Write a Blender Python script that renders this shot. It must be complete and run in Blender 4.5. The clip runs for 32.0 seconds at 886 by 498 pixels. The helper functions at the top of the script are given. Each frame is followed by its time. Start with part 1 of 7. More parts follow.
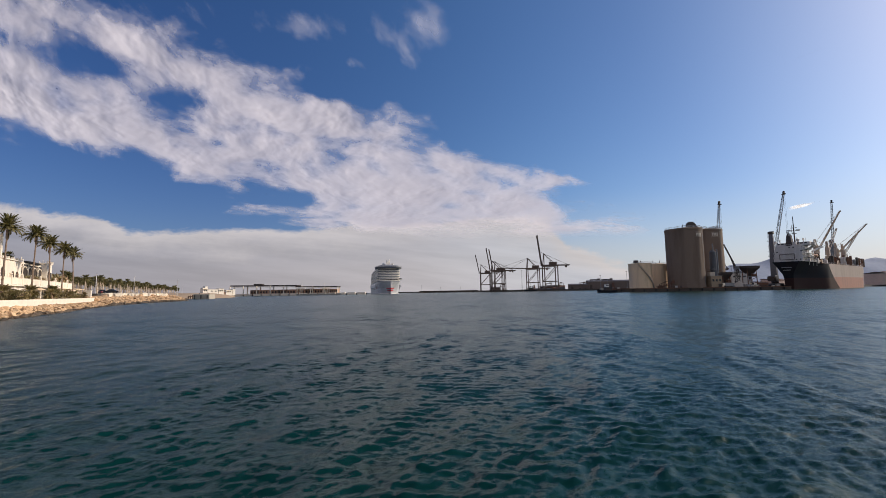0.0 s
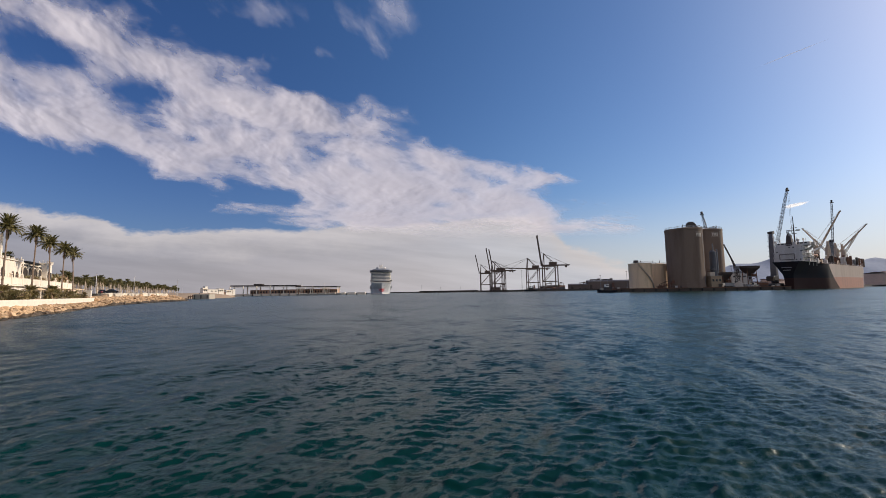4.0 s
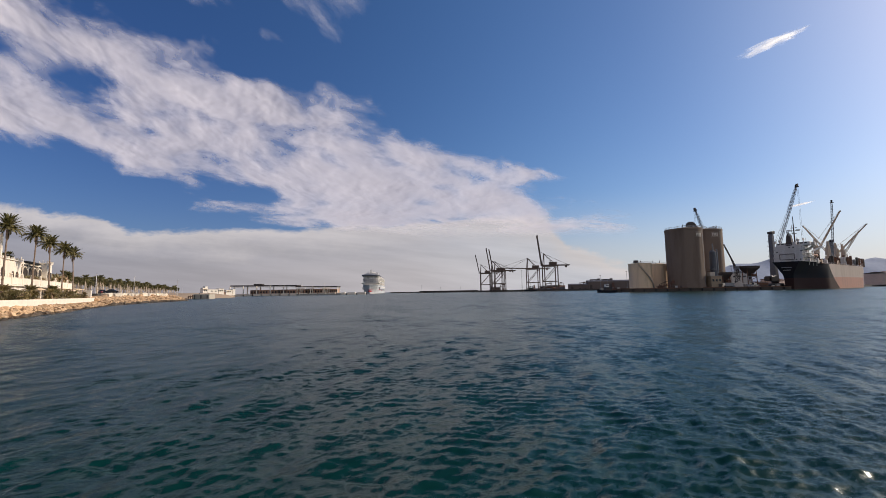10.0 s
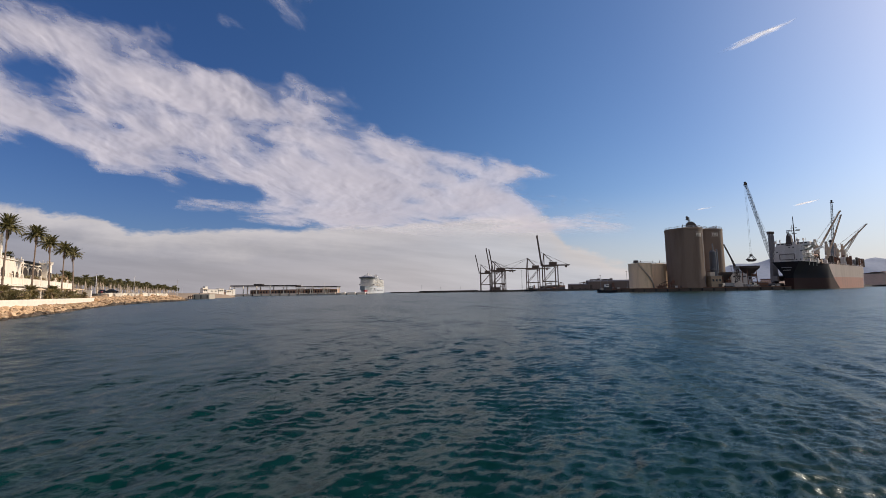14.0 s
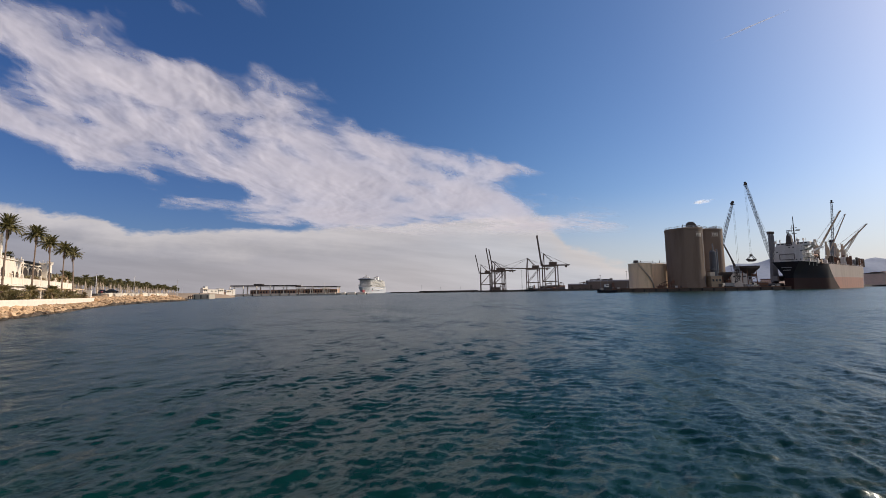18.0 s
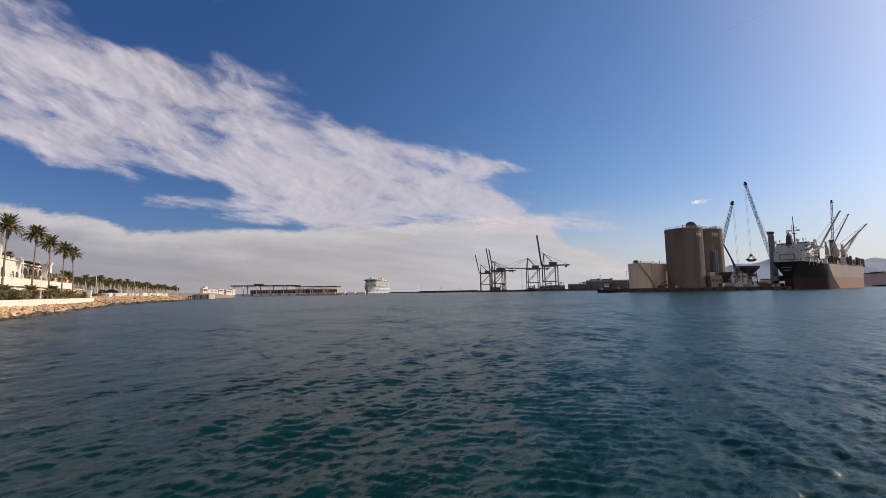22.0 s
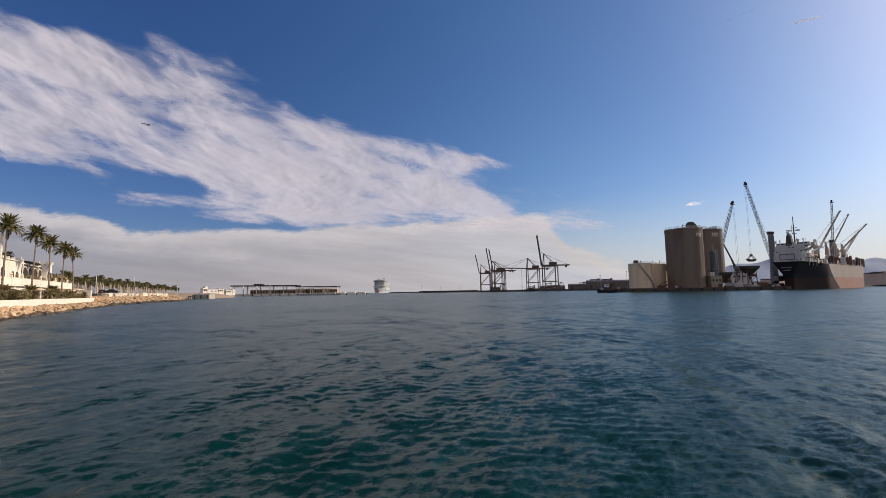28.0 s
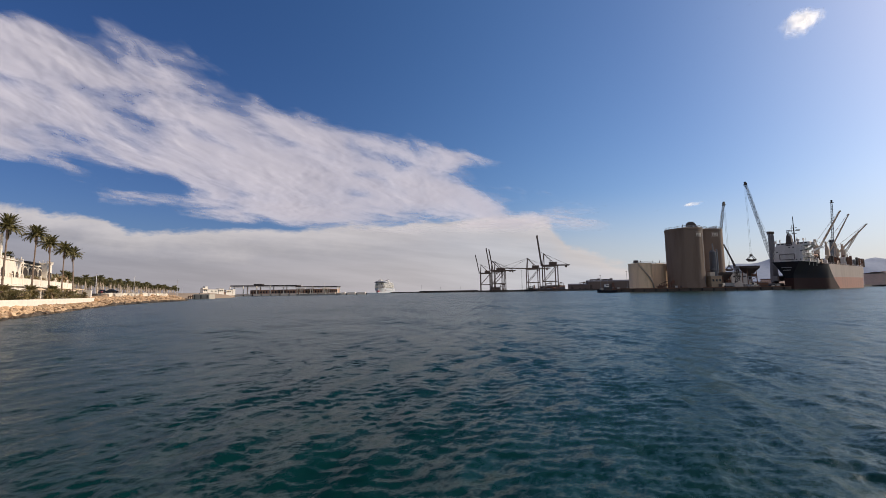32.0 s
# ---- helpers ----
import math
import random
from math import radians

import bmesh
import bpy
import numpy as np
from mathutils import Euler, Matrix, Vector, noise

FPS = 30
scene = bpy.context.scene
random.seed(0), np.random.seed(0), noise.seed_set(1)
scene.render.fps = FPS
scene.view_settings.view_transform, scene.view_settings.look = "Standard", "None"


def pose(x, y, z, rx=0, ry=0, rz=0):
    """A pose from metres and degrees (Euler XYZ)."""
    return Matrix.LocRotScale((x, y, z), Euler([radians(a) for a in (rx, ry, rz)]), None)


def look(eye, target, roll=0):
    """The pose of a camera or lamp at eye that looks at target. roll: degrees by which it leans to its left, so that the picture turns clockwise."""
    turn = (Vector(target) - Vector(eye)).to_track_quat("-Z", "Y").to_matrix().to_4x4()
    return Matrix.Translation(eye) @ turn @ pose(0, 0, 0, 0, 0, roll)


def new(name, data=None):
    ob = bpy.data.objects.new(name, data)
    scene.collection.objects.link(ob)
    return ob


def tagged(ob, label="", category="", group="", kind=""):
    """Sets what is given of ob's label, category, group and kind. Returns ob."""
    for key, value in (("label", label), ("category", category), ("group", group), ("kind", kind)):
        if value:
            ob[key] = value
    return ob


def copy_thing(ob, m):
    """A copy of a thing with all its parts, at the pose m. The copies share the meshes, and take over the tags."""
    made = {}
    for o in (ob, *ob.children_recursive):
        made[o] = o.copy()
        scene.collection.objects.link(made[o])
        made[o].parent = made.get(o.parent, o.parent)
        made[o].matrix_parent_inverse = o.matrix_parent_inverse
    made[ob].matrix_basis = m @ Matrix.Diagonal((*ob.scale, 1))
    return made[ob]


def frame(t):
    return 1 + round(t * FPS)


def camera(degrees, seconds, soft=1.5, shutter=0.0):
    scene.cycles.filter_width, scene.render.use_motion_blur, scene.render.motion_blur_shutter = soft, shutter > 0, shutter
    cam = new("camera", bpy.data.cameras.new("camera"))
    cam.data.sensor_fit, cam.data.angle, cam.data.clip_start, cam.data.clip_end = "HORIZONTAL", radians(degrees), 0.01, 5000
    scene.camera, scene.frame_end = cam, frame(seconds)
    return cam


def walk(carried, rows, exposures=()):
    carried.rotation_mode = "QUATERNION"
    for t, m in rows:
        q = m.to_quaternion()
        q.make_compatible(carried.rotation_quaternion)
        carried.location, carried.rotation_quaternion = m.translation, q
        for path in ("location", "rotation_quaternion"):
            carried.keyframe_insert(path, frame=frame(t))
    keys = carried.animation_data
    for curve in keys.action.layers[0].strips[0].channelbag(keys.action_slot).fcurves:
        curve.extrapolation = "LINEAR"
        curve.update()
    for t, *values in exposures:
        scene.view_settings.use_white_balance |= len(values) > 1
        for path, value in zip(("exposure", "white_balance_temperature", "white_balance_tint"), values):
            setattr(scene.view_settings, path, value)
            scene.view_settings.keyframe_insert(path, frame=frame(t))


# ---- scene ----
cam = camera(92.0, 32.0, soft=0.88)
EYE = (0.0, 0.0, 2.5)
VIEW = pose(*EYE, 95.654, 0, 0) @ pose(0, 0, 0, 0, 0, -0.917)
walk(cam, [(0.0, VIEW), (32.0, VIEW)])

# ---------------------------------------------------------------- light
SUN_AZ, SUN_EL = 72.0, 31.0
sun_dir = Vector((math.sin(radians(SUN_AZ)) * math.cos(radians(SUN_EL)),
                  math.cos(radians(SUN_AZ)) * math.cos(radians(SUN_EL)), math.sin(radians(SUN_EL))))
sun = new("sun", bpy.data.lights.new("sun", "SUN"))
sun.data.energy, sun.data.angle, sun.data.color = 3.75, radians(0.5), (1.0, 0.89, 0.74)
sun.matrix_world = look(sun_dir * 100, (0, 0, 0))
scene.view_settings.exposure = 0.0

world = bpy.data.worlds.new("sky")
scene.world = world
world.use_nodes = True
wn, wl = world.node_tree.nodes, world.node_tree.links
wn.clear()
sky = wn.new("ShaderNodeTexSky")
sky.sky_type, sky.sun_disc = "NISHITA", False
sky.sun_elevation, sky.sun_rotation = radians(SUN_EL), radians(SUN_AZ)
sky.air_density, sky.dust_density, sky.ozone_density, sky.altitude = 1.0, 0.9, 4.0, 0
sky_bg = wn.new("ShaderNodeBackground")
sky_bg.inputs["Strength"].default_value = 0.095
sky_tint = wn.new("ShaderNodeHueSaturation")
sky_tint.inputs["Saturation"].default_value = 1.19
wl.new(sky.outputs[0], sky_tint.inputs["Color"])
sky_warm = wn.new("ShaderNodeMixRGB")
sky_warm.blend_type = "MULTIPLY"
sky_warm.inputs[0].default_value, sky_warm.inputs[2].default_value = 1.0, (0.97, 0.945, 1.02, 1)
wl.new(sky_tint.outputs[0], sky_warm.inputs[1])
# the sky is deepest at right angles to the sun
sky_dir = wn.new("ShaderNodeTexCoord")
sky_dot = wn.new("ShaderNodeVectorMath")
sky_dot.operation = "DOT_PRODUCT"
sky_dot.inputs[1].default_value = sun_dir
wl.new(sky_dir.outputs["Generated"], sky_dot.inputs[0])
sky_deep = wn.new("ShaderNodeMapRange")
sky_deep.interpolation_type = "SMOOTHSTEP"
for k, v in enumerate((-0.15, 0.75, 0.0, 1.0)):
    sky_deep.inputs[k + 1].default_value = v
wl.new(sky_dot.outputs["Value"], sky_deep.inputs[0])
sky_hue = wn.new("ShaderNodeMixRGB")
sky_hue.inputs[1].default_value, sky_hue.inputs[2].default_value = (0.77, 0.75, 0.88, 1), (1.11, 1.06, 1.03, 1)
wl.new(sky_deep.outputs[0], sky_hue.inputs[0])
# brighter, whiter air round the sun
sky_glow = wn.new("ShaderNodeMapRange")
sky_glow.interpolation_type = "SMOOTHSTEP"
for k, v in enumerate((0.74, 1.0, 0.0, 1.0)):
    sky_glow.inputs[k + 1].default_value = v
wl.new(sky_dot.outputs["Value"], sky_glow.inputs[0])
sky_aureole = wn.new("ShaderNodeMixRGB")
sky_aureole.inputs[2].default_value = (1.45, 1.32, 1.15, 1)
wl.new(sky_glow.outputs[0], sky_aureole.inputs[0])
wl.new(sky_hue.outputs[0], sky_aureole.inputs[1])
sky_polar = wn.new("ShaderNodeMixRGB")
sky_polar.blend_type = "MULTIPLY"
sky_polar.inputs[0].default_value = 1.0
wl.new(sky_warm.outputs[0], sky_polar.inputs[1])
wl.new(sky_aureole.outputs[0], sky_polar.inputs[2])
wl.new(sky_polar.outputs[0], sky_bg.inputs["Color"])
wout = wn.new("ShaderNodeOutputWorld")
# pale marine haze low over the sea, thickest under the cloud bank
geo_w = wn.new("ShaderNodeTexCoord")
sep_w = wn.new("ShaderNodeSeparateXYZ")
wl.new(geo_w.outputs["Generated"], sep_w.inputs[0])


def wmath(op, a, b=None, c=None, clamp=False):
    n = wn.new("ShaderNodeMath")
    n.operation, n.use_clamp = op, clamp
    for i, v in enumerate((a, b, c)):
        if v is None:
            continue
        if isinstance(v, (int, float)):
            n.inputs[i].default_value = v
        else:
            wl.new(v, n.inputs[i])
    return n.outputs[0]


def wrange(v, a, b, c=0.0, d=1.0):
    n = wn.new("ShaderNodeMapRange")
    n.interpolation_type = "SMOOTHSTEP"
    wl.new(v, n.inputs[0])
    for i, k in enumerate((a, b, c, d)):
        n.inputs[i + 1].default_value = k
    return n.outputs[0]


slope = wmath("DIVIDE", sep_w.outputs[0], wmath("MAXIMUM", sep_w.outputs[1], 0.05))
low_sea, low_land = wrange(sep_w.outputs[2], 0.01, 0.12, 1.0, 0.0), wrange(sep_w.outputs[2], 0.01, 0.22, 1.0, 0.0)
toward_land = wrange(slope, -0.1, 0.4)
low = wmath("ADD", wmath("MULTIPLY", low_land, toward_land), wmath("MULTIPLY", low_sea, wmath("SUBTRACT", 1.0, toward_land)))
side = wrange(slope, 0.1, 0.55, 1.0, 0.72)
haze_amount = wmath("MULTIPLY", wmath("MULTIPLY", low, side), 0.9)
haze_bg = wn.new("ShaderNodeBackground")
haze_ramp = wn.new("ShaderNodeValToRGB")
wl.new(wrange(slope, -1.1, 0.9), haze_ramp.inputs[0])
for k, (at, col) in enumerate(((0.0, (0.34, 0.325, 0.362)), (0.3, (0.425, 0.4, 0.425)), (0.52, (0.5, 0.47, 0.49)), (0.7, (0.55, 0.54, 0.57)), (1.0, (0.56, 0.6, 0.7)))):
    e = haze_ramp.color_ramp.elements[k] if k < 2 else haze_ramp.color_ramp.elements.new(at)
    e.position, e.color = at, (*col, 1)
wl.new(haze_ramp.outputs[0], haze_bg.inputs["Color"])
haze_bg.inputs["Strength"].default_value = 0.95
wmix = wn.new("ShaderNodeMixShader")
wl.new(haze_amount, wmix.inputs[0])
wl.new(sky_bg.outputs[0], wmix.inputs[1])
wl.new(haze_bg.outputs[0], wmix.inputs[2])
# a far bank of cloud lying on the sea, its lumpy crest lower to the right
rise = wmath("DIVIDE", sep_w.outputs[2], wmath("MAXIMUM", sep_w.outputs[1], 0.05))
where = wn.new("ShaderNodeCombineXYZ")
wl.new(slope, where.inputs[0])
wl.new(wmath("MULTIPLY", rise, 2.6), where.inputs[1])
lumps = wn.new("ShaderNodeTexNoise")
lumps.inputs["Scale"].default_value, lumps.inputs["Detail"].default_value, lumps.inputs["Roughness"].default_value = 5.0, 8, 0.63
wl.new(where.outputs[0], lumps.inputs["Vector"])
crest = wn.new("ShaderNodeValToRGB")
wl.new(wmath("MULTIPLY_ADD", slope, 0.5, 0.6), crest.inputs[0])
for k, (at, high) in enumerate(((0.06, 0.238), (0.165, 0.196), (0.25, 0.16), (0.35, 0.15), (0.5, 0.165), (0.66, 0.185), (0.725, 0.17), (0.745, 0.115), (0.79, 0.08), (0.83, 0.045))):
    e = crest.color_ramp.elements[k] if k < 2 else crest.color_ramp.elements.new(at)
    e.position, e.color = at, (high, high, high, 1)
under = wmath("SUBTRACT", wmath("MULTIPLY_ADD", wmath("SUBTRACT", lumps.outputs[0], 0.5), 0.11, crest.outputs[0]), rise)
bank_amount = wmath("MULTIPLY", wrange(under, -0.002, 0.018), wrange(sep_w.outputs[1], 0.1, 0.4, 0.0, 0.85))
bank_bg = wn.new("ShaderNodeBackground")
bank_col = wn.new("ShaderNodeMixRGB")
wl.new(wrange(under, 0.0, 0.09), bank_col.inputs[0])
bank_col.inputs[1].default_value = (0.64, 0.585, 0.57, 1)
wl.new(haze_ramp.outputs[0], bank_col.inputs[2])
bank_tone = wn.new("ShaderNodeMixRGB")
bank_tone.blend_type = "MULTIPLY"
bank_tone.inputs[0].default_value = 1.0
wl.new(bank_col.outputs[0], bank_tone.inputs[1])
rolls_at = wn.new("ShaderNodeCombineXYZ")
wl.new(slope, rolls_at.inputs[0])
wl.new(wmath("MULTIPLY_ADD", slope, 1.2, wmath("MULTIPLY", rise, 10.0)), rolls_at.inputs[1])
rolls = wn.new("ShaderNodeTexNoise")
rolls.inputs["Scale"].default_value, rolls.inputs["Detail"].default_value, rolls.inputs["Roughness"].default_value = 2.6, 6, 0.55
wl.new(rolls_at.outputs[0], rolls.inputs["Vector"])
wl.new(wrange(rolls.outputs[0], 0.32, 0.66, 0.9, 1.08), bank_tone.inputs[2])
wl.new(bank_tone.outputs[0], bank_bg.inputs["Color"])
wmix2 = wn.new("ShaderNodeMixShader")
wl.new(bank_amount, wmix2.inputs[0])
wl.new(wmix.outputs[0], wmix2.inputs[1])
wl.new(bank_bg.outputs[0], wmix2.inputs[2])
# broken cloud added to the unseen sky behind, to fill and warm shaded fronts
rear = wn.new("ShaderNodeTexNoise")
rear.inputs["Scale"].default_value, rear.inputs["Detail"].default_value = 2.6, 6
wl.new(geo_w.outputs["Generated"], rear.inputs["Vector"])
rear_amount = wmath("MULTIPLY", wrange(sep_w.outputs[1], -0.4, 0.0, 0.55, 0.0), wrange(rear.outputs[0], 0.4, 0.56))
rear_bg = wn.new("ShaderNodeBackground")
rear_bg.inputs["Color"].default_value, rear_bg.inputs["Strength"].default_value = (0.82, 0.75, 0.68, 1), 1.0
wmix3 = wn.new("ShaderNodeMixShader")
wl.new(rear_amount, wmix3.inputs[0])
wl.new(wmix2.outputs[0], wmix3.inputs[1])
wl.new(rear_bg.outputs[0], wmix3.inputs[2])
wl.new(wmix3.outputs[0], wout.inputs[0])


# ---------------------------------------------------------------- materials
def mat_nodes(name):
    m = bpy.data.materials.new(name)
    m.use_nodes = True
    n, l = m.node_tree.nodes, m.node_tree.links
    return m, n, l, n["Principled BSDF"]


def paint(name, color, rough=0.6, metal=0.0, vary=0.18, scale=0.6, dirt=(0.12, 0.1, 0.08), dirt_amount=0.25,
          bump=0.15, streak=False, spread=0.0):
    """A painted, plastered or worn surface: two scales of stain, fine grain, optional upright streaks."""
    m, n, l, b = mat_nodes(name)
    tc = n.new("ShaderNodeTexCoord")
    mp = n.new("ShaderNodeMapping")
    l.new(tc.outputs["Object"], mp.inputs[0])
    if streak:
        mp.inputs["Scale"].default_value = (1, 1, 0.12)
    big = n.new("ShaderNodeTexNoise")
    big.inputs["Scale"].default_value, big.inputs["Detail"].default_value = scale, 6
    big.inputs["Roughness"].default_value = 0.62
    l.new(mp.outputs[0], big.inputs["Vector"])
    fine = n.new("ShaderNodeTexNoise")
    fine.inputs["Scale"].default_value, fine.inputs["Detail"].default_value = scale * 14, 4
    l.new(tc.outputs["Object"], fine.inputs["Vector"])
    ramp = n.new("ShaderNodeMapRange")
    ramp.inputs[1].default_value, ramp.inputs[2].default_value = 0.45, 0.75
    ramp.inputs[3].default_value, ramp.inputs[4].default_value = 0.0, dirt_amount
    l.new(big.outputs[0], ramp.inputs[0])
    mix = n.new("ShaderNodeMixRGB")
    mix.inputs[1].default_value, mix.inputs[2].default_value = (*color, 1), (*dirt, 1)
    l.new(ramp.outputs[0], mix.inputs[0])
    hsv = n.new("ShaderNodeHueSaturation")
    val = n.new("ShaderNodeMapRange")
    val.inputs[1].default_value, val.inputs[2].default_value = 0.3, 0.7
    val.inputs[3].default_value, val.inputs[4].default_value = 1 - vary, 1 + vary
    l.new(fine.outputs[0], val.inputs[0])
    if spread:
        info = n.new("ShaderNodeObjectInfo")
        isl = n.new("ShaderNodeNewGeometry")
        add = n.new("ShaderNodeMath")
        add.operation = "ADD"
        l.new(info.outputs["Random"], add.inputs[0])
        l.new(isl.outputs["Random Per Island"], add.inputs[1])
        sp = n.new("ShaderNodeMapRange")
        sp.inputs[1].default_value, sp.inputs[2].default_value = 0.3, 1.7
        sp.inputs[3].default_value, sp.inputs[4].default_value = 1 - spread, 1 + spread
        l.new(add.outputs[0], sp.inputs[0])
        mul = n.new("ShaderNodeMath")
        mul.operation = "MULTIPLY"
        l.new(sp.outputs[0], mul.inputs[0])
        l.new(val.outputs[0], mul.inputs[1])
        l.new(mul.outputs[0], hsv.inputs["Value"])
    else:
        l.new(val.outputs[0], hsv.inputs["Value"])
    l.new(mix.outputs[0], hsv.inputs["Color"])
    l.new(hsv.outputs[0], b.inputs["Base Color"])
    b.inputs["Roughness"].default_value, b.inputs["Metallic"].default_value = rough, metal
    bp = n.new("ShaderNodeBump")
    bp.inputs["Strength"].default_value, bp.inputs["Distance"].default_value = bump, 0.05
    l.new(fine.outputs[0], bp.inputs["Height"])
    l.new(bp.outputs[0], b.inputs["Normal"])
    return m


def foliage(name, color, translucent=0.25, spread=0.35):
    m = paint(name, color, 0.55, 0, 0.3, 1.5, (color[0] * 1.6, color[1] * 1.25, color[2] * 0.8), 0.5, 0.1, spread=spread)
    n, l = m.node_tree.nodes, m.node_tree.links
    b, out = n["Principled BSDF"], n["Material Output"]
    t = n.new("ShaderNodeBsdfTranslucent")
    t.inputs[0].default_value = (color[0] * 1.4, color[1] * 1.5, color[2], 1)
    mx = n.new("ShaderNodeMixShader")
    mx.inputs[0].default_value = translucent
    l.new(b.outputs[0], mx.inputs[1])
    l.new(t.outputs[0], mx.inputs[2])
    l.new(mx.outputs[0], out.inputs[0])
    return m


WHITE = paint("white_plaster", (0.88, 0.77, 0.63), 0.75, 0, 0.08, 0.5, (0.5, 0.42, 0.33), 0.3, 0.2, True)
CREAM = paint("cream_paint", (0.82, 0.6, 0.39), 0.6, 0, 0.1, 0.25, (0.3, 0.2, 0.11), 0.45, 0.1, True)
SILO = paint("silo_concrete", (0.215, 0.152, 0.112), 0.85, 0, 0.07, 0.16, (0.1, 0.06, 0.038), 0.75, 0.25, True)
CONCRETE = paint("weathered_concrete", (0.36, 0.33, 0.29), 0.85, 0, 0.16, 0.35, (0.16, 0.13, 0.1), 0.5, 0.3)
DARK_CONC = paint("wet_dark_concrete", (0.085, 0.066, 0.053), 0.8, 0, 0.2, 0.4, (0.04, 0.035, 0.03), 0.5, 0.3)
ASPHALT = paint("asphalt", (0.07, 0.066, 0.06), 0.9, 0, 0.2, 0.3, (0.14, 0.12, 0.1), 0.4, 0.3)
PAVING = paint("pale_paving", (0.42, 0.35, 0.27), 0.85, 0, 0.14, 0.4, (0.25, 0.2, 0.15), 0.4, 0.2)
SAND = paint("beach_sand", (0.36, 0.26, 0.175), 0.95, 0, 0.12, 0.1, (0.3, 0.23, 0.16), 0.5, 0.2)
ROCK = paint("limestone_rock", (0.55, 0.365, 0.212), 0.9, 0, 0.22, 0.9, (0.22, 0.14, 0.08), 0.55, 0.8, spread=0.35)
ROCK_WET = paint("wet_weedy_rock", (0.09, 0.06, 0.035), 0.6, 0, 0.25, 0.9, (0.05, 0.045, 0.025), 0.6, 0.7, spread=0.35)
ROCK_PALE = paint("pale_limestone", (0.66, 0.57, 0.45), 0.9, 0, 0.18, 0.9, (0.35, 0.26, 0.17), 0.4, 0.7, spread=0.2)
TRUNK = paint("palm_trunk", (0.27, 0.185, 0.13), 0.9, 0, 0.3, 3.0, (0.11, 0.075, 0.05), 0.6, 0.6)
TRUNK_PALE = paint("pale_palm_trunk", (0.56, 0.45, 0.35), 0.9, 0, 0.25, 2.0, (0.15, 0.11, 0.08), 0.5, 0.5)
FROND = foliage("palm_frond", (0.15, 0.13, 0.055))
FROND_DRY = foliage("dry_palm_skirt", (0.17, 0.11, 0.05), 0.15)
LEAF = foliage("shrub_leaf", (0.18, 0.16, 0.07))
LEAF_OLIVE = foliage("dry_olive_leaf", (0.23, 0.18, 0.085))
LEAF_BROWN = foliage("dry_brown_leaf", (0.27, 0.18, 0.095), 0.15)
LEAF_DK = foliage("dark_palm_leaf", (0.145, 0.13, 0.06))
STEEL_DK = paint("dark_crane_steel", (0.05, 0.04, 0.037), 0.55, 0.1, 0.2, 0.5, (0.12, 0.06, 0.03), 0.5, 0.1)
# dark crane brown, lightened to carry the harbour haze in its colour
STEEL_CRANE = paint("hazed_dark_crane_paint", (0.13, 0.092, 0.072), 0.6, 0.1, 0.2, 0.3, (0.16, 0.08, 0.05), 0.5, 0.1)
STEEL_BLUE = paint("blue_grey_crane_steel", (0.12, 0.125, 0.145), 0.5, 0.1, 0.15, 0.5, (0.12, 0.08, 0.05), 0.35, 0.1)
STEEL_GREY = paint("grey_steel", (0.24, 0.25, 0.27), 0.5, 0.2, 0.12, 0.5, (0.16, 0.11, 0.07), 0.4, 0.1)
STEEL_TAN = paint("tan_derrick_paint", (0.6, 0.46, 0.33), 0.55, 0, 0.14, 0.5, (0.22, 0.11, 0.06), 0.5, 0.1, True)
RUST = paint("rusty_brown_steel", (0.16, 0.075, 0.045), 0.8, 0, 0.2, 0.6, (0.07, 0.04, 0.03), 0.5, 0.2)
RUBBER = paint("black_rubber", (0.015, 0.015, 0.016), 0.7, 0, 0.2, 1.0, (0.05, 0.045, 0.04), 0.3, 0.1)
BLACK = paint("black_cloth", (0.012, 0.012, 0.013), 0.8, 0, 0.2, 1.0, (0.04, 0.035, 0.03), 0.3, 0.1)
CAR_PAINT = paint("black_car_paint", (0.008, 0.008, 0.009), 0.38, 0, 0.05, 1.0, (0.03, 0.03, 0.03), 0.2, 0.02)
CAR_RED = paint("dull_red_car_paint", (0.2, 0.03, 0.025), 0.35, 0, 0.05, 1.0, (0.1, 0.03, 0.03), 0.2, 0.02)
WHITE_PAINT = paint("white_ship_paint", (0.84, 0.78, 0.69), 0.4, 0, 0.05, 0.12, (0.5, 0.42, 0.33), 0.25, 0.05, True)
SHIP_GREY = paint("grey_white_ship_paint", (0.66, 0.63, 0.6), 0.5, 0, 0.07, 0.2, (0.3, 0.22, 0.15), 0.4, 0.05, True)
# hull navy, with the shade of the carrier's stern darkened into it
HULL_NAVY_SHADE = paint("navy_hull_paint_and_shade", (0.016, 0.018, 0.024), 0.9, 0, 0.2, 0.15, (0.045, 0.028, 0.02), 0.4, 0.05, True)
HULL_NAVY_SHADE.node_tree.nodes["Principled BSDF"].inputs["Specular IOR Level"].default_value = 0.2
HULL_RED = paint("faded_red_hull_paint", (0.43, 0.2, 0.135), 0.6, 0, 0.14, 0.15, (0.2, 0.13, 0.09), 0.6, 0.05, True)
HULL_TAN = paint("weathered_tan_hull_paint", (0.42, 0.33, 0.27), 0.55, 0, 0.12, 0.15, (0.2, 0.11, 0.07), 0.5, 0.05, True)
LIP_RED = paint("red_ship_paint", (0.38, 0.02, 0.025), 0.4, 0, 0.05, 0.3, (0.3, 0.03, 0.03), 0.3, 0.02)
TEAL_PAINT = paint("teal_ship_paint", (0.03, 0.2, 0.3), 0.4, 0, 0.05, 0.3, (0.05, 0.12, 0.2), 0.3, 0.02)
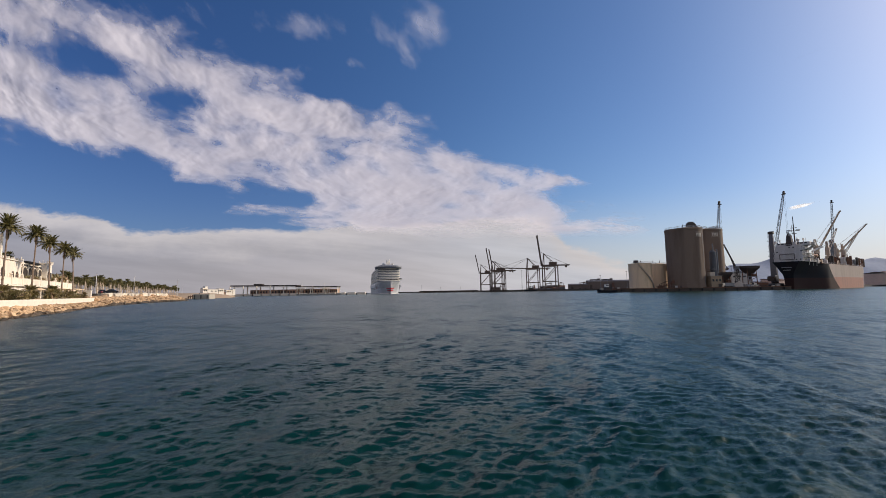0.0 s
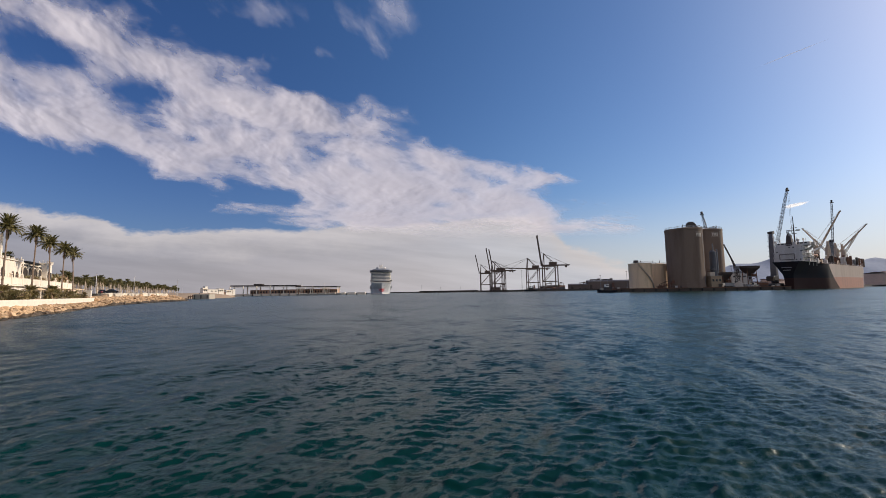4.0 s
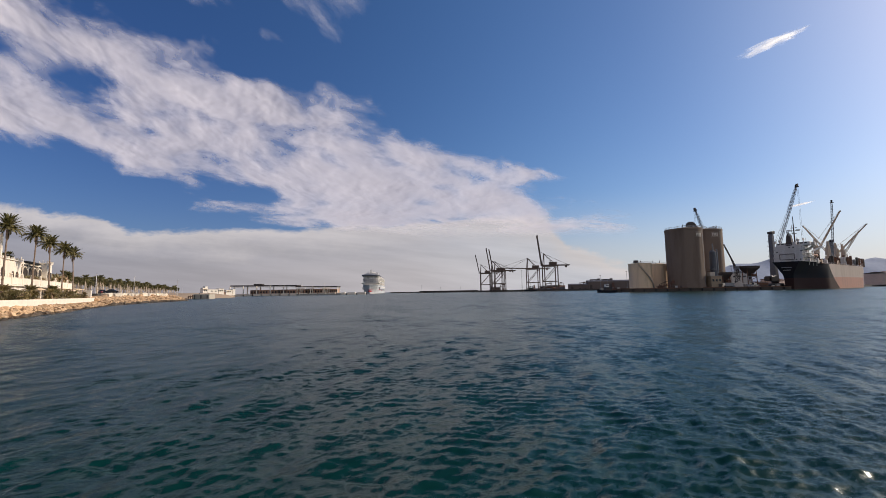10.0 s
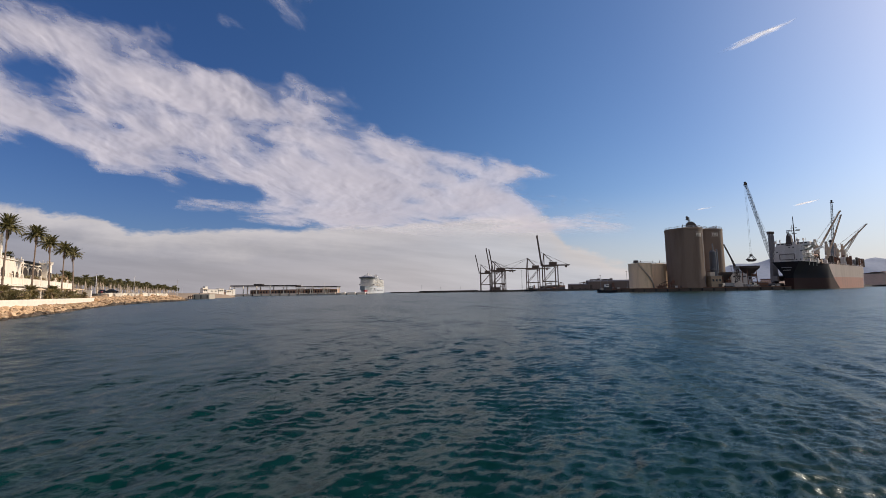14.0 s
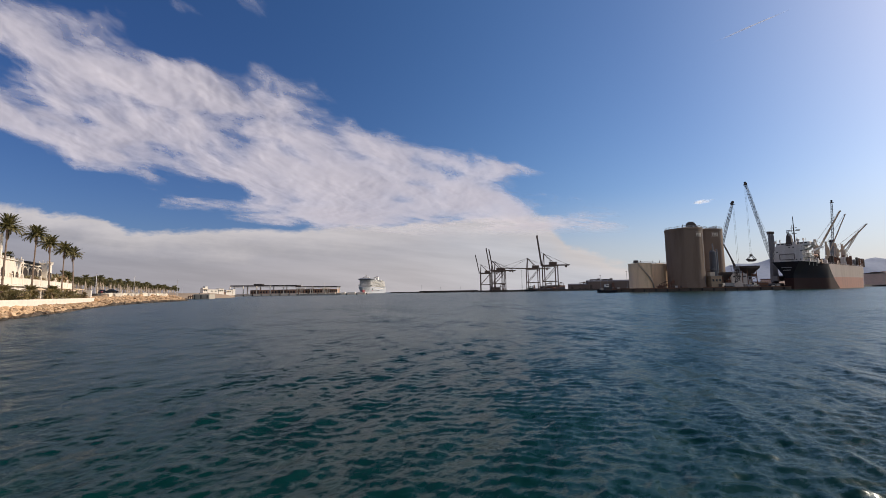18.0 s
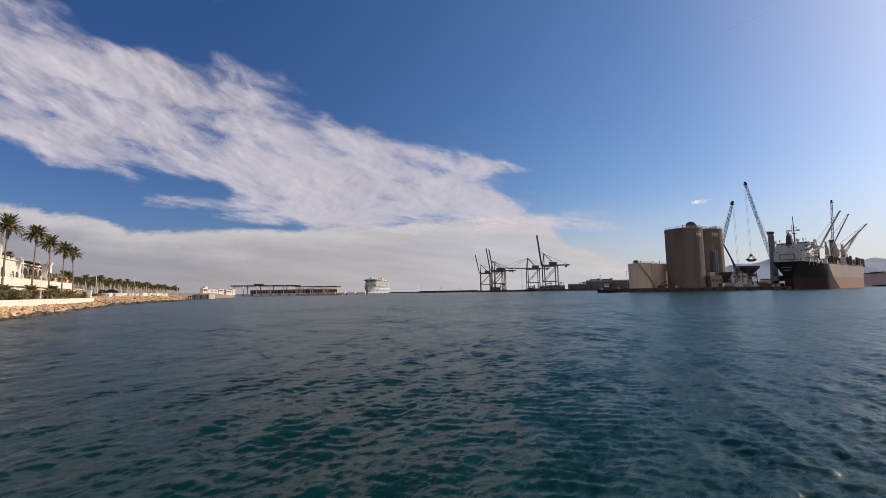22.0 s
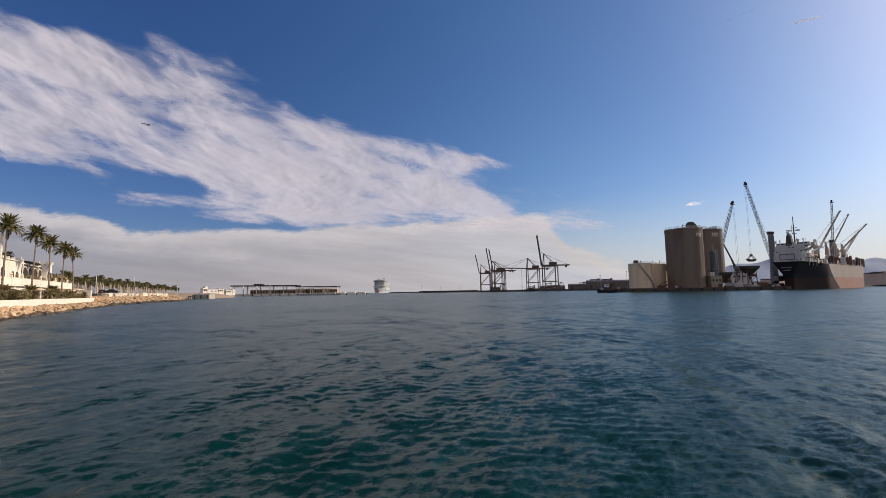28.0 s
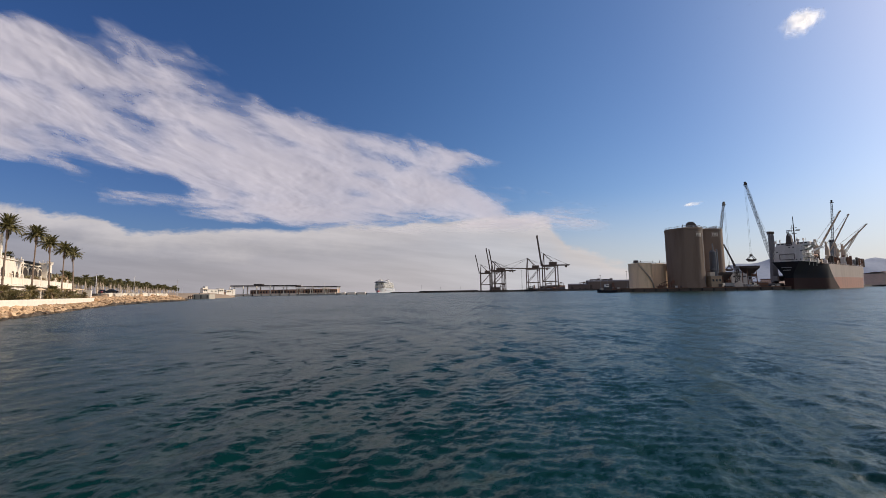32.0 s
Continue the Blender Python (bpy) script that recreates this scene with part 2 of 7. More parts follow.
BROWN_WOOD = paint("brown_wood_cladding", (0.26, 0.15, 0.09), 0.7, 0, 0.15, 0.3, (0.1, 0.05, 0.03), 0.5, 0.2, True)
TERRACOTTA = paint("terracotta_brick", (0.5, 0.29, 0.19), 0.85, 0, 0.18, 0.4, (0.2, 0.1, 0.06), 0.4, 0.2)
ROPE = paint("steel_rope", (0.06, 0.06, 0.062), 0.6, 0.3, 0.1, 1.0, (0.04, 0.035, 0.03), 0.3, 0.0)
GRAIN = paint("pale_grain", (0.5, 0.44, 0.36), 0.95, 0, 0.1, 0.6, (0.35, 0.28, 0.2), 0.3, 0.2)
SIGN = paint("faded_sign_paint", (0.66, 0.58, 0.47), 0.7, 0, 0.1, 0.5, (0.2, 0.15, 0.1), 0.4, 0.05)
FEATHER = paint("gull_feather", (0.5, 0.5, 0.5), 0.7, 0, 0.1, 4.0, (0.2, 0.2, 0.21), 0.4, 0.05)
FEATHER_DK = paint("dark_gull_feather", (0.08, 0.085, 0.09), 0.7, 0, 0.1, 4.0, (0.03, 0.03, 0.03), 0.4, 0.05)
# distance haze is mixed into this blue-grey
HILL = paint("hazy_hillside", (0.29, 0.33, 0.42), 0.95, 0, 0.06, 0.003, (0.31, 0.35, 0.45), 0.6, 0.0)
SHED = paint("sooty_brown_shed_cladding", (0.17, 0.13, 0.11), 0.85, 0, 0.15, 0.2, (0.09, 0.07, 0.06), 0.5, 0.1, True)
# brown plaster paled by haze put into its colour
TOWN = paint("hazy_town_plaster", (0.5, 0.37, 0.31), 0.9, 0, 0.08, 0.05, (0.3, 0.24, 0.2), 0.4, 0.0, spread=0.3)


def glass_mat(name, color, rough=0.08):
    m, n, l, b = mat_nodes(name)
    b.inputs["Base Color"].default_value = (*color, 1)
    b.inputs["Roughness"].default_value = rough
    b.inputs["IOR"].default_value = 1.5
    tc = n.new("ShaderNodeTexCoord")
    no = n.new("ShaderNodeTexNoise")
    no.inputs["Scale"].default_value = 0.7
    l.new(tc.outputs["Object"], no.inputs["Vector"])
    bp = n.new("ShaderNodeBump")
    bp.inputs["Strength"].default_value = 0.05
    l.new(no.outputs[0], bp.inputs["Height"])
    l.new(bp.outputs[0], b.inputs["Normal"])
    return m


BAND_GREY = paint("balcony_glass_grey", (0.2, 0.21, 0.23), 0.5, 0, 0.2, 0.3, (0.2, 0.2, 0.22), 0.5, 0.05)
# boot red, darkened for the shade low on the carrier's stern
BOOT_RED_SHADE = paint("worn_red_boot_paint_and_shade", (0.042, 0.02, 0.018), 0.85, 0, 0.2, 0.15, (0.04, 0.028, 0.027), 0.5, 0.05, True)
BOOT_RED_SHADE.node_tree.nodes["Principled BSDF"].inputs["Specular IOR Level"].default_value = 0.2
FILTER_GREY = paint("dark_blue_grey_steel", (0.085, 0.092, 0.11), 0.55, 0.1, 0.15, 0.5, (0.1, 0.07, 0.05), 0.4, 0.1)
GLASS = glass_mat("dark_window_glass", (0.02, 0.026, 0.032))
LINER_WHITE = paint("cool_white_liner_paint", (0.6, 0.6, 0.61), 0.4, 0, 0.06, 0.12, (0.34, 0.33, 0.33), 0.4, 0.05, True)
# flat dark panels of this stand in for the shade inside openings
SHADE_BROWN = paint("brown_opening_shade", (0.045, 0.035, 0.028), 0.8, 0, 0.3, 0.8, (0.12, 0.08, 0.05), 0.6, 0.1)
LAMP_GLASS = glass_mat("frosted_lamp_glass", (0.6, 0.6, 0.58), 0.4)


def sea_material():
    m, n, l, b = mat_nodes("harbour_water")
    tc = n.new("ShaderNodeTexCoord")
    # ripples finer than the mesh, as small tilts of the surface
    flat = n.new("ShaderNodeNewGeometry")
    total = flat.outputs["Normal"]
    for scale, detail, stretch, turn, amount in ((0.04, 2, (1.6, 0.7, 1), 12, 0.14), (0.22, 5, (0.8, 2.2, 1), 8, 0.26), (0.6, 4, (0.8, 1.5, 1), -10, 0.36), (1.3, 3, (0.9, 1.3, 1), 14, 0.46),
                                                 (2.6, 3, (1.2, 0.9, 1), 40, 0.34), (5.6, 3, (1.5, 0.75, 1), 62, 0.36), (17.0, 2, (1.2, 0.8, 1), 30, 0.4)):
        mp = n.new("ShaderNodeMapping")
        mp.vector_type = "TEXTURE"
        mp.inputs["Scale"].default_value = stretch
        mp.inputs["Rotation"].default_value = (0, 0, radians(turn))
        l.new(tc.outputs["Object"], mp.inputs[0])
        no = n.new("ShaderNodeTexNoise")
        no.inputs["Scale"].default_value, no.inputs["Detail"].default_value = scale, detail
        l.new(mp.outputs[0], no.inputs["Vector"])
        sub = n.new("ShaderNodeVectorMath")
        sub.operation = "SUBTRACT"
        sub.inputs[1].default_value = (0.5, 0.5, 0.5)
        l.new(no.outputs["Color"], sub.inputs[0])
        mul = n.new("ShaderNodeVectorMath")
        mul.operation = "MULTIPLY_ADD"
        mul.inputs[1].default_value = (amount, amount, 0)
        l.new(sub.outputs[0], mul.inputs[0])
        l.new(total, mul.inputs[2])
        total = mul.outputs[0]
    nrm = n.new("ShaderNodeVectorMath")
    nrm.operation = "NORMALIZE"
    l.new(total, nrm.inputs[0])
    l.new(nrm.outputs[0], b.inputs["Normal"])
    # slow patches of clearer and more turbid water
    pt = n.new("ShaderNodeTexNoise")
    pt.inputs["Scale"].default_value, pt.inputs["Detail"].default_value = 0.02, 3
    l.new(tc.outputs["Object"], pt.inputs["Vector"])
    mix = n.new("ShaderNodeMixRGB")
    mix.inputs[1].default_value, mix.inputs[2].default_value = (0.001, 0.0215, 0.018, 1), (0.0016, 0.031, 0.026, 1)
    rg = n.new("ShaderNodeMapRange")
    rg.inputs[1].default_value, rg.inputs[2].default_value = 0.35, 0.65
    l.new(pt.outputs[0], rg.inputs[0])
    l.new(rg.outputs[0], mix.inputs[0])
    l.new(mix.outputs[0], b.inputs["Base Color"])
    b.inputs["Roughness"].default_value, b.inputs["IOR"].default_value = 0.26, 1.195
    b.inputs["Specular Tint"].default_value = (0.8, 1.0, 1.0, 1)
    return m


SEA = sea_material()


# ---------------------------------------------------------------- mesh tools
def thing(name, label, category, m=None, group="", kind=""):
    ob = new(name)
    if m is not None:
        ob.matrix_basis = m
    return tagged(ob, label, category, group, kind)


def mesh_of(name, bm, material, smooth=False):
    me = bpy.data.meshes.new(name)
    bm.to_mesh(me)
    bm.free()
    me.materials.append(material)
    if smooth:
        for p in me.polygons:
            p.use_smooth = True
        me.set_sharp_from_angle(angle=radians(34))
    return me


def part(name, bm, material, parent, label="", smooth=False, m=None):
    ob = new(name, mesh_of(name, bm, material, smooth))
    ob.parent = parent
    if m is not None:
        ob.matrix_basis = m
    return tagged(ob, label)


def piece(name, me, parent, m):
    ob = new(name, me)
    ob.parent = parent
    ob.matrix_basis = m
    return ob


def solid(name, bm, material, label, category, kind="", m=None, smooth=False, group=""):
    ob = new(name, mesh_of(name, bm, material, smooth))
    if m is not None:
        ob.matrix_basis = m
    return tagged(ob, label, category, group, kind)


def box(bm, cx, cy, cz, sx, sy, sz, rz=0.0, bevel=0.0):
    """A box by its centre and size, with optionally chamfered edges."""
    r = bmesh.ops.create_cube(bm, size=1, matrix=pose(cx, cy, cz, 0, 0, rz) @ Matrix.Diagonal((sx, sy, sz, 1)))
    if bevel:
        edges = list({e for v in r["verts"] for e in v.link_edges})
        bmesh.ops.bevel(bm, geom=edges, offset=bevel, segments=1, affect="EDGES")
    return bm


def rod(bm, a, b, r0, r1=None, n=8):
    """A round bar or cone between two points."""
    a, b = Vector(a), Vector(b)
    d = b - a
    turn = d.to_track_quat("Z", "Y").to_matrix().to_4x4()
    bmesh.ops.create_cone(bm, cap_ends=True, segments=n, radius1=r0, radius2=r0 if r1 is None else r1, depth=d.length,
                          matrix=Matrix.Translation((a + b) / 2) @ turn)
    return bm


def beam(bm, a, b, w, h=None):
    """A square bar between two points."""
    a, b = Vector(a), Vector(b)
    d = b - a
    turn = d.to_track_quat("Y", "Z").to_matrix().to_4x4()
    bmesh.ops.create_cube(bm, size=1, matrix=Matrix.Translation((a + b) / 2) @ turn @ Matrix.Diagonal((w, d.length, h or w, 1)))
    return bm


def lattice(bm, a, b, w0, w1, bays, r):
    """A four-chord lattice girder between two points, tapering from w0 to w1."""
    a, b = Vector(a), Vector(b)
    d = (b - a).normalized()
    s = d.cross(Vector((0, 0, 1)))
    s = Vector((1, 0, 0)) if s.length < 0.05 else s.normalized()
    u = s.cross(d).normalized()
    rings = []
    for i in range(bays + 1):
        f = i / bays
        c, w = a.lerp(b, f), (w0 + (w1 - w0) * f) / 2
        rings.append([c + s * w * p + u * w * q for p, q in ((-1, -1), (1, -1), (1, 1), (-1, 1))])
    for k in range(4):
        beam(bm, rings[0][k], rings[-1][k], r * 2)
    for i in range(bays):
        for k in range(4):
            k2 = (k + 1) % 4
            beam(bm, rings[i][k], rings[i + 1][k2] if i % 2 else rings[i + 1][k2], r)
            beam(bm, rings[i + 1][k], rings[i + 1][k2], r)
    return bm


def loft(bm, sections, close=True):
    """Skin a row of equal-length rings of points."""
    rows = [[bm.verts.new(p) for p in s] for s in sections]
    for a, b in zip(rows, rows[1:]):
        for i in range(len(a) - (0 if close else 1)):
            j = (i + 1) % len(a)
            bm.faces.new((a[i], a[j], b[j], b[i]))
    if close:
        bm.faces.new(rows[0][::-1])
        bm.faces.new(rows[-1])
    bmesh.ops.recalc_face_normals(bm, faces=bm.faces)
    return bm


def slab(bm, outline, z0, z1):
    """An upright prism over an outline in plan."""
    lo = [bm.verts.new((x, y, z0)) for x, y in outline]
    hi = [bm.verts.new((x, y, z1)) for x, y in outline]
    bm.faces.new(hi), bm.faces.new(lo[::-1])
    for i in range(len(lo)):
        j = (i + 1) % len(lo)
        bm.faces.new((lo[i], lo[j], hi[j], hi[i]))
    bmesh.ops.recalc_face_normals(bm, faces=bm.faces)
    return bm


def BM():
    return bmesh.new()


# ---------------------------------------------------------------- water, clouds, hills
def sea():
    """One sheet of water to the horizon, with swell near the quay."""
    rng = np.random.RandomState(4)
    rad = np.concatenate([np.linspace(0, 2.0, 4)[:-1], np.geomspace(2.0, 160, 820), np.geomspace(164, 420, 60), np.geomspace(480, 4900, 26)])
    ang = np.linspace(0, 2 * np.pi, 1441)[:-1]
    front = np.abs((ang - np.pi / 2 + np.pi) % (2 * np.pi) - np.pi) < radians(70)
    ang = np.concatenate([ang[front], ang[~front][::16]])
    ang.sort()
    rr, aa = np.meshgrid(rad, ang, indexing="ij")
    x, y = rr * np.cos(aa), rr * np.sin(aa) - 3.0
    z = np.zeros_like(x)
    # gusts: the ripples stand higher in some patches than in others
    gust = 1 + 0.28 * np.sin(x * 0.11 + 0.6 * np.sin(y * 0.07)) * np.sin(y * 0.13 + 1.0) + 0.2 * np.sin(x * 0.31 - y * 0.23 + np.sin(x * 0.17))
    for k in range(84):
        lam = rng.uniform(0.7, 1.6) if k % 8 == 0 else np.exp(rng.uniform(np.log(0.15), np.log(0.46)))
        th = rng.normal(radians((-20, -72, -32, -100)[k % 4]), 0.34)
        w = 2 * np.pi / lam
        amp = (0.006 if k % 8 == 0 else 0.0076) * lam
        seen = np.clip(1.15 - rr * 0.012 / lam, 0, 1)
        ph = w * (x * np.cos(th) + y * np.sin(th)) + rng.uniform(0, 6.28)
        ph = ph + 0.9 * np.sin(0.35 * w * (x * np.sin(th) - y * np.cos(th)) / 1.7 + rng.uniform(0, 6.28))
        z += amp * seen * gust * (np.exp(np.sin(ph) - 1) * 1.6 - 0.75)
    # calm water in the lee behind the eye
    z *= np.clip((y + 2.6) / 3.0, 0, 1)
    nr, na = x.shape
    verts = np.stack([x.ravel(), y.ravel(), z.ravel()], 1)
    i, j = np.meshgrid(np.arange(nr - 1), np.arange(na), indexing="ij")
    j2 = (j + 1) % na
    faces = np.stack([i * na + j, (i + 1) * na + j, (i + 1) * na + j2, i * na + j2], -1).reshape(-1, 4)
    me = bpy.data.meshes.new("water")
    me.from_pydata(verts.tolist(), [], faces.tolist())
    me.materials.append(SEA)
    me.polygons.foreach_set("use_smooth", [True] * len(me.polygons))
    return tagged(new("water", me), "dark teal harbour water with small wind ripples", "water", kind="structure")


water = sea()


def cloud_material(name, blobs, scale, contrast, stretch, turn, bright=(0.92, 0.87, 0.86), seed=0.0, level=0.0, soft=0.95):
    """Cloud over a flat layer: noise gathered by soft ovals; each blob is centre x, y, half length, half width, weight."""
    m = bpy.data.materials.new(name)
    m.use_nodes = True
    n, l = m.node_tree.nodes, m.node_tree.links
    n.clear()

    def mth(op, a, b=None, clamp=False):
        q = n.new("ShaderNodeMath")
        q.operation, q.use_clamp = op, clamp
        for i, v in enumerate((a, b)):
            if v is None:
                continue
            if isinstance(v, (int, float)):
                q.inputs[i].default_value = v
            else:
                l.new(v, q.inputs[i])
        return q.outputs[0]

    tc = n.new("ShaderNodeTexCoord")
    mp = n.new("ShaderNodeMapping")
    mp.vector_type = "TEXTURE"
    mp.inputs["Rotation"].default_value = (0, 0, radians(turn))
    mp.inputs["Scale"].default_value = stretch
    mp.inputs["Location"].default_value = (seed, seed * 0.7, 0)
    l.new(tc.outputs["Object"], mp.inputs[0])

    def cells(sc, detail, rough, twist):
        q = n.new("ShaderNodeTexNoise")
        q.inputs["Scale"].default_value, q.inputs["Detail"].default_value = sc, detail
        q.inputs["Roughness"].default_value, q.inputs["Distortion"].default_value = rough, twist
        l.new(mp.outputs[0], q.inputs["Vector"])
        return mth("SUBTRACT", q.outputs[0], 0.5)

    big, fine = cells(scale, 6, 0.52, 0.15), cells(scale * 3.7, 5, 0.58, 0.2)
    total = mth("ADD", mth("ADD", mth("MULTIPLY", big, contrast), mth("MULTIPLY", fine, contrast * 0.36)), level)
    gathered = 0.0
    for cx, cy, a, b, wt in blobs:
        q = n.new("ShaderNodeMapping")
        q.vector_type = "TEXTURE"
        q.inputs["Location"].default_value = (cx, cy, 0)
        q.inputs["Scale"].default_value = (a, b, 1)
        l.new(tc.outputs["Object"], q.inputs[0])
        ln = n.new("ShaderNodeVectorMath")
        ln.operation = "LENGTH"
        l.new(q.outputs[0], ln.inputs[0])
        rg = n.new("ShaderNodeMapRange")
        rg.interpolation_type = "SMOOTHSTEP"
        rg.inputs[1].default_value, rg.inputs[2].default_value = 0.25, 1.25
        rg.inputs[3].default_value, rg.inputs[4].default_value = wt, 0.0
        l.new(ln.outputs["Value"], rg.inputs[0])
        total = mth("ADD", rg.outputs[0], total)
        gathered = mth("ADD", rg.outputs[0], gathered)
    alpha = n.new("ShaderNodeMapRange")
    alpha.interpolation_type = "SMOOTHSTEP"
    alpha.inputs[1].default_value, alpha.inputs[2].default_value = 0.0, soft
    alpha.inputs[4].default_value = 0.97
    l.new(total, alpha.inputs[0])
    near = n.new("ShaderNodeMapRange")
    near.interpolation_type = "SMOOTHSTEP"
    near.inputs[1].default_value, near.inputs[2].default_value = 0.02, 0.35
    l.new(gathered, near.inputs[0])
    a_out = mth("MULTIPLY", alpha.outputs[0], near.outputs[0])
    # soft grey shading of the rolls put into the colour, by noise
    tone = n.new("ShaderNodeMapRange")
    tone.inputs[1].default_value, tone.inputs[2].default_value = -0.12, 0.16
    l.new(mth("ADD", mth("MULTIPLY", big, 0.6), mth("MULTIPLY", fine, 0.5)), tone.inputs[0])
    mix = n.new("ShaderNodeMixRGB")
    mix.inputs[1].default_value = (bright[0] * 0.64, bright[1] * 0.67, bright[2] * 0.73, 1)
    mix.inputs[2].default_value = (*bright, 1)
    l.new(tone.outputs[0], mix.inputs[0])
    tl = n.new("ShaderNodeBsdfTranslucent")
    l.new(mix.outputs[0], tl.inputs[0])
    tr = n.new("ShaderNodeBsdfTransparent")
    ms = n.new("ShaderNodeMixShader")
    l.new(a_out, ms.inputs[0])
    l.new(tr.outputs[0], ms.inputs[1])
    l.new(tl.outputs[0], ms.inputs[2])
    out = n.new("ShaderNodeOutputMaterial")
    l.new(ms.outputs[0], out.inputs[0])
    return m


def sheet(x0, y0, x1, y1, nx=8, ny=8):
    bm = BM()
    grid = [[bm.verts.new((x0 + (x1 - x0) * i / nx, y0 + (y1 - y0) * j / ny, 0)) for j in range(ny + 1)] for i in range(nx + 1)]
    for i in range(nx):
        for j in range(ny):
            bm.faces.new((grid[i][j], grid[i + 1][j], grid[i + 1][j + 1], grid[i][j + 1]))
    return bm


def bank_material(name, upper, lower, blobs, scale, contrast, stretch, turn, bright, gain=1.0, seed=0.0, soft=0.6, thick=1.0, far=(2700, 3310), relief=65.0):
    """A wide, ragged cloud layer between two straight borders of the sky, each given as slope weight, rise weight, offset;
    the ovals (centre x, y, half length, half width, weight) fill it or open holes in it."""
    m = bpy.data.materials.new(name)
    m.use_nodes = True
    n, l = m.node_tree.nodes, m.node_tree.links
    n.clear()

    def mth(op, a, b=None, c=None, clamp=False):
        q = n.new("ShaderNodeMath")
        q.operation, q.use_clamp = op, clamp
        for i, v in enumerate((a, b, c)):
            if v is None:
                continue
            if isinstance(v, (int, float)):
                q.inputs[i].default_value = v
            else:
                l.new(v, q.inputs[i])
        return q.outputs[0]

    def ramp(v, a, b, c=0.0, d=1.0):
        q = n.new("ShaderNodeMapRange")
        q.interpolation_type = "SMOOTHSTEP"
        l.new(v, q.inputs[0])
        for i, k in enumerate((a, b, c, d)):
            q.inputs[i + 1].default_value = k
        return q.outputs[0]

    tc = n.new("ShaderNodeTexCoord")
    sp = n.new("ShaderNodeSeparateXYZ")
    l.new(tc.outputs["Object"], sp.inputs[0])
    depth = mth("ADD", sp.outputs[1], 250.0)
    cb = n.new("ShaderNodeCombineXYZ")
    l.new(mth("DIVIDE", sp.outputs[0], depth), cb.inputs[0])
    l.new(mth("MULTIPLY", mth("LOGARITHM", depth, 2.71828), 0.5), cb.inputs[1])
    mp = n.new("ShaderNodeMapping")
    mp.vector_type = "TEXTURE"
    mp.inputs["Rotation"].default_value = (0, 0, radians(turn))
    mp.inputs["Scale"].default_value = stretch
    mp.inputs["Location"].default_value = (seed, seed * 0.7, 0)
    l.new(cb.outputs[0], mp.inputs[0])
    # the cells are pulled about by a slower turbulence
    wob = n.new("ShaderNodeTexNoise")
    wob.inputs["Scale"].default_value, wob.inputs["Detail"].default_value = scale * 0.8, 4
    l.new(mp.outputs[0], wob.inputs["Vector"])
    pull = n.new("ShaderNodeVectorMath")
    pull.operation = "MULTIPLY_ADD"
    pull.inputs[1].default_value = (0.55 / scale, 0.55 / scale, 0)
    l.new(wob.outputs["Color"], pull.inputs[0])
    l.new(mp.outputs[0], pull.inputs[2])

    def cells(sc, detail, rough):
        q = n.new("ShaderNodeTexNoise")
        q.inputs["Scale"].default_value, q.inputs["Detail"].default_value, q.inputs["Roughness"].default_value = sc, detail, rough
        l.new(pull.outputs[0], q.inputs["Vector"])
        return mth("SUBTRACT", q.outputs[0], 0.5)

    big, fine = cells(scale, 9, 0.58), cells(scale * 3.1, 7, 0.58)
    total = mth("ADD", mth("MULTIPLY", big, contrast), mth("MULTIPLY", fine, contrast * 0.6))
    inv = mth("DIVIDE", 1.0, mth("MAXIMUM", sp.outputs[1], 60.0))
    slope_at, rise_at = mth("MULTIPLY", sp.outputs[0], inv), mth("MULTIPLY", inv, 398.0)

    def beyond(edge, sign, wide):
        d = mth("SUBTRACT", mth("MULTIPLY_ADD", slope_at, edge[0], mth("MULTIPLY", rise_at, edge[1])), edge[2])
        return mth("MINIMUM", mth("MAXIMUM", mth("MULTIPLY", d, sign / wide), -1.6), 1.0)

    inside = mth("MINIMUM", beyond(upper, -1.0, 0.1), beyond(lower, 1.0, 0.05))
    total = mth("MULTIPLY_ADD", inside, 0.8 * gain, total)
    for cx, cy, a, b, wt in blobs:
        q = n.new("ShaderNodeMapping")
        q.vector_type = "TEXTURE"
        q.inputs["Location"].default_value = (cx, cy, 0)
        q.inputs["Scale"].default_value = (a, b, 1)
        l.new(tc.outputs["Object"], q.inputs[0])
        ln = n.new("ShaderNodeVectorMath")
        ln.operation = "LENGTH"
        l.new(q.outputs[0], ln.inputs[0])
        total = mth("ADD", ramp(ln.outputs["Value"], 0.2, 1.5, wt, 0.0), total)
    fade = ramp(sp.outputs[1], far[0], far[1], 1.0, 0.0)
    body = mth("ADD", mth("MULTIPLY", ramp(total, -0.12, soft), 0.6), mth("MULTIPLY", ramp(total, 0.0, soft * 2.2), 0.37))
    alpha = mth("MULTIPLY", mth("MULTIPLY", body, thick), fade)
    bp = n.new("ShaderNodeBump")
    bp.inputs["Strength"].default_value, bp.inputs["Distance"].default_value = 1.0, relief
    l.new(mth("ADD", cells(scale, 3, 0.5), mth("MULTIPLY", cells(scale * 2.6, 3, 0.5), 0.3)), bp.inputs["Height"])
    # grey self-shading of the thicker cloud, mixed into its colour
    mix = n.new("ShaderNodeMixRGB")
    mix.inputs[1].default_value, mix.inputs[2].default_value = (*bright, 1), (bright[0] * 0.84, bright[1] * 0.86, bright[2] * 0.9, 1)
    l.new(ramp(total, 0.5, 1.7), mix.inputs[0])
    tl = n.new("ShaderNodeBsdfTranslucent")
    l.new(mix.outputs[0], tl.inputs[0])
    l.new(bp.outputs[0], tl.inputs["Normal"])
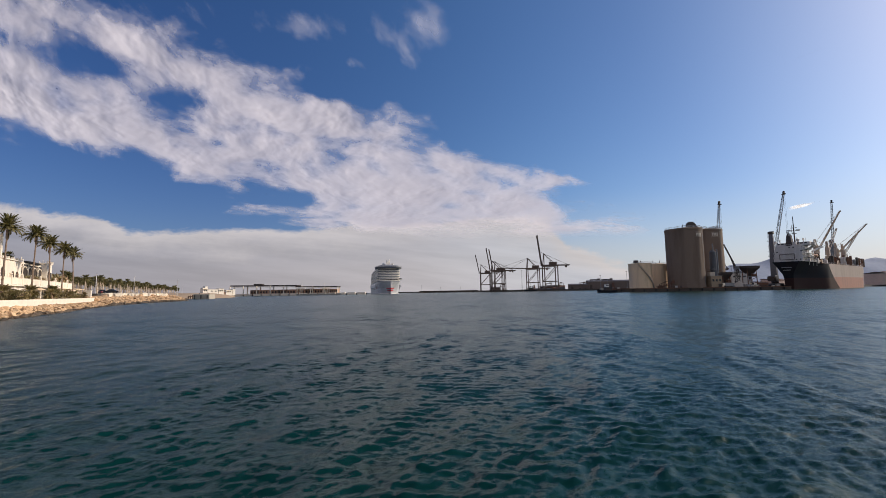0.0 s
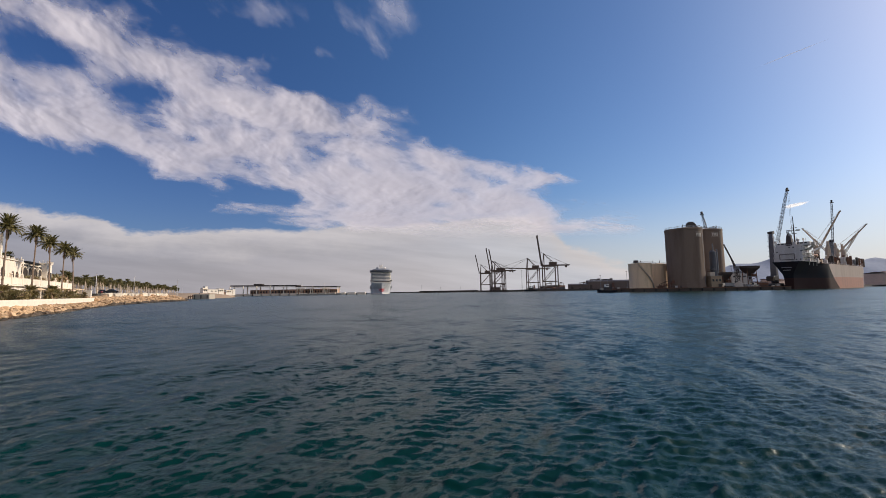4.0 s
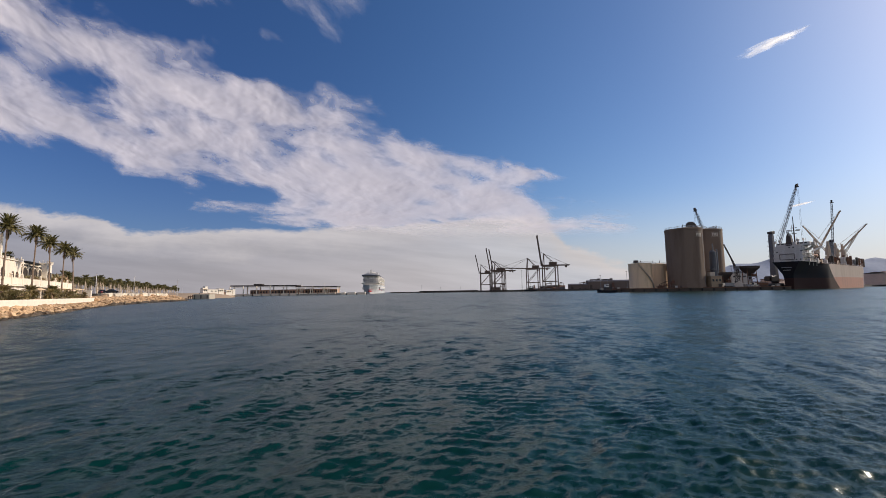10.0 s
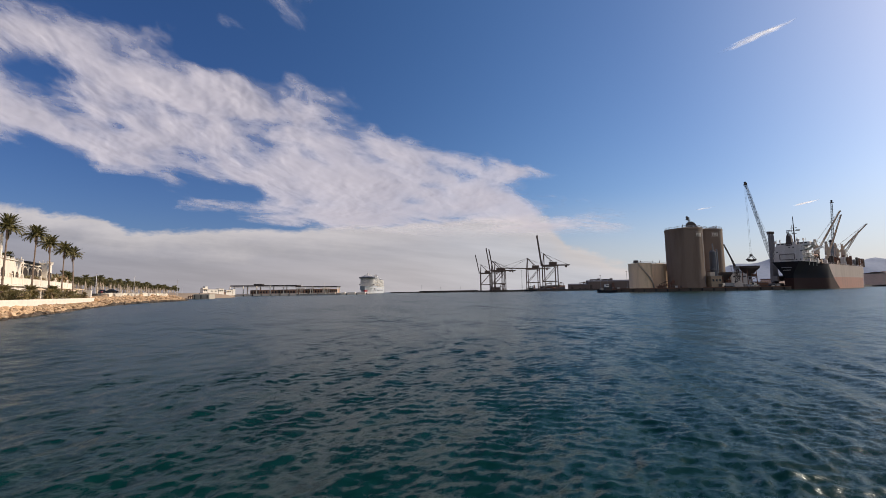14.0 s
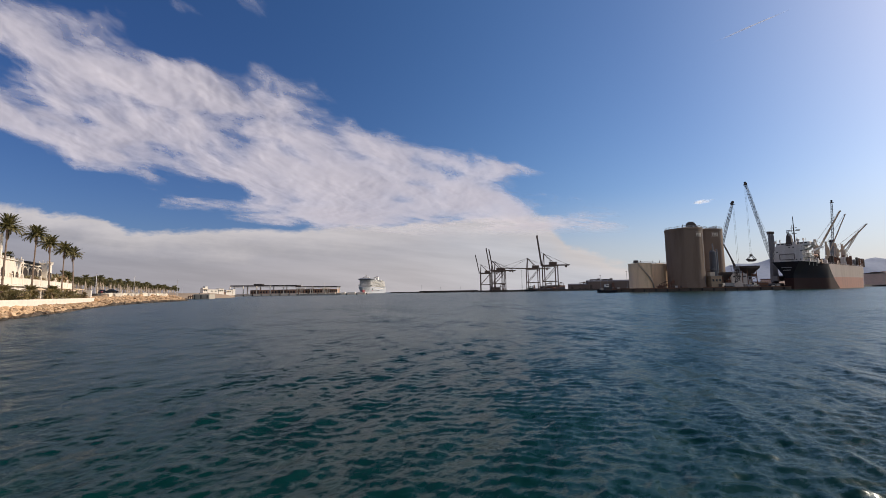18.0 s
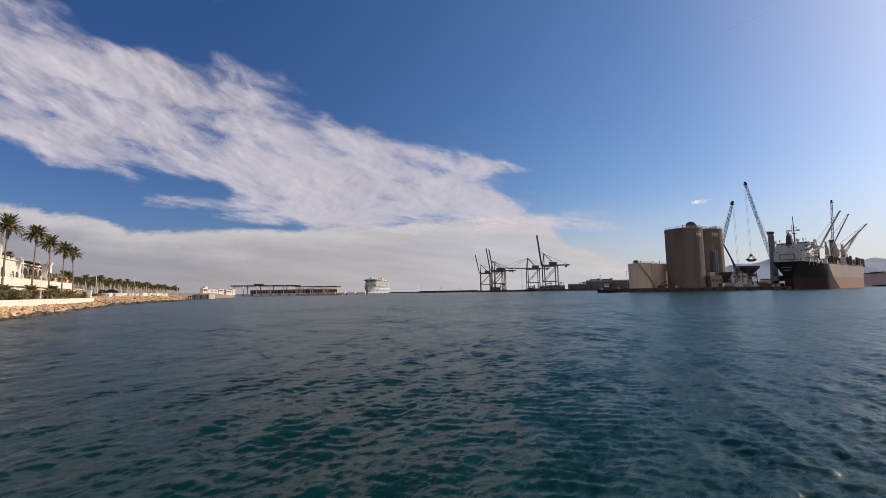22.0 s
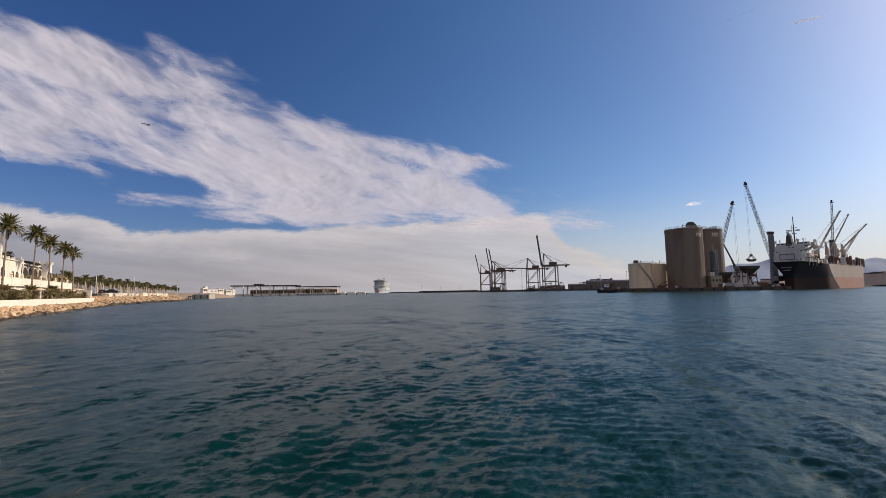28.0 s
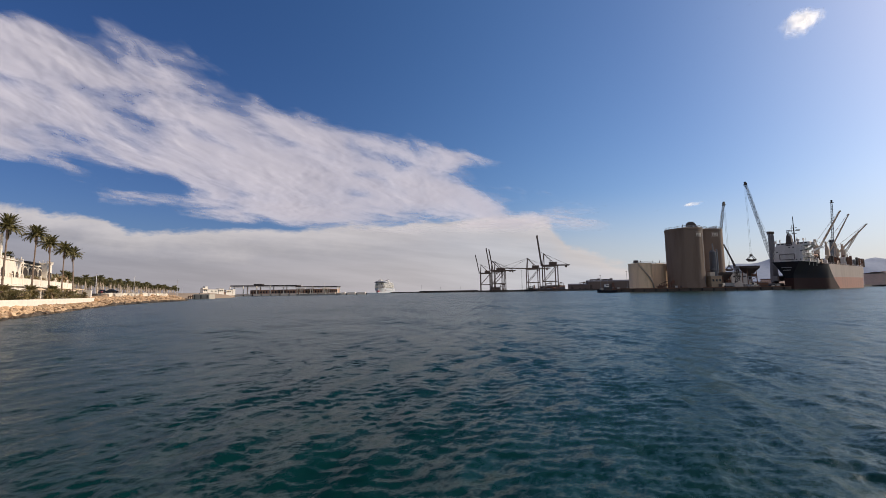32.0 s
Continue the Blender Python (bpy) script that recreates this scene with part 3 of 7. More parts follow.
    tr = n.new("ShaderNodeBsdfTransparent")
    ms = n.new("ShaderNodeMixShader")
    l.new(alpha, ms.inputs[0])
    l.new(tr.outputs[0], ms.inputs[1])
    l.new(tl.outputs[0], ms.inputs[2])
    out = n.new("ShaderNodeOutputMaterial")
    l.new(ms.outputs[0], out.inputs[0])
    return m


cloud_bank = thing("cloud_bank", "broken bank of white and pale grey cloud", "cloud", pose(0, 0, 600) @ Matrix.Diagonal((1.5, 1.5, 1.5, 1)))
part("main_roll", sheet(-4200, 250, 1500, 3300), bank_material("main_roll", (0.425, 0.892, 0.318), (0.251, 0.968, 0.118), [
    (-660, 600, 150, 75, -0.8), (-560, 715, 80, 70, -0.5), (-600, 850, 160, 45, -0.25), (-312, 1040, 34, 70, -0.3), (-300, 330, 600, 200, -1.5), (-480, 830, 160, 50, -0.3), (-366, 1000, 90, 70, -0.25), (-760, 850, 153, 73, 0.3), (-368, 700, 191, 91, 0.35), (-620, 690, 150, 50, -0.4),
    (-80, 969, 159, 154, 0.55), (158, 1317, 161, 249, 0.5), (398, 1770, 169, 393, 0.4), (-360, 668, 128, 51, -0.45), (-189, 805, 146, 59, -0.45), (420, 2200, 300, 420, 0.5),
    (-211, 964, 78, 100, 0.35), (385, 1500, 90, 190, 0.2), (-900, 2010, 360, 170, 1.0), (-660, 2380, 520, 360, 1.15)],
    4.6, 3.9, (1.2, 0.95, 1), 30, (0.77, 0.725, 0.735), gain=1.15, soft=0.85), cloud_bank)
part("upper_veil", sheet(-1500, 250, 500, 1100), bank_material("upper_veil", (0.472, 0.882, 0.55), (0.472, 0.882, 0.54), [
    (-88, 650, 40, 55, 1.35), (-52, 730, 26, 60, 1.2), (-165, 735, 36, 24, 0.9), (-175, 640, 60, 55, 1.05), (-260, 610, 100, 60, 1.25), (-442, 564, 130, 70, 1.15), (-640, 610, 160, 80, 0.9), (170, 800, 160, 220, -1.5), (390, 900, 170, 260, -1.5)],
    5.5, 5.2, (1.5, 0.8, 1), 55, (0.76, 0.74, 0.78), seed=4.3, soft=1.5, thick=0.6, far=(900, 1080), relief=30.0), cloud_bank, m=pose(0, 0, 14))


def hills():
    bm = BM()
    rows = []
    for k in range(3):
        row = []
        for i in range(61):
            x = 1500 + 3200 * i / 60
            h = (172 + 90 * max(0.0, min(1.0, (i - 14) / 14)) + 50 * math.sin(i * 0.13 + 0.4) + 95 * noise.noise((i * 0.17, k * 0.6, 0)) + 34 * noise.noise((i * 0.55, k, 3)))
            h *= min(1.0, max(0.0, (i - 3) / 18)) ** 0.9
            row.append(bm.verts.new((x * 0.98, 3000 + 250 * k - 0.16 * (x - 1500), (-8 if k == 0 else h * (0.55 if k == 1 else 1.0)))))
        rows.append(row)
    for a, b in zip(rows, rows[1:]):
        for i in range(60):
            bm.faces.new((a[i], a[i + 1], b[i + 1], b[i]))
    solid("backdrop", bm, HILL, "low blue-grey hills hazy in the distance", "hills", "structure", smooth=True)


hills()


# ---------------------------------------------------------------- land
SHORE = [(-20, -6), (-38, 28.3), (-50, 48.6), (-59.2, 66), (-70, 84), (-94, 122), (-110, 160), (-121, 199)]
INLAND = Vector((-0.858, -0.514))
ALONG = Vector((-0.514, 0.858))


def shore_point(k, off, z=0.0):
    """k metres along the shore from the first rocks, off metres inland."""
    p = Vector((-50, 48.6)) + ALONG * k + INLAND * off
    return Vector((p.x, p.y, z))


def land():
    bm = BM()
    inner = [(x - 5.6, y - 2.2) for x, y in SHORE]
    slab(bm, inner + [(-150, 225), (-300, 470), (-900, 900), (-900, -60), (-40, -60)], -3, 2.0)
    solid("ground", bm, PAVING, "pale paved promenade behind a low sea wall", "promenade", "structure")
    bm = BM()
    front = [(-178, 304), (-176, 335), (-182, 370), (-215, 450), (-322, 650)]
    rows = [[(x - dx, y + dx * 0.15, z * f if z > 0 else z) for dx, z in ((0, -1.5), (2, 0.1), (8, 2.2), (18, 4.0), (70, 5.0), (400, 5.4), (400, -1.5))] for (x, y), f in zip(front, (0.5, 0.9, 1, 1, 1))]
    loft(bm, rows)
    solid("beach", bm, SAND, "strip of pale brown beach sand", "beach", "structure")
    bm = BM()
    slab(bm, [(-330, 640), (-148, 606), (-120, 612), (-120, 640), (-150, 655), (-330, 700)], -3, 2.0)
    solid("pier", bm, CONCRETE, "pale concrete cruise pier beyond the beach", "pier", "structure")
    bm = BM()
    slab(bm, [(-48, 905), (60, 860), (80, 742), (240, 740), (420, 700), (900, 760), (900, 1120), (60, 1120)], -3, 3.0)
    solid("container_quay", bm, DARK_CONC, "dark concrete container quay with a long breakwater", "quay", "structure")
    bm = BM()
    slab(bm, [(104, 284), (226, 279.5), (229, 311), (396, 430), (560, 560), (1200, 800), (1300, 1500), (700, 1500), (420, 640), (250, 520), (122, 330)], -3, 2.0)
    solid("cargo_quay", bm, DARK_CONC, "dark weathered cargo quay", "quay", "structure")


land()


def sea_wall():
    bm = BM()
    for k0, k1 in ((-62, -22), (-22, 16), (16, 56), (56, 98)):
        a, b = shore_point(k0, 3.9), shore_point(k1, 3.9)
        beam(bm, (a.x, a.y, 1.55), (b.x, b.y, 1.55), 0.5, 1.4)
    solid("sea_wall", bm, WHITE, "low white rendered sea wall", "wall", "structure")


sea_wall()



# ---------------------------------------------------------------- left shore
def rock_mesh(seed, material, sub=2):
    bm = BM()
    bmesh.ops.create_icosphere(bm, subdivisions=sub, radius=0.6)
    rng = random.Random(seed * 7 + 1)
    # quarried block: a lump cut by a handful of flat breaks
    cuts = []
    for i in range(9):
        d = Vector((rng.gauss(0, 1), rng.gauss(0, 1), rng.gauss(0, 1))).normalized()
        cuts.append((d, rng.uniform(0.26, 0.46)))
    for v in bm.verts:
        for d, r in cuts:
            over = v.co.dot(d) - r
            if over > 0:
                v.co = v.co - d * over
        v.co = v.co * (1 + 0.14 * noise.noise(v.co * 5.0 + Vector((seed * 2.3, 0, seed))))
    return mesh_of("rock", bm, material)


def shore_line_point(s):
    """Point and inland normal at s (0..1 per segment) along the waterline."""
    i = min(int(s), len(SHORE) - 2)
    a, b = Vector(SHORE[i]), Vector(SHORE[i + 1])
    p = a.lerp(b, s - i)
    d = (b - a).normalized()
    return p, Vector((-d.y, d.x))


def rock_banks():
    rng = random.Random(11)
    meshes = [rock_mesh(k, ROCK) for k in range(8)]
    wet = [rock_mesh(k + 40, ROCK_WET) for k in range(4)]
    pale = []
    for k in range(4):
        q = box(BM(), 0, 0, 0, 0.9, 0.8, 0.8, bevel=0.07)
        for v in q.verts:
            v.co += Vector((rng.uniform(-0.06, 0.06), rng.uniform(-0.06, 0.06), rng.uniform(-0.06, 0.06)))
        pale.append(mesh_of("crest_block", q, ROCK_PALE))
    bank = thing("rock_revetment", "sloping bank of tan limestone armour rocks", "rocks", kind="")
    # one dark stone colour fills the gaps between the rocks
    bed = BM()
    loft(bed, [[tuple(shore_point(k, 0.0, -0.5)), tuple(shore_point(k, 3.7, 0.75)), tuple(shore_point(k, 6.5, 0.75)), tuple(shore_point(k, 6.5, -0.6))] for k in (-42, -22, 0, 30, 60, 90)])
    part("rock_bed", bed, ROCK_WET, bank, "dark stone bed between the rocks")
    # separate rocks on the stretch nearest the quay
    for row, (off, z) in enumerate(((0.0, -0.12), (0.5, 0.02), (1.0, 0.15), (1.9, 0.5), (2.6, 0.75), (3.2, 0.95))):
        k = 6.0 + row * 0.3
        while k < (24 if row else 36):
            size = rng.choice((0.26, 0.34, 0.42, 0.55, 0.85)) * rng.uniform(0.85, 1.2)
            p = shore_point(k, off + rng.uniform(-0.35, 0.35), z + rng.uniform(-0.12, 0.15))
            m = pose(p.x, p.y, p.z, rng.uniform(-40, 40), rng.uniform(-40, 40), rng.uniform(0, 360)) @ Matrix.Diagonal((size * 1.25, size, size * 0.85, 1))
            piece("rock", rng.choice(wet if row < 2 else meshes), bank, m)
            k += size * 0.95
    # the rest of the bank and the head of the mole
    far, foot = BM(), BM()
    low = BM()
    bmesh.ops.create_icosphere(low, subdivisions=1, radius=0.5)
    ico_v, ico_f = [v.co.copy() for v in low.verts], [[v.index for v in f.verts] for f in low.faces]
    low.free()

    def put(bm, p, size, flat=0.8):
        rot = Euler((rng.uniform(0, 6), rng.uniform(0, 6), rng.uniform(0, 6))).to_matrix()
        vs = []
        for c in ico_v:
            c = c * (1 + rng.uniform(-0.25, 0.3))
            c = rot @ c
            vs.append(bm.verts.new((p.x + c.x * size * 1.15, p.y + c.y * size * 1.15, p.z + c.z * size * flat)))
        for f in ico_f:
            bm.faces.new([vs[q] for q in f])

    for row, (off, z) in enumerate(((0.1, -0.1), (1.0, 0.15), (1.9, 0.5), (2.6, 0.75), (3.2, 0.95))):
        for k0, k1 in ((-40, 6), (24 if row else 36, 88)):
            k = k0
            while k < k1:
                size = rng.choice((0.3, 0.4, 0.55, 0.85)) * rng.uniform(0.85, 1.2)
                p = shore_point(k, off + rng.uniform(-0.35, 0.35), z + rng.uniform(-0.1, 0.15))
                put(far if row else foot, p, size)
                k += size * 0.9
    s = 4.95
    while s < 6.98:
        p, nrm = shore_line_point(s)
        for off, z in ((0.0, 0.0), (1.1, 0.45), (2.2, 0.95), (3.3, 1.45), (4.4, 1.9), (5.4, 2.3)):
            size = rng.uniform(0.9, 1.7)
            q = p + nrm * (off + rng.uniform(-0.4, 0.4))
            put(far if off else foot, Vector((q.x, q.y, z + rng.uniform(-0.2, 0.3))), size)
        s += 1.1 / 40
    for a in range(0, 200, 5):
        for off, z in ((0.0, 0.0), (1.3, 0.5), (2.5, 1.0), (3.8, 1.6), (5.0, 2.1)):
            ang = radians(a - 20)
            c = Vector((-131, 199))
            q = c + Vector((math.cos(ang), math.sin(ang))) * (10.5 - off)
            put(far if off else foot, Vector((q.x, q.y, z + rng.uniform(-0.2, 0.3))), rng.uniform(0.9, 1.7))
    tagged(part("rock_fill", far, ROCK, bank), kind="stuff")
    tagged(part("wet_rock_foot", foot, ROCK_WET, bank, "dark weedy rocks at the waterline"), kind="stuff")
    # big pale blocks set along the crest of the mole
    s = 5.4
    while s < 6.97:
        p, nrm = shore_line_point(s)
        q = p + nrm * rng.uniform(5.2, 6.4)
        size = rng.uniform(1.5, 2.4)
        piece("crest_block", rng.choice(pale), bank, pose(q.x, q.y, 2.85 + rng.uniform(0, 0.25), rng.uniform(-5, 5), rng.uniform(-5, 5),
                                                          math.degrees(math.atan2(nrm.y, nrm.x)) + 90 + rng.uniform(-9, 9)) @ Matrix.Diagonal((size * 1.7, size * 1.2, size * 0.72, 1)))
        s += rng.uniform(0.05, 0.085)


rock_banks()


def frond_mesh(length, droop, seed, material, leaflets=15, wide=0.62):
    """A feather frond: an arching rib with narrow leaflets on both sides."""
    rng = random.Random(seed)
    bm = BM()
    pts = []
    x, z, a = 0.0, 0.0, radians(38)
    n = 9
    for i in range(n + 1):
        pts.append(Vector((x, 0, z)))
        x += math.cos(a) * length / n
        z += math.sin(a) * length / n
        a -= radians(droop) / n
    for i in range(n):
        w = 0.05 * (1 - i / n) + 0.012
        q = [bm.verts.new(pts[i] + Vector((0, -w, 0))), bm.verts.new(pts[i] + Vector((0, w, 0))),
             bm.verts.new(pts[i + 1] + Vector((0, w * 0.8, 0))), bm.verts.new(pts[i + 1] + Vector((0, -w * 0.8, 0)))]
        bm.faces.new(q)
    for j in range(leaflets):
        f = 0.14 + 0.86 * j / leaflets
        i = min(int(f * n), n - 1)
        p = pts[i].lerp(pts[i + 1], f * n - i)
        d = (pts[i + 1] - pts[i]).normalized()
        ln = wide * math.sin(math.pi * (0.18 + 0.75 * f)) * rng.uniform(0.85, 1.1)
        for s in (-1, 1):
            tip = p + d * ln * 0.55 + Vector((0, s * ln * 0.8, -ln * rng.uniform(0.15, 0.45)))
            w = d * 0.05
            bm.faces.new([bm.verts.new(p - w), bm.verts.new(p + w), bm.verts.new(tip)])
    return mesh_of("frond", bm, material)


def tall_palms():
    rng = random.Random(5)
    fresh = [frond_mesh(2.75, d, 40 + i, FROND, 34, 0.5) for i, d in enumerate((45, 75, 100, 130))]
    dry = [frond_mesh(1.5, d, 60 + i, FROND_DRY, 12, 0.35) for i, d in enumerate((40, 60))]
    for k, off, top, leanx, leany in ((29.8, 8, 13.85, 0.0, 0.2), (45.5, 8, 14.4, 0.03, 0.2), (57.6, 8, 13.9, -0.3, 0.2), (69.0, 8, 13.55, -0.05, 0.2), (81.0, 8, 13.6, -0.4, 0.2)):
        p = shore_point(k, off, 2.0)
        h = top - 2.0
        palm = thing("palm_tree", "tall slender palm with an arching feathery crown", "palm tree", pose(p.x, p.y, p.z), "promenade palms")
        bm = BM()
        secs = []
        for i in range(13):
            f = i / 12
            r = 0.105 + 0.08 * (1 - f) ** 2.2 + (0.09 if f > 0.93 else 0) + 0.012 * (i % 2)
            cx, cy = leanx * f * f * 2, leany * f * f
            secs.append([(cx + r * math.cos(a), cy + r * math.sin(a), f * h) for a in (j * math.pi / 5 for j in range(10))])
        part("trunk", loft(bm, secs), TRUNK, palm, smooth=True)
        cx, cy = leanx * 2, leany
        for i in range(72):
            az = i * 137.5 + rng.uniform(-12, 12)
            tilt = -58 + 80 * (i / 72) ** 0.9
            piece("frond", rng.choice(fresh[:2] if i < 26 else fresh[1:]), palm,
                  pose(cx, cy, h + 0.1, 0, 0, az) @ pose(0, 0, 0, 0, tilt, 0) @ Matrix.Diagonal((rng.uniform(0.82, 1.1),) * 3 + (1,)))
        for i in range(7):
            piece("dry_frond", rng.choice(dry), palm, pose(cx, cy, h - 0.25, 0, 0, i * 40 + rng.uniform(-12, 12)) @ pose(0, 0, 0, 0, 105, 0))


tall_palms()


def small_palm(name, label, height, crown, trunk_mat, group, seed, leaf=None):
    """A whole small or distant palm: trunk and a crown of many narrow leaves."""
    rng = random.Random(seed)
    palm = thing(name, label, "palm tree", None, group)
    bm = BM()
    secs = []
    for i in range(5):
        f = i / 4
        r = 0.26 - 0.08 * f
        secs.append([(r * math.cos(a) + 0.25 * f * f, r * math.sin(a), f * height) for a in (j * math.pi / 3 for j in range(6))])
    part("trunk", loft(bm, secs), trunk_mat, palm)
    bm = BM()
    for i in range(34):
        az, el = i * 2.4 + rng.uniform(-0.2, 0.2), radians(rng.uniform(-65, 75))
        d = Vector((math.cos(az) * math.cos(el), math.sin(az) * math.cos(el), math.sin(el)))
        s = Vector((-math.sin(az), math.cos(az), 0))
        c = Vector((0.25, 0, height))
        ln = crown * rng.uniform(0.8, 1.1)
        mid = c + d * ln * 0.6
        tip = c + d * ln + Vector((0, 0, -ln * 0.3))
        w = ln * 0.16
        v = [bm.verts.new(c), bm.verts.new(mid + s * w), bm.verts.new(tip), bm.verts.new(mid - s * w)]
        bm.faces.new(v)
        for sgn in (-1, 1):
            t2 = c + d * ln * 0.95 + s * sgn * ln * 0.38 + Vector((0, 0, -ln * 0.12))
            bm.faces.new([bm.verts.new(c), bm.verts.new(mid + s * sgn * w * 0.4), bm.verts.new(t2)])
    part("crown", bm, leaf or LEAF_DK, palm)
    return palm


def palm_avenue():
    rng = random.Random(21)
    kinds = [small_palm("avenue_palm", "distant palm in the planted promenade avenue", 9.2, 2.0, TRUNK_PALE, "avenue palms", 70 + i) for i in range(3)]
    spots = []
    for row in range(5):
        for i in range(50):
            f = i / 49
            x = -150 - 105 * f - row * 9 - (1 - f) * 6
            y = 168 + 245 * f + row * 5 - (1 - f) * row * 4
            spots.append((x + rng.uniform(-1.5, 1.5), y + rng.uniform(-1.5, 1.5)))
    for n, (x, y) in enumerate(spots):
        m = pose(x, y, 1.95 + rng.uniform(-0.9, 0.0), 0, 0, rng.uniform(0, 360))
        if n < 3:
            kinds[n].matrix_basis = m
        else:
            copy_thing(kinds[n % 3], m @ Matrix.Scale(rng.uniform(0.84, 1.06) * (1.2 - 0.32 * (n % 50) / 49), 4))


palm_avenue()
small_palm("avenue_palm", "lone distant palm beyond the end of the avenue", 3.9, 1.7, TRUNK_PALE, "avenue palms", 75).matrix_basis = pose(-200, 320, 3.4)


def shrub(seed, size, label="low green shrub in the planted border"):
    rng = random.Random(seed)
    bush = thing("shrub", label, "shrub", None, "border shrubs")
    bm = BM()
    for i in range(6):
        a = rng.uniform(0, 6.28)
        rod(bm, (0, 0, 0), (math.cos(a) * 0.4 * size, math.sin(a) * 0.4 * size, 0.7 * size), 0.05, 0.02, 5)
    part("stems", bm, TRUNK, bush)
    bm = BM()
    for i in range(240):
        a, u, r = rng.uniform(0, 6.28), rng.uniform(0, 1), rng.uniform(0.35, 1) ** 0.5
        lump = 1 + 0.35 * math.sin(3 * a + seed) + 0.2 * math.sin(5 * u + seed)
        c = Vector((math.cos(a) * r * 0.75 * size * lump, math.sin(a) * r * 0.75 * size * lump, size * (0.15 + 0.95 * u) * (1.1 - 0.4 * r)))
        d = Vector((rng.uniform(-1, 1), rng.uniform(-1, 1), rng.uniform(-0.3, 1))).normalized()
        e = d.cross(Vector((rng.uniform(-1, 1), 0.3, rng.uniform(-1, 1)))).normalized()
        ln = 0.2 * size ** 0.5
        bm.faces.new([bm.verts.new(c - e * ln * 0.35), bm.verts.new(c + d * ln), bm.verts.new(c + e * ln * 0.35), bm.verts.new(c - d * ln * 0.5)])
    part("leaves", bm, (LEAF_OLIVE, LEAF, LEAF_BROWN, LEAF_OLIVE)[seed % 4], bush)
    return bush


def border():
    rng = random.Random(8)
    protos = [shrub(i, 1.0) for i in range(4)]
    k, n = 8.0, 0
    while k < 92:
        off = rng.uniform(4.8, 7.4)
        p = shore_point(k, off, 1.95)
        s = rng.choice((0.4, 0.6, 0.9, 1.3, 1.9, 2.3)) * rng.uniform(0.85, 1.15) * (1.0 if k < 70 else 0.65)
        m = pose(p.x, p.y, p.z, 0, 0, rng.uniform(0, 360))
        ob = protos[n] if n < 4 else copy_thing(protos[n % 4], m)
        ob.matrix_basis = m @ Matrix.Diagonal((s, s, s * rng.uniform(0.85, 1.25), 1))
        k += rng.uniform(0.9, 3.2) if rng.random() < 0.8 else 4.6
        n += 1

    # dwarf palms and tall grasses between the shrubs
    for i, (k, off, h, c) in enumerate(((12, 6.2, 1.1, 1.4), (20, 5.6, 1.6, 1.5), (27, 6.4, 0.7, 1.3), (35, 5.8, 1.9, 1.5), (41, 6.6, 0.9, 1.2), (49, 5.6, 1.5, 1.4), (55, 6.4, 2.2, 1.5), (63, 5.8, 1.0, 1.2), (73, 6.2, 1.4, 1.3), (84, 6.0, 1.2, 1.2))):
        p = shore_point(k, off, 1.95)
        dp = small_palm("dwarf_palm", "dwarf palm in the planted border", h, c, TRUNK, "border palms", 130 + i, (FROND, LEAF_OLIVE)[i % 2])
        dp.matrix_basis = pose(p.x, p.y, p.z, 0, 0, 40 * i)


border()


def arch_panel(bm, x, y, z0, w, h, depth):
    """A round-headed panel, flat against the plane y."""
    pts = [(x - w / 2, z0), (x + w / 2, z0)]
    pts += [(x + w / 2 * math.cos(a), z0 + h - w / 2 + w / 2 * math.sin(a)) for a in (i * math.pi / 8 for i in range(9))]
    f = [bm.verts.new((px, y - depth / 2, pz)) for px, pz in pts]
    b = [bm.verts.new((px, y + depth / 2, pz)) for px, pz in pts]
    bm.faces.new(f), bm.faces.new(b[::-1])
    for i in range(len(f)):
        j = (i + 1) % len(f)
        bm.faces.new((f[i], f[j], b[j], b[i]))
    bmesh.ops.recalc_face_normals(bm, faces=bm.faces)


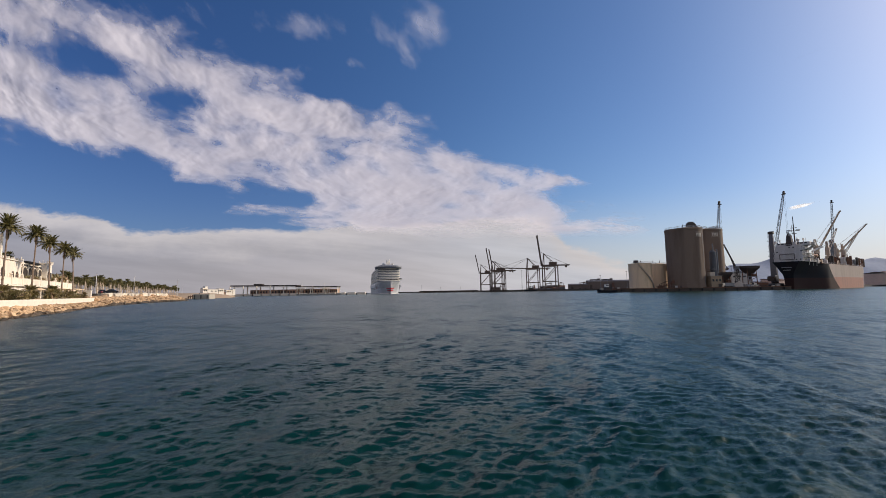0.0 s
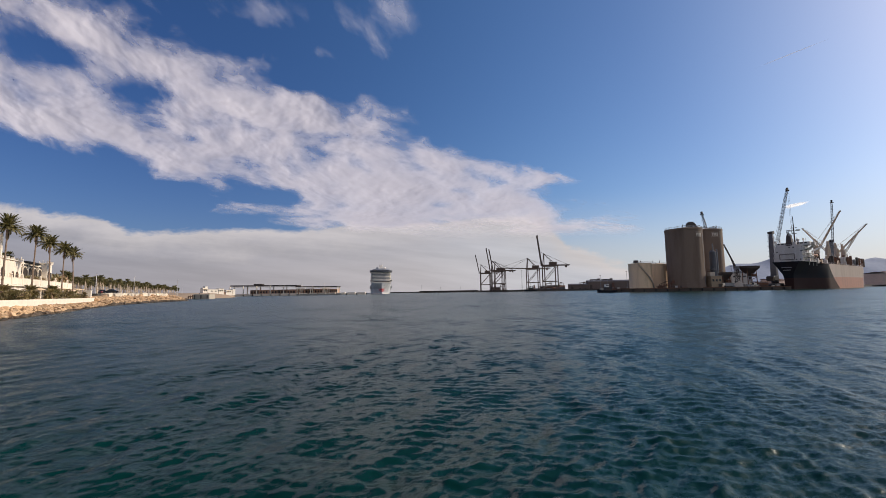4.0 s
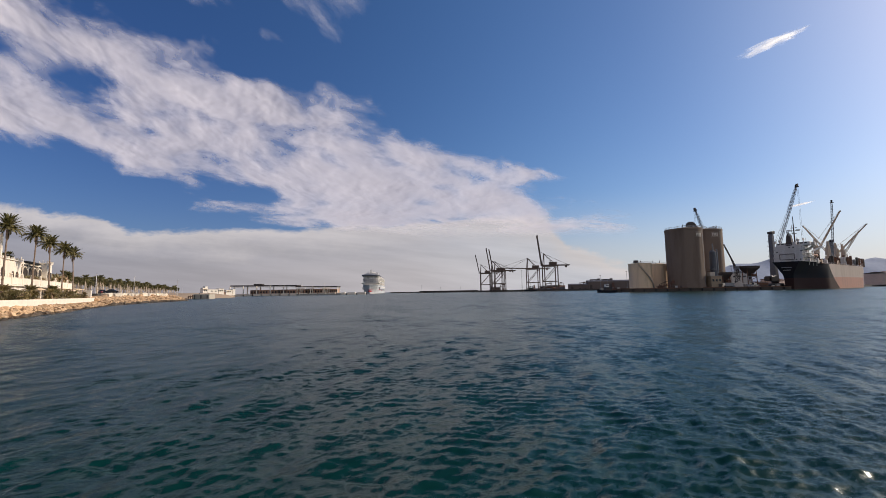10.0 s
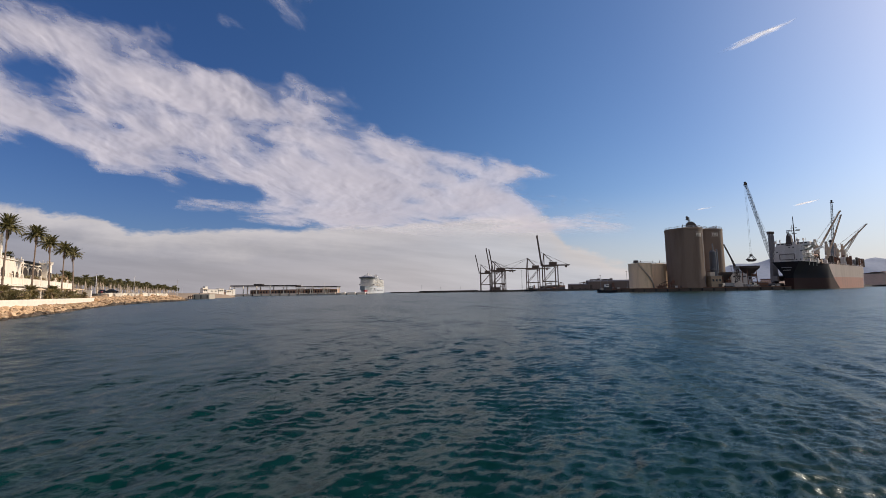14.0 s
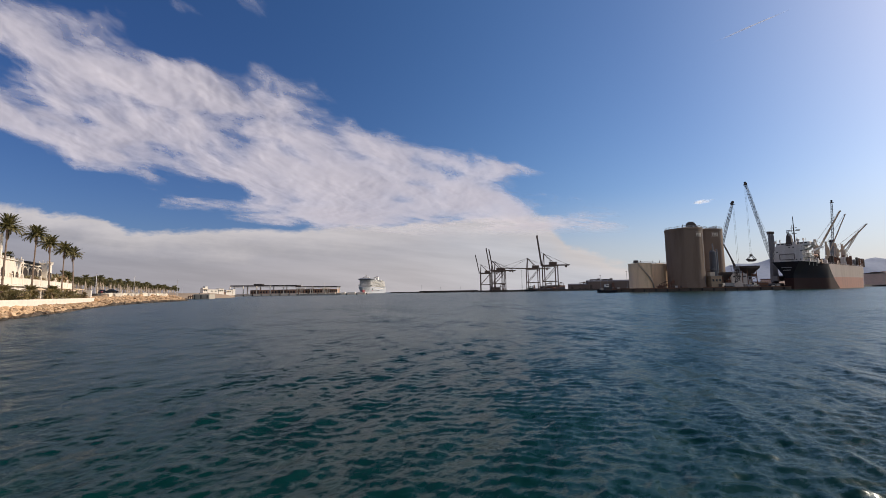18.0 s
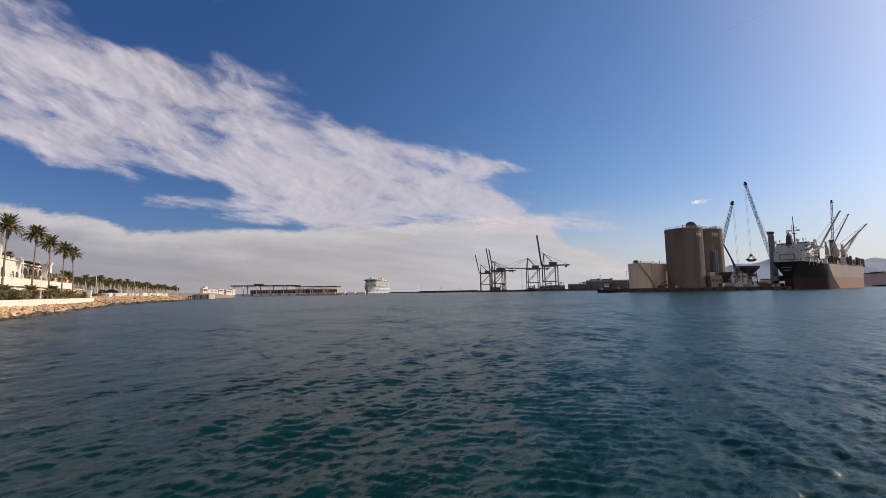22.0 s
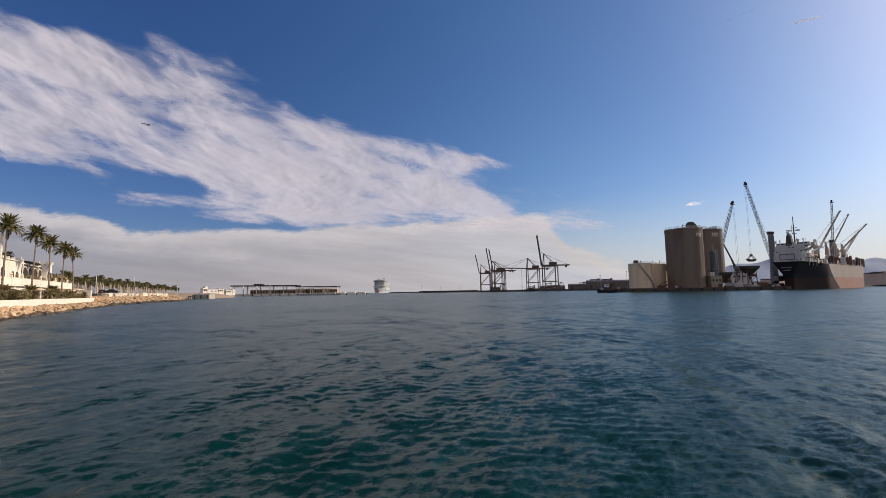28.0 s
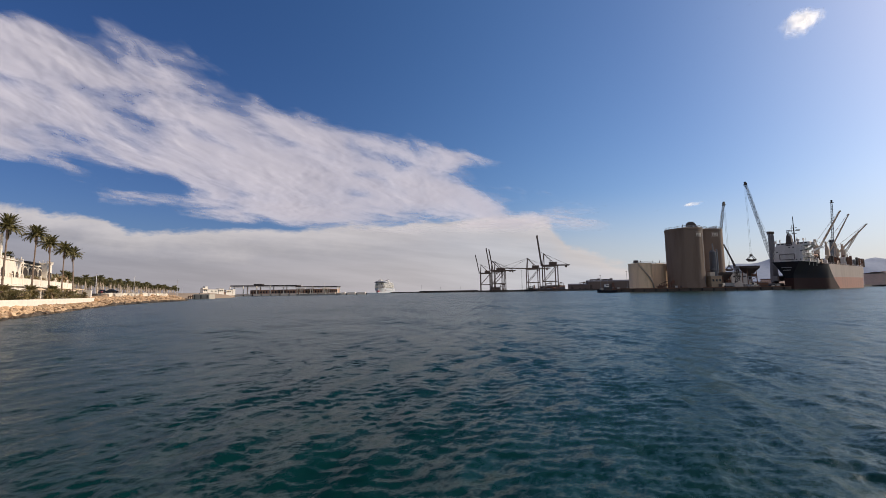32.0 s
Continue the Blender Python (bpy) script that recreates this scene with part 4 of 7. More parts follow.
def restaurant():
    """White two-storey restaurant; local x runs along the shore, y inland."""
    p = shore_point(0, 13, 2.0)
    house = thing("restaurant", "white two-storey restaurant with terraces and arched openings", "building", pose(p.x, p.y, p.z, 0, 0, 120.92))
    # ground floor
    bm = BM()
    box(bm, 66, 8, 1.5, 84, 10, 3.0)
    part("ground_floor", bm, CONCRETE, house)
    bm = BM()
    box(bm, 66, 7, 3.2, 86, 14.4, 0.3, bevel=0.04)
    part("terrace_slab", bm, WHITE, house)
    bm = BM()
    box(bm, 66, 0.0, 4.05, 86, 0.3, 1.35)
    box(bm, 109.1, 7, 4.05, 0.3, 13.6, 1.35)
    part("parapet", bm, WHITE, house)
    cap = BM()
    box(cap, 66, 0.0, 4.78, 86.3, 0.42, 0.1)
    part("parapet_coping", cap, WHITE, house)
    for i in range(13):
        bm = BM()
        x = 25.5 + i * 6.9
        box(bm, x, 0.0, 4.3, 0.5, 0.5, 1.95, bevel=0.04)
        bmesh.ops.create_icosphere(bm, subdivisions=2, radius=0.26, matrix=pose(x, 0, 5.5))
        part("parapet_pillar", bm, WHITE, house)
    for i in range(14):
        bm = BM()
        rod(bm, (25 + i * 6.4, 0.3, 0), (25 + i * 6.4, 0.3, 3.05), 0.14, n=8)
        part("post", bm, WHITE, house)
    for i in range(20):
        x = 27 + i * 4.1
        w = part("window", box(BM(), x, 2.96, 1.35, 3.3, 0.12, 2.4), GLASS, house, "dark glazed shopfront")
        fr = BM()
        for dx in (-1.65, -0.55, 0.55, 1.65):
            box(fr, x + dx, 2.88, 1.35, 0.08, 0.08, 2.45)
        box(fr, x, 2.88, 2.6, 3.4, 0.08, 0.1)
        part("window_frame", fr, WHITE, w)
    for x in (52, 57.5, 92, 98, 103):
        bm = BM()
        vs = [(x - 2.2, 0, 2.75), (x + 2.2, 0, 2.75), (x + 2.2, -2.4, 2.05), (x - 2.2, -2.4, 2.05)]
        loft(bm, [[(a, b, c) for a, b, c in vs], [(a, b, c - 0.05) for a, b, c in vs]])
        box(bm, x, -2.4, 1.93, 4.4, 0.04, 0.25)
        part("awning", bm, CREAM if x > 90 else WHITE, house, "pale cloth awning")
    # upper storey, plain block with arches
    bm = BM()
    box(bm, 46.8, 4.6, 5.85, 29.6, 8, 5.1)
    part("upper_storey", bm, WHITE, house)
    bm = BM()
    box(bm, 46.8, 4.6, 8.5, 30.1, 8.5, 0.2)
    for i in range(11):
        box(bm, 32.2 + i * 2.93, 0.6, 8.8, 0.5, 0.4, 0.5)
        box(bm, 61.5, 1.0 + i * 0.7, 8.8, 0.4, 0.5, 0.5)
    part("roof_coping", bm, WHITE, house)
    for i, x in enumerate((35, 39, 43, 46.6, 50.4, 56.2, 58.9)):
        bm = BM()
        arch_panel(bm, x, 0.58, 3.9, 1.5 if x > 56 else 2.5, 2.3 if x > 56 else 2.9, 0.14)
        w = part("arched_window", bm, SHADE_BROWN, house)
        fr = BM()
        box(fr, x, 0.48, 5.0, 0.08, 0.08, 2.2)
        box(fr, x, 0.48, 5.6, 1.4, 0.08, 0.08)
        part("window_frame", fr, BROWN_WOOD, w)
    # pavilion with dark panels as shaded openings and a black flat canopy
    bm = BM()
    box(bm, 75.5, 6.2, 6.0, 21.6, 9, 5.4)
    part("pavilion_wall", bm, WHITE, house)
    for i in range(4):
        x = 67.4 + i * 3.9
        w = part("pavilion_opening", box(BM(), x, 1.62, 5.95, 3.66, 0.24, 4.7), SHADE_BROWN, house, "flat dark panel standing for the shade in an arcade opening")
        fr = BM()
        rod(fr, (x - 1.95, 1.3, 3.3), (x - 1.95, 1.3, 8.3), 0.1, n=8)
        box(fr, x - 1.95, 1.3, 7.7, 0.5, 0.5, 0.3)
        arch = [(x - 1.95 + 3.9 * k / 10, 1.4, 7.0 + 0.75 * math.sin(math.pi * k / 10)) for k in range(11)]
        for p, q in zip(arch, arch[1:]):
            beam(fr, p, q, 0.14, 0.16)
        part("column", fr, WHITE, w)
        sh = BM()
        rng = random.Random(400 + i)
        for k in range(90):
            c = Vector((x + rng.uniform(-1.7, 1.7), 1.1 + rng.uniform(-0.2, 0.2), 4.6 + rng.uniform(0, 1.5) * rng.random()))
            d = Vector((rng.uniform(-1, 1), rng.uniform(-0.5, 0.5), rng.uniform(-0.2, 1))).normalized() * 0.28
            e = d.cross(Vector((0.2, 1, 0.1))).normalized() * 0.1
            sh.faces.new([sh.verts.new(c - e), sh.verts.new(c + d), sh.verts.new(c + e), sh.verts.new(c - d * 0.4)])
        part("window_box_plant", sh, LEAF_OLIVE if i % 2 else LEAF, w)
    part("canopy", box(BM(), 73.6, 3.4, 8.95, 10.2, 4.4, 0.5, bevel=0.1), BLACK, house, "black flat terrace canopy")
    bm = BM()
    box(bm, 84.2, 1.6, 6.2, 4.6, 2.0, 6.2)
    box(bm, 84.2, 1.6, 9.4, 5.0, 2.4, 0.25)
    for k in range(5):
        box(bm, 82.0 + k * 1.1, 0.55, 9.75, 0.5, 0.3, 0.5)
    turret = part("corner_turret", bm, WHITE, house)
    for dx in (-1.1, 1.1):
        q = BM()
        arch_panel(q, 84.2 + dx, 0.56, 4.4, 1.2, 2.8, 0.14)
        part("turret_opening", q, SHADE_BROWN, turret)
    for i, (x, h) in enumerate(((79.2, 0.3), (82.2, 0.75), (84.2, 0.4), (86.2, 0.75), (65.2, 0.3))):
        bm = BM()
        rod(bm, (x, 1.6, 8.7), (x, 1.6, 9.6 + h), 0.26, 0.05, 8)
        part("finial", bm, WHITE, house)
    part("white_mast", rod(BM(), (31.6, -4, 0), (31.6, -4, 11.4), 0.22, n=12), WHITE, house)
    # planted tubs on the roof
    for i, (x, s) in enumerate(((58.0, 0.8), (55.4, 0.6), (53.6, 0.45))):
        q = house.matrix_basis @ Vector((x, 2.0, 8.58))
        pt = small_palm("roof_plant", "dark leafy plant in a pot on the roof terrace", 1.5 * s, 1.25 * s, TRUNK, "roof plants", 90 + i)
        pt.matrix_basis = Matrix.Translation(q)
    # low open pergola at the end
    p2 = thing("pergola", "low flat-roofed cream pergola beside the restaurant", "pergola", house.matrix_basis.copy())
    part("roof", box(BM(), 117, 3, 3.1, 15, 7, 0.3, bevel=0.04), CREAM, p2)
    part("back_wall", box(BM(), 117, 6.2, 1.45, 14.6, 0.25, 2.9), CREAM, p2)
    for i in range(5):
        part("post", box(BM(), 110 + i * 3.5, -0.3, 1.47, 0.25, 0.25, 2.94), CREAM, p2)


restaurant()


def terrace_plants():
    """Leafy shrubs in the beds along the terrace parapet."""
    p = shore_point(0, 13, 5.33)
    at = pose(p.x, p.y, p.z, 0, 0, 120.92)
    rng = random.Random(77)
    protos = [shrub(i, 1.0, "leafy olive shrub in a bed on the restaurant terrace") for i in (8, 10, 9)]
    for n in range(22):
        x = 64.5 + n * 2.03 + rng.uniform(-0.6, 0.6)
        tall = x > 87
        big = rng.uniform(3.0, 4.2) if tall else rng.uniform(2.0, 2.7)
        m = at @ pose(x, rng.uniform(1.7, 2.3) if tall else rng.uniform(0.75, 0.95), 0) @ Matrix.Diagonal((big * 0.7, 1.5 if tall else 0.6, big, 1))
        ob = protos[n] if n < 3 else copy_thing(protos[n % 3], m)
        ob.matrix_basis = m


terrace_plants()


def terrace_umbrella(x, y, z, label, material):
    u = thing("parasol", label, "parasol", pose(x, y, z), "terrace parasols")
    part("pole", rod(BM(), (0, 0, 0), (0, 0, 2.5), 0.04, n=6), WHITE, u)
    bm = BM()
    rod(bm, (0, 0, 2.15), (0, 0, 2.75), 1.5, 0.05, 8)
    part("canopy", bm, material, u)
    part("base", rod(BM(), (0, 0, 0), (0, 0, 0.12), 0.35, n=12), CONCRETE, u)


for k, off in ((52, 9.5), (60, 10), (88, 9.5)):
    q = shore_point(k, off, 2.0)
    terrace_umbrella(q.x, q.y, q.z, "closed-weave cream terrace parasol", CREAM)


def street_lamp(x, y, z, h, r=0.09):
    s = thing("street_lamp", "slim pale metal street lamp on the promenade", "street lamp", pose(x, y, z), "promenade lamps")
    part("pole", rod(BM(), (0, 0, 0), (0, 0, h), r, r * 0.6, 8), SHIP_GREY, s)
    part("base", rod(BM(), (0, 0, 0), (0, 0, 0.4), r * 2.2, r * 1.4, 8), STEEL_GREY, s)
    part("collar", rod(BM(), (0, 0, h * 0.55), (0, 0, h * 0.57), r * 1.6, n=8), STEEL_GREY, s)
    part("lamp_head", box(BM(), 0.15, 0.0, h + 0.06, 0.55, 0.28, 0.12, 10, 0.03), LAMP_GLASS, s)


street_lamp(-113.5, 140, 2, 8.0, 0.14)
street_lamp(-166, 230, 2, 11.0, 0.12)
street_lamp(-134, 216, 0.8, 9.5, 0.12)
street_lamp(-201, 330, 3.5, 6.4, 0.1)


def gate_pillars():
    for n, (x, y) in enumerate(((-97.5, 118), (-106, 123))):
        g = thing("gate_pillar", "white rendered gate pillar with a flat cap", "pillar", pose(x, y, 2.0, 0, 0, 30), "gate pillars")
        part("shaft", box(BM(), 0, 0, 1.1, 1.1, 1.1, 2.2, bevel=0.03), WHITE, g)
        part("cap", box(BM(), 0, 0, 2.27, 1.35, 1.35, 0.16, bevel=0.03), WHITE, g)


gate_pillars()


def car(m, paint_mat, label, group=""):
    """A saloon: body by cross-sections, glasshouse, wheels, lights."""
    c = thing("car", label, "car", m, group)
    bm = BM()
    prof = [(-2.15, 0.35, 0.62), (-2.1, 0.3, 0.78), (-1.2, 0.24, 0.92), (0.0, 0.22, 0.95), (1.2, 0.24, 0.93), (2.0, 0.3, 0.85), (2.15, 0.4, 0.7)]
    secs = []
    for x, z0, z1 in prof:
        w = 0.86 - 0.12 * (abs(x) / 2.15) ** 3
        secs.append([(x, -w, z0), (x, w, z0), (x, w + 0.03, (z0 + z1) / 2), (x, w - 0.06, z1), (x, -w + 0.06, z1), (x, -w - 0.03, (z0 + z1) / 2)])
    part("body", loft(bm, secs), paint_mat, c, smooth=False)
    bm = BM()
    secs = []
    for x, z, w in ((-1.15, 0.9, 0.74), (-0.55, 1.4, 0.62), (0.75, 1.42, 0.62), (1.55, 0.92, 0.72)):
        secs.append([(x, -0.78, 0.88), (x, 0.78, 0.88), (x, w, max(z, 0.9)), (x, -w, max(z, 0.9))])
    part("glasshouse", loft(bm, secs), GLASS, c)
    part("roof", box(BM(), 0.1, 0, 1.43, 1.25, 1.2, 0.05, bevel=0.02), paint_mat, c)
    for x in (-1.35, 1.35):
        for y in (-0.8, 0.8):
            wh = part("wheel", rod(BM(), (x, y - 0.11, 0.32), (x, y + 0.11, 0.32), 0.32, n=16), RUBBER, c)
            part("rim", rod(BM(), (x, y - 0.12, 0.32), (x, y + 0.12, 0.32), 0.2, n=12), STEEL_GREY, wh)
    for y in (-0.6, 0.6):
        part("headlight", box(BM(), -2.13, y, 0.68, 0.08, 0.35, 0.14, bevel=0.02), LAMP_GLASS, c)
        part("tail_light", box(BM(), 2.12, y, 0.75, 0.08, 0.3, 0.14, bevel=0.02), LIP_RED, c)
    return c


bm_pad = BM()
slab(bm_pad, [(-112, 139), (-118.5, 136), (-128, 156), (-120.5, 159)], 1.9, 3.6)
solid("ramp", bm_pad, ASPHALT, "raised asphalt turning area at the end of the promenade", "road", "structure")
car(pose(-115.8, 149.5, 3.6, 0, 0, 28), CAR_PAINT, "black car parked at the end of the sea wall")
car(pose(-122.5, 154, 3.6, 0, 0, -40), CAR_RED, "dull red car parked beside the sea wall")


def mooring_block():
    b = thing("mooring_platform", "pale concrete mooring block with a dark fender", "platform", pose(-156.0, 280, 0))
    part("block", box(BM(), 0, 0, 1.0, 10.5, 7, 4.0, bevel=0.12), GRAIN, b)
    for x in (-4, 0, 4):
        part("fender", rod(BM(), (x, -3.7, -0.4), (x, -3.7, 2.6), 0.28, n=8), RUBBER, b)
    for x in (-3, 3):
        bo = BM()
        rod(bo, (x, 0, 3.2), (x, 0, 3.7), 0.25, n=8)
        rod(bo, (x, 0, 3.7), (x, 0, 3.85), 0.4, n=8)
        part("bollard", bo, STEEL_DK, b)
    part("deck", box(BM(), 0, 0.1, 3.1, 10.8, 6.2, 0.24, bevel=0.05), GRAIN, b)
    for x in (-9.8, -8.4, -6.9, 6.2):
        part("timber_pile", rod(BM(), (x, -1.0, -1.5), (x + 0.15, -1.0, 2.7 - 0.2 * abs(x + 7)), 0.3, n=8), RUST, b)
    part("timber_waling", beam(BM(), (-10.4, -1.0, 1.5), (-5.1, -1.0, 2.2), 0.3), RUST, b)


mooring_block()


def white_kiosks():
    for n, (x, y, sx, h) in enumerate(((-216.8, 388.5, 4.5, 4.6), (-213, 395, 9.5, 3.2), (-209.1, 401.7, 5, 3.9), (-218.6, 393.6, 2.2, 6.0), (-213, 424, 6.5, 2.8), (-210.4, 428.5, 3, 3.5))):
        k = thing("beach_building", "small white flat-roofed building behind the beach", "building", pose(x, y, 4.3, 0, 0, 60), "beach buildings")
        part("wall", box(BM(), 0, 0, h / 2 - 1.25, sx, 4, h + 2.5), WHITE_PAINT, k)
        part("roof", box(BM(), 0, 0, h + 0.1, sx + 0.4, 4.4, 0.2), WHITE_PAINT if n % 2 else CONCRETE, k)
        for i in range(2 if sx > 4 else 1):
            part("window", box(BM(), (i - 0.4) * sx * 0.4, -2.02, h * 0.55, sx / 6, 0.1, h * 0.24), GLASS, k)
        if n % 2 == 0:
            part("awning", box(BM(), 0, -2.9, h * 0.8, sx * 0.9, 1.7, 0.1, bevel=0.02), WHITE, k)
    # a low brown embankment wall along the back of the beach
    bm = BM()
    beam(bm, (-214, 420, 3.9), (-345, 640, 3.9), 1.2, 2.6)
    solid("embankment", bm, TERRACOTTA, "low brown retaining wall behind the beach", "wall", "structure")


white_kiosks()


# ---------------------------------------------------------------- cruise pier
def pier_terminal():
    t = thing("pier_terminal", "long open cruise pier canopy over a brown brick hall", "terminal", pose(0, 0, 2.0))
    x0, x1, y = -312.0, -153.0, 632.0
    bm = BM()
    beam(bm, (x0, y + 4, 13.2), (-213, y, 12.4), 16, 1.7)
    part("roof", bm, STEEL_DK, t, "thin dark flat roof")
    bm = BM()
    beam(bm, (-215, y, 10.6), (x1, y - 4, 9.9), 15, 1.4)
    part("roof", bm, STEEL_DK, t, "thin dark flat roof")
    for y0, z0, xa, xb in ((y - 3.6, 11.2, x0, -213), (y - 9.6, 8.9, -215, x1)):
        part("fascia", beam(BM(), (xa, y0, z0), (xb, y0 - 3, z0 - 0.5), 0.6, 0.7), WHITE_PAINT, t, "pale fascia beam under the roof edge")
    n = 9
    for i in range(n):
        f = i / (n - 1)
        x = x0 + 1 + (x1 - x0 - 2) * f
        top = 12.4 if x < -214 else 10.0
        for dy in (-7, 6):
            part("column", box(BM(), x, y + dy - 2 * f, top / 2, 1.0, 1.0, top, 52), WHITE, t)
    for i in range(9):
        x = x0 + 34 + i * 13.4
        h = part("hall_wall", box(BM(), x, y + 4, 3.4, 13.0, 8, 6.8), TERRACOTTA if i % 3 else BROWN_WOOD, t)
        for j in range(3):
            part("hall_window", box(BM(), x - 4 + j * 4, y - 0.02, 3.4, 2.4, 0.2, 3.0), GLASS, h)
    part("end_block", box(BM(), x1 - 6, y - 2, 3.4, 9, 9, 6.8), TERRACOTTA, t)
    for j in range(3):
        part("end_window", box(BM(), x1 - 9 + j * 3, y - 6.55, 3.4, 1.8, 0.2, 3.0), GLASS, t)
    # jet bridges on the quay edge
    for i, x in enumerate((-205, -190, -172, -166)):
        g = BM()
        for s in (-1, 1):
            beam(g, (x - 2, y - 14 + s * 1.5, 0), (x - 1, y - 14 + s * 1.5, 7.5), 0.3)
            beam(g, (x + 2, y - 14 + s * 1.5, 0), (x + 1, y - 14 + s * 1.5, 7.5), 0.3)
        beam(g, (x - 6, y - 14, 7.2), (x + 6, y - 12, 8.4), 2.0, 1.1)
        part("gangway", g, WHITE, t, "white raised passenger gangway")
        part("gangway_mast", rod(BM(), (x + 1, y - 14, 8), (x + 1, y - 14, 16 - (i % 2) * 4), 0.3, 0.15, 6), WHITE, t)
    part("roof_box", box(BM(), -272, y, 14.4, 12, 8, 2.4), STEEL_DK, t)
    part("roof_box", box(BM(), -268, y, 13.9, 6, 6, 1.6), STEEL_DK, t)


pier_terminal()


def pier_fenders():
    for i in range(15):
        f = i / 14
        x, y = -316 + 200 * f, 637 - 30 * min(1, f * 1.12)
        fd = thing("quay_fender", "pale concrete quay block with a black rubber fender", "fender", pose(x, y, 0), "pier fenders")
        part("block", box(BM(), 0, 0, 1.5, 11.2, 3.2, 3.4, -9, bevel=0.1), WHITE, fd)
        part("rubber", box(BM(), 7.2, -0.6, 0.9, 2.0, 2.0, 1.8, -9, bevel=0.1), RUBBER, fd)


pier_fenders()


# ---------------------------------------------------------------- container terminal
def gantry_crane(x, y, turn, boom_angle, label, L=54.0):
    """Ship-to-shore crane; local -x is the water side. boom_angle: degrees above level."""
    c = thing("container_crane", label, "gantry crane", pose(x, y, 3.0, 0, 0, turn), "container cranes")
    W, D, Z, A = 23.0, 17.0, 41.0, 63.0
    for lx in (0, W):
        for ly in (0, D):
            part("leg", beam(BM(), (lx, ly, 1.2), (lx, ly, Z), 1.5), STEEL_CRANE, c)
            bg = part("bogie", box(BM(), lx, ly, 0.75, 2.0, 6.0, 1.5, bevel=0.1), STEEL_CRANE, c)
            for k in (-2, -0.7, 0.7, 2):
                part("wheel", rod(BM(), (lx - 0.4, ly + k, 0.42), (lx + 0.4, ly + k, 0.42), 0.42, n=10), STEEL_GREY, bg)
    for ly in (0, D):
        part("portal_beam", beam(BM(), (0, ly, 14), (W, ly, 14), 1.3, 1.6), STEEL_CRANE, c)
        part("brace", beam(BM(), (0, ly, 14), (W, ly, Z - 1), 0.8), STEEL_CRANE, c)
        part("top_beam", beam(BM(), (0, ly, Z), (W, ly, Z), 1.3, 1.5), STEEL_CRANE, c)
    for lx in (0, W):
        part("cross_beam", beam(BM(), (lx, 0, Z), (lx, D, Z), 1.2, 1.5), STEEL_CRANE, c)
        part("sill_beam", beam(BM(), (lx, 0, 3.0), (lx, D, 3.0), 1.2, 1.6), STEEL_CRANE, c)
    ym = D / 2
    g = BM()
    for s in (-3, 3):
        beam(g, (-4, ym + s, Z + 1.5), (46, ym + s, Z + 1.5), 0.9, 1.9)
    for i in range(11):
        beam(g, (-4 + 5 * i, ym - 3, Z + 1.5), (-4 + 5 * i, ym + 3, Z + 1.5), 0.5)
    part("trolley_girder", g, STEEL_CRANE, c)
    # A-frame and stays
    f = BM()
    for s in (-3, 3):
        beam(f, (0, ym + s * 2, Z), (1.5, ym + s * 0.4, A), 1.1)
        beam(f, (W, ym + s * 2, Z), (1.5, ym + s * 0.4, A), 0.7)
    beam(f, (1.5, ym - 2, A), (1.5, ym + 2, A), 1.4)
    part("apex_frame", f, STEEL_CRANE, c)
    s = BM()
    beam(s, (1.5, ym, A), (44, ym, Z + 2), 0.45)
    part("back_stay", s, STEEL_CRANE, c)
    part("machine_house", box(BM(), W - 6, ym, Z + 5, 13, 6, 4.6, bevel=0.15), STEEL_CRANE, c)
    part("drive_cab", box(BM(), 40, ym, Z - 1.0, 3, 3, 2.8, bevel=0.15), STEEL_CRANE, c)
    # boom
    a = radians(boom_angle)
    tip = Vector((-3 - L * math.cos(a), ym, Z + 1.5 + L * math.sin(a)))
    b = BM()
    hx = Vector((-3, ym, Z + 1.5))
    for sg in (-2.4, 2.4):
        o = Vector((0, sg, 0))
        beam(b, hx + o, tip + o, 0.9, 1.7)
    for i in range(12):
        q = hx.lerp(tip, i / 11)
        beam(b, q + Vector((0, -2.4, 0)), q + Vector((0, 2.4, 0)), 0.5)
        if i < 11:
            q2 = hx.lerp(tip, (i + 1) / 11)
            beam(b, q + Vector((0, -2.4, 0)), q2 + Vector((0, 2.4, 0)), 0.35)
    part("boom", b, STEEL_CRANE, c)
    st = BM()
    for fr in ((0.95, 0.5) if boom_angle < 40 else (0.45,)):
        beam(st, (1.5, ym, A), hx.lerp(tip, fr) + Vector((0, 0, 0.8)), 0.4)
    part("fore_stay", st, STEEL_CRANE, c)
    return c


gantry_crane(177, 748, 0, 83, "dark container crane with its boom raised")
gantry_crane(168, 850, 0, 2, "dark container crane with its boom lowered level")
gantry_crane(104, 915, 0, 81, "dark container crane with its boom raised", 49)
gantry_crane(113, 936, 0, 80, "dark container crane with its boom raised", 49)
gantry_crane(91, 1040, 0, 79, "dark container crane with its boom raised", 46)


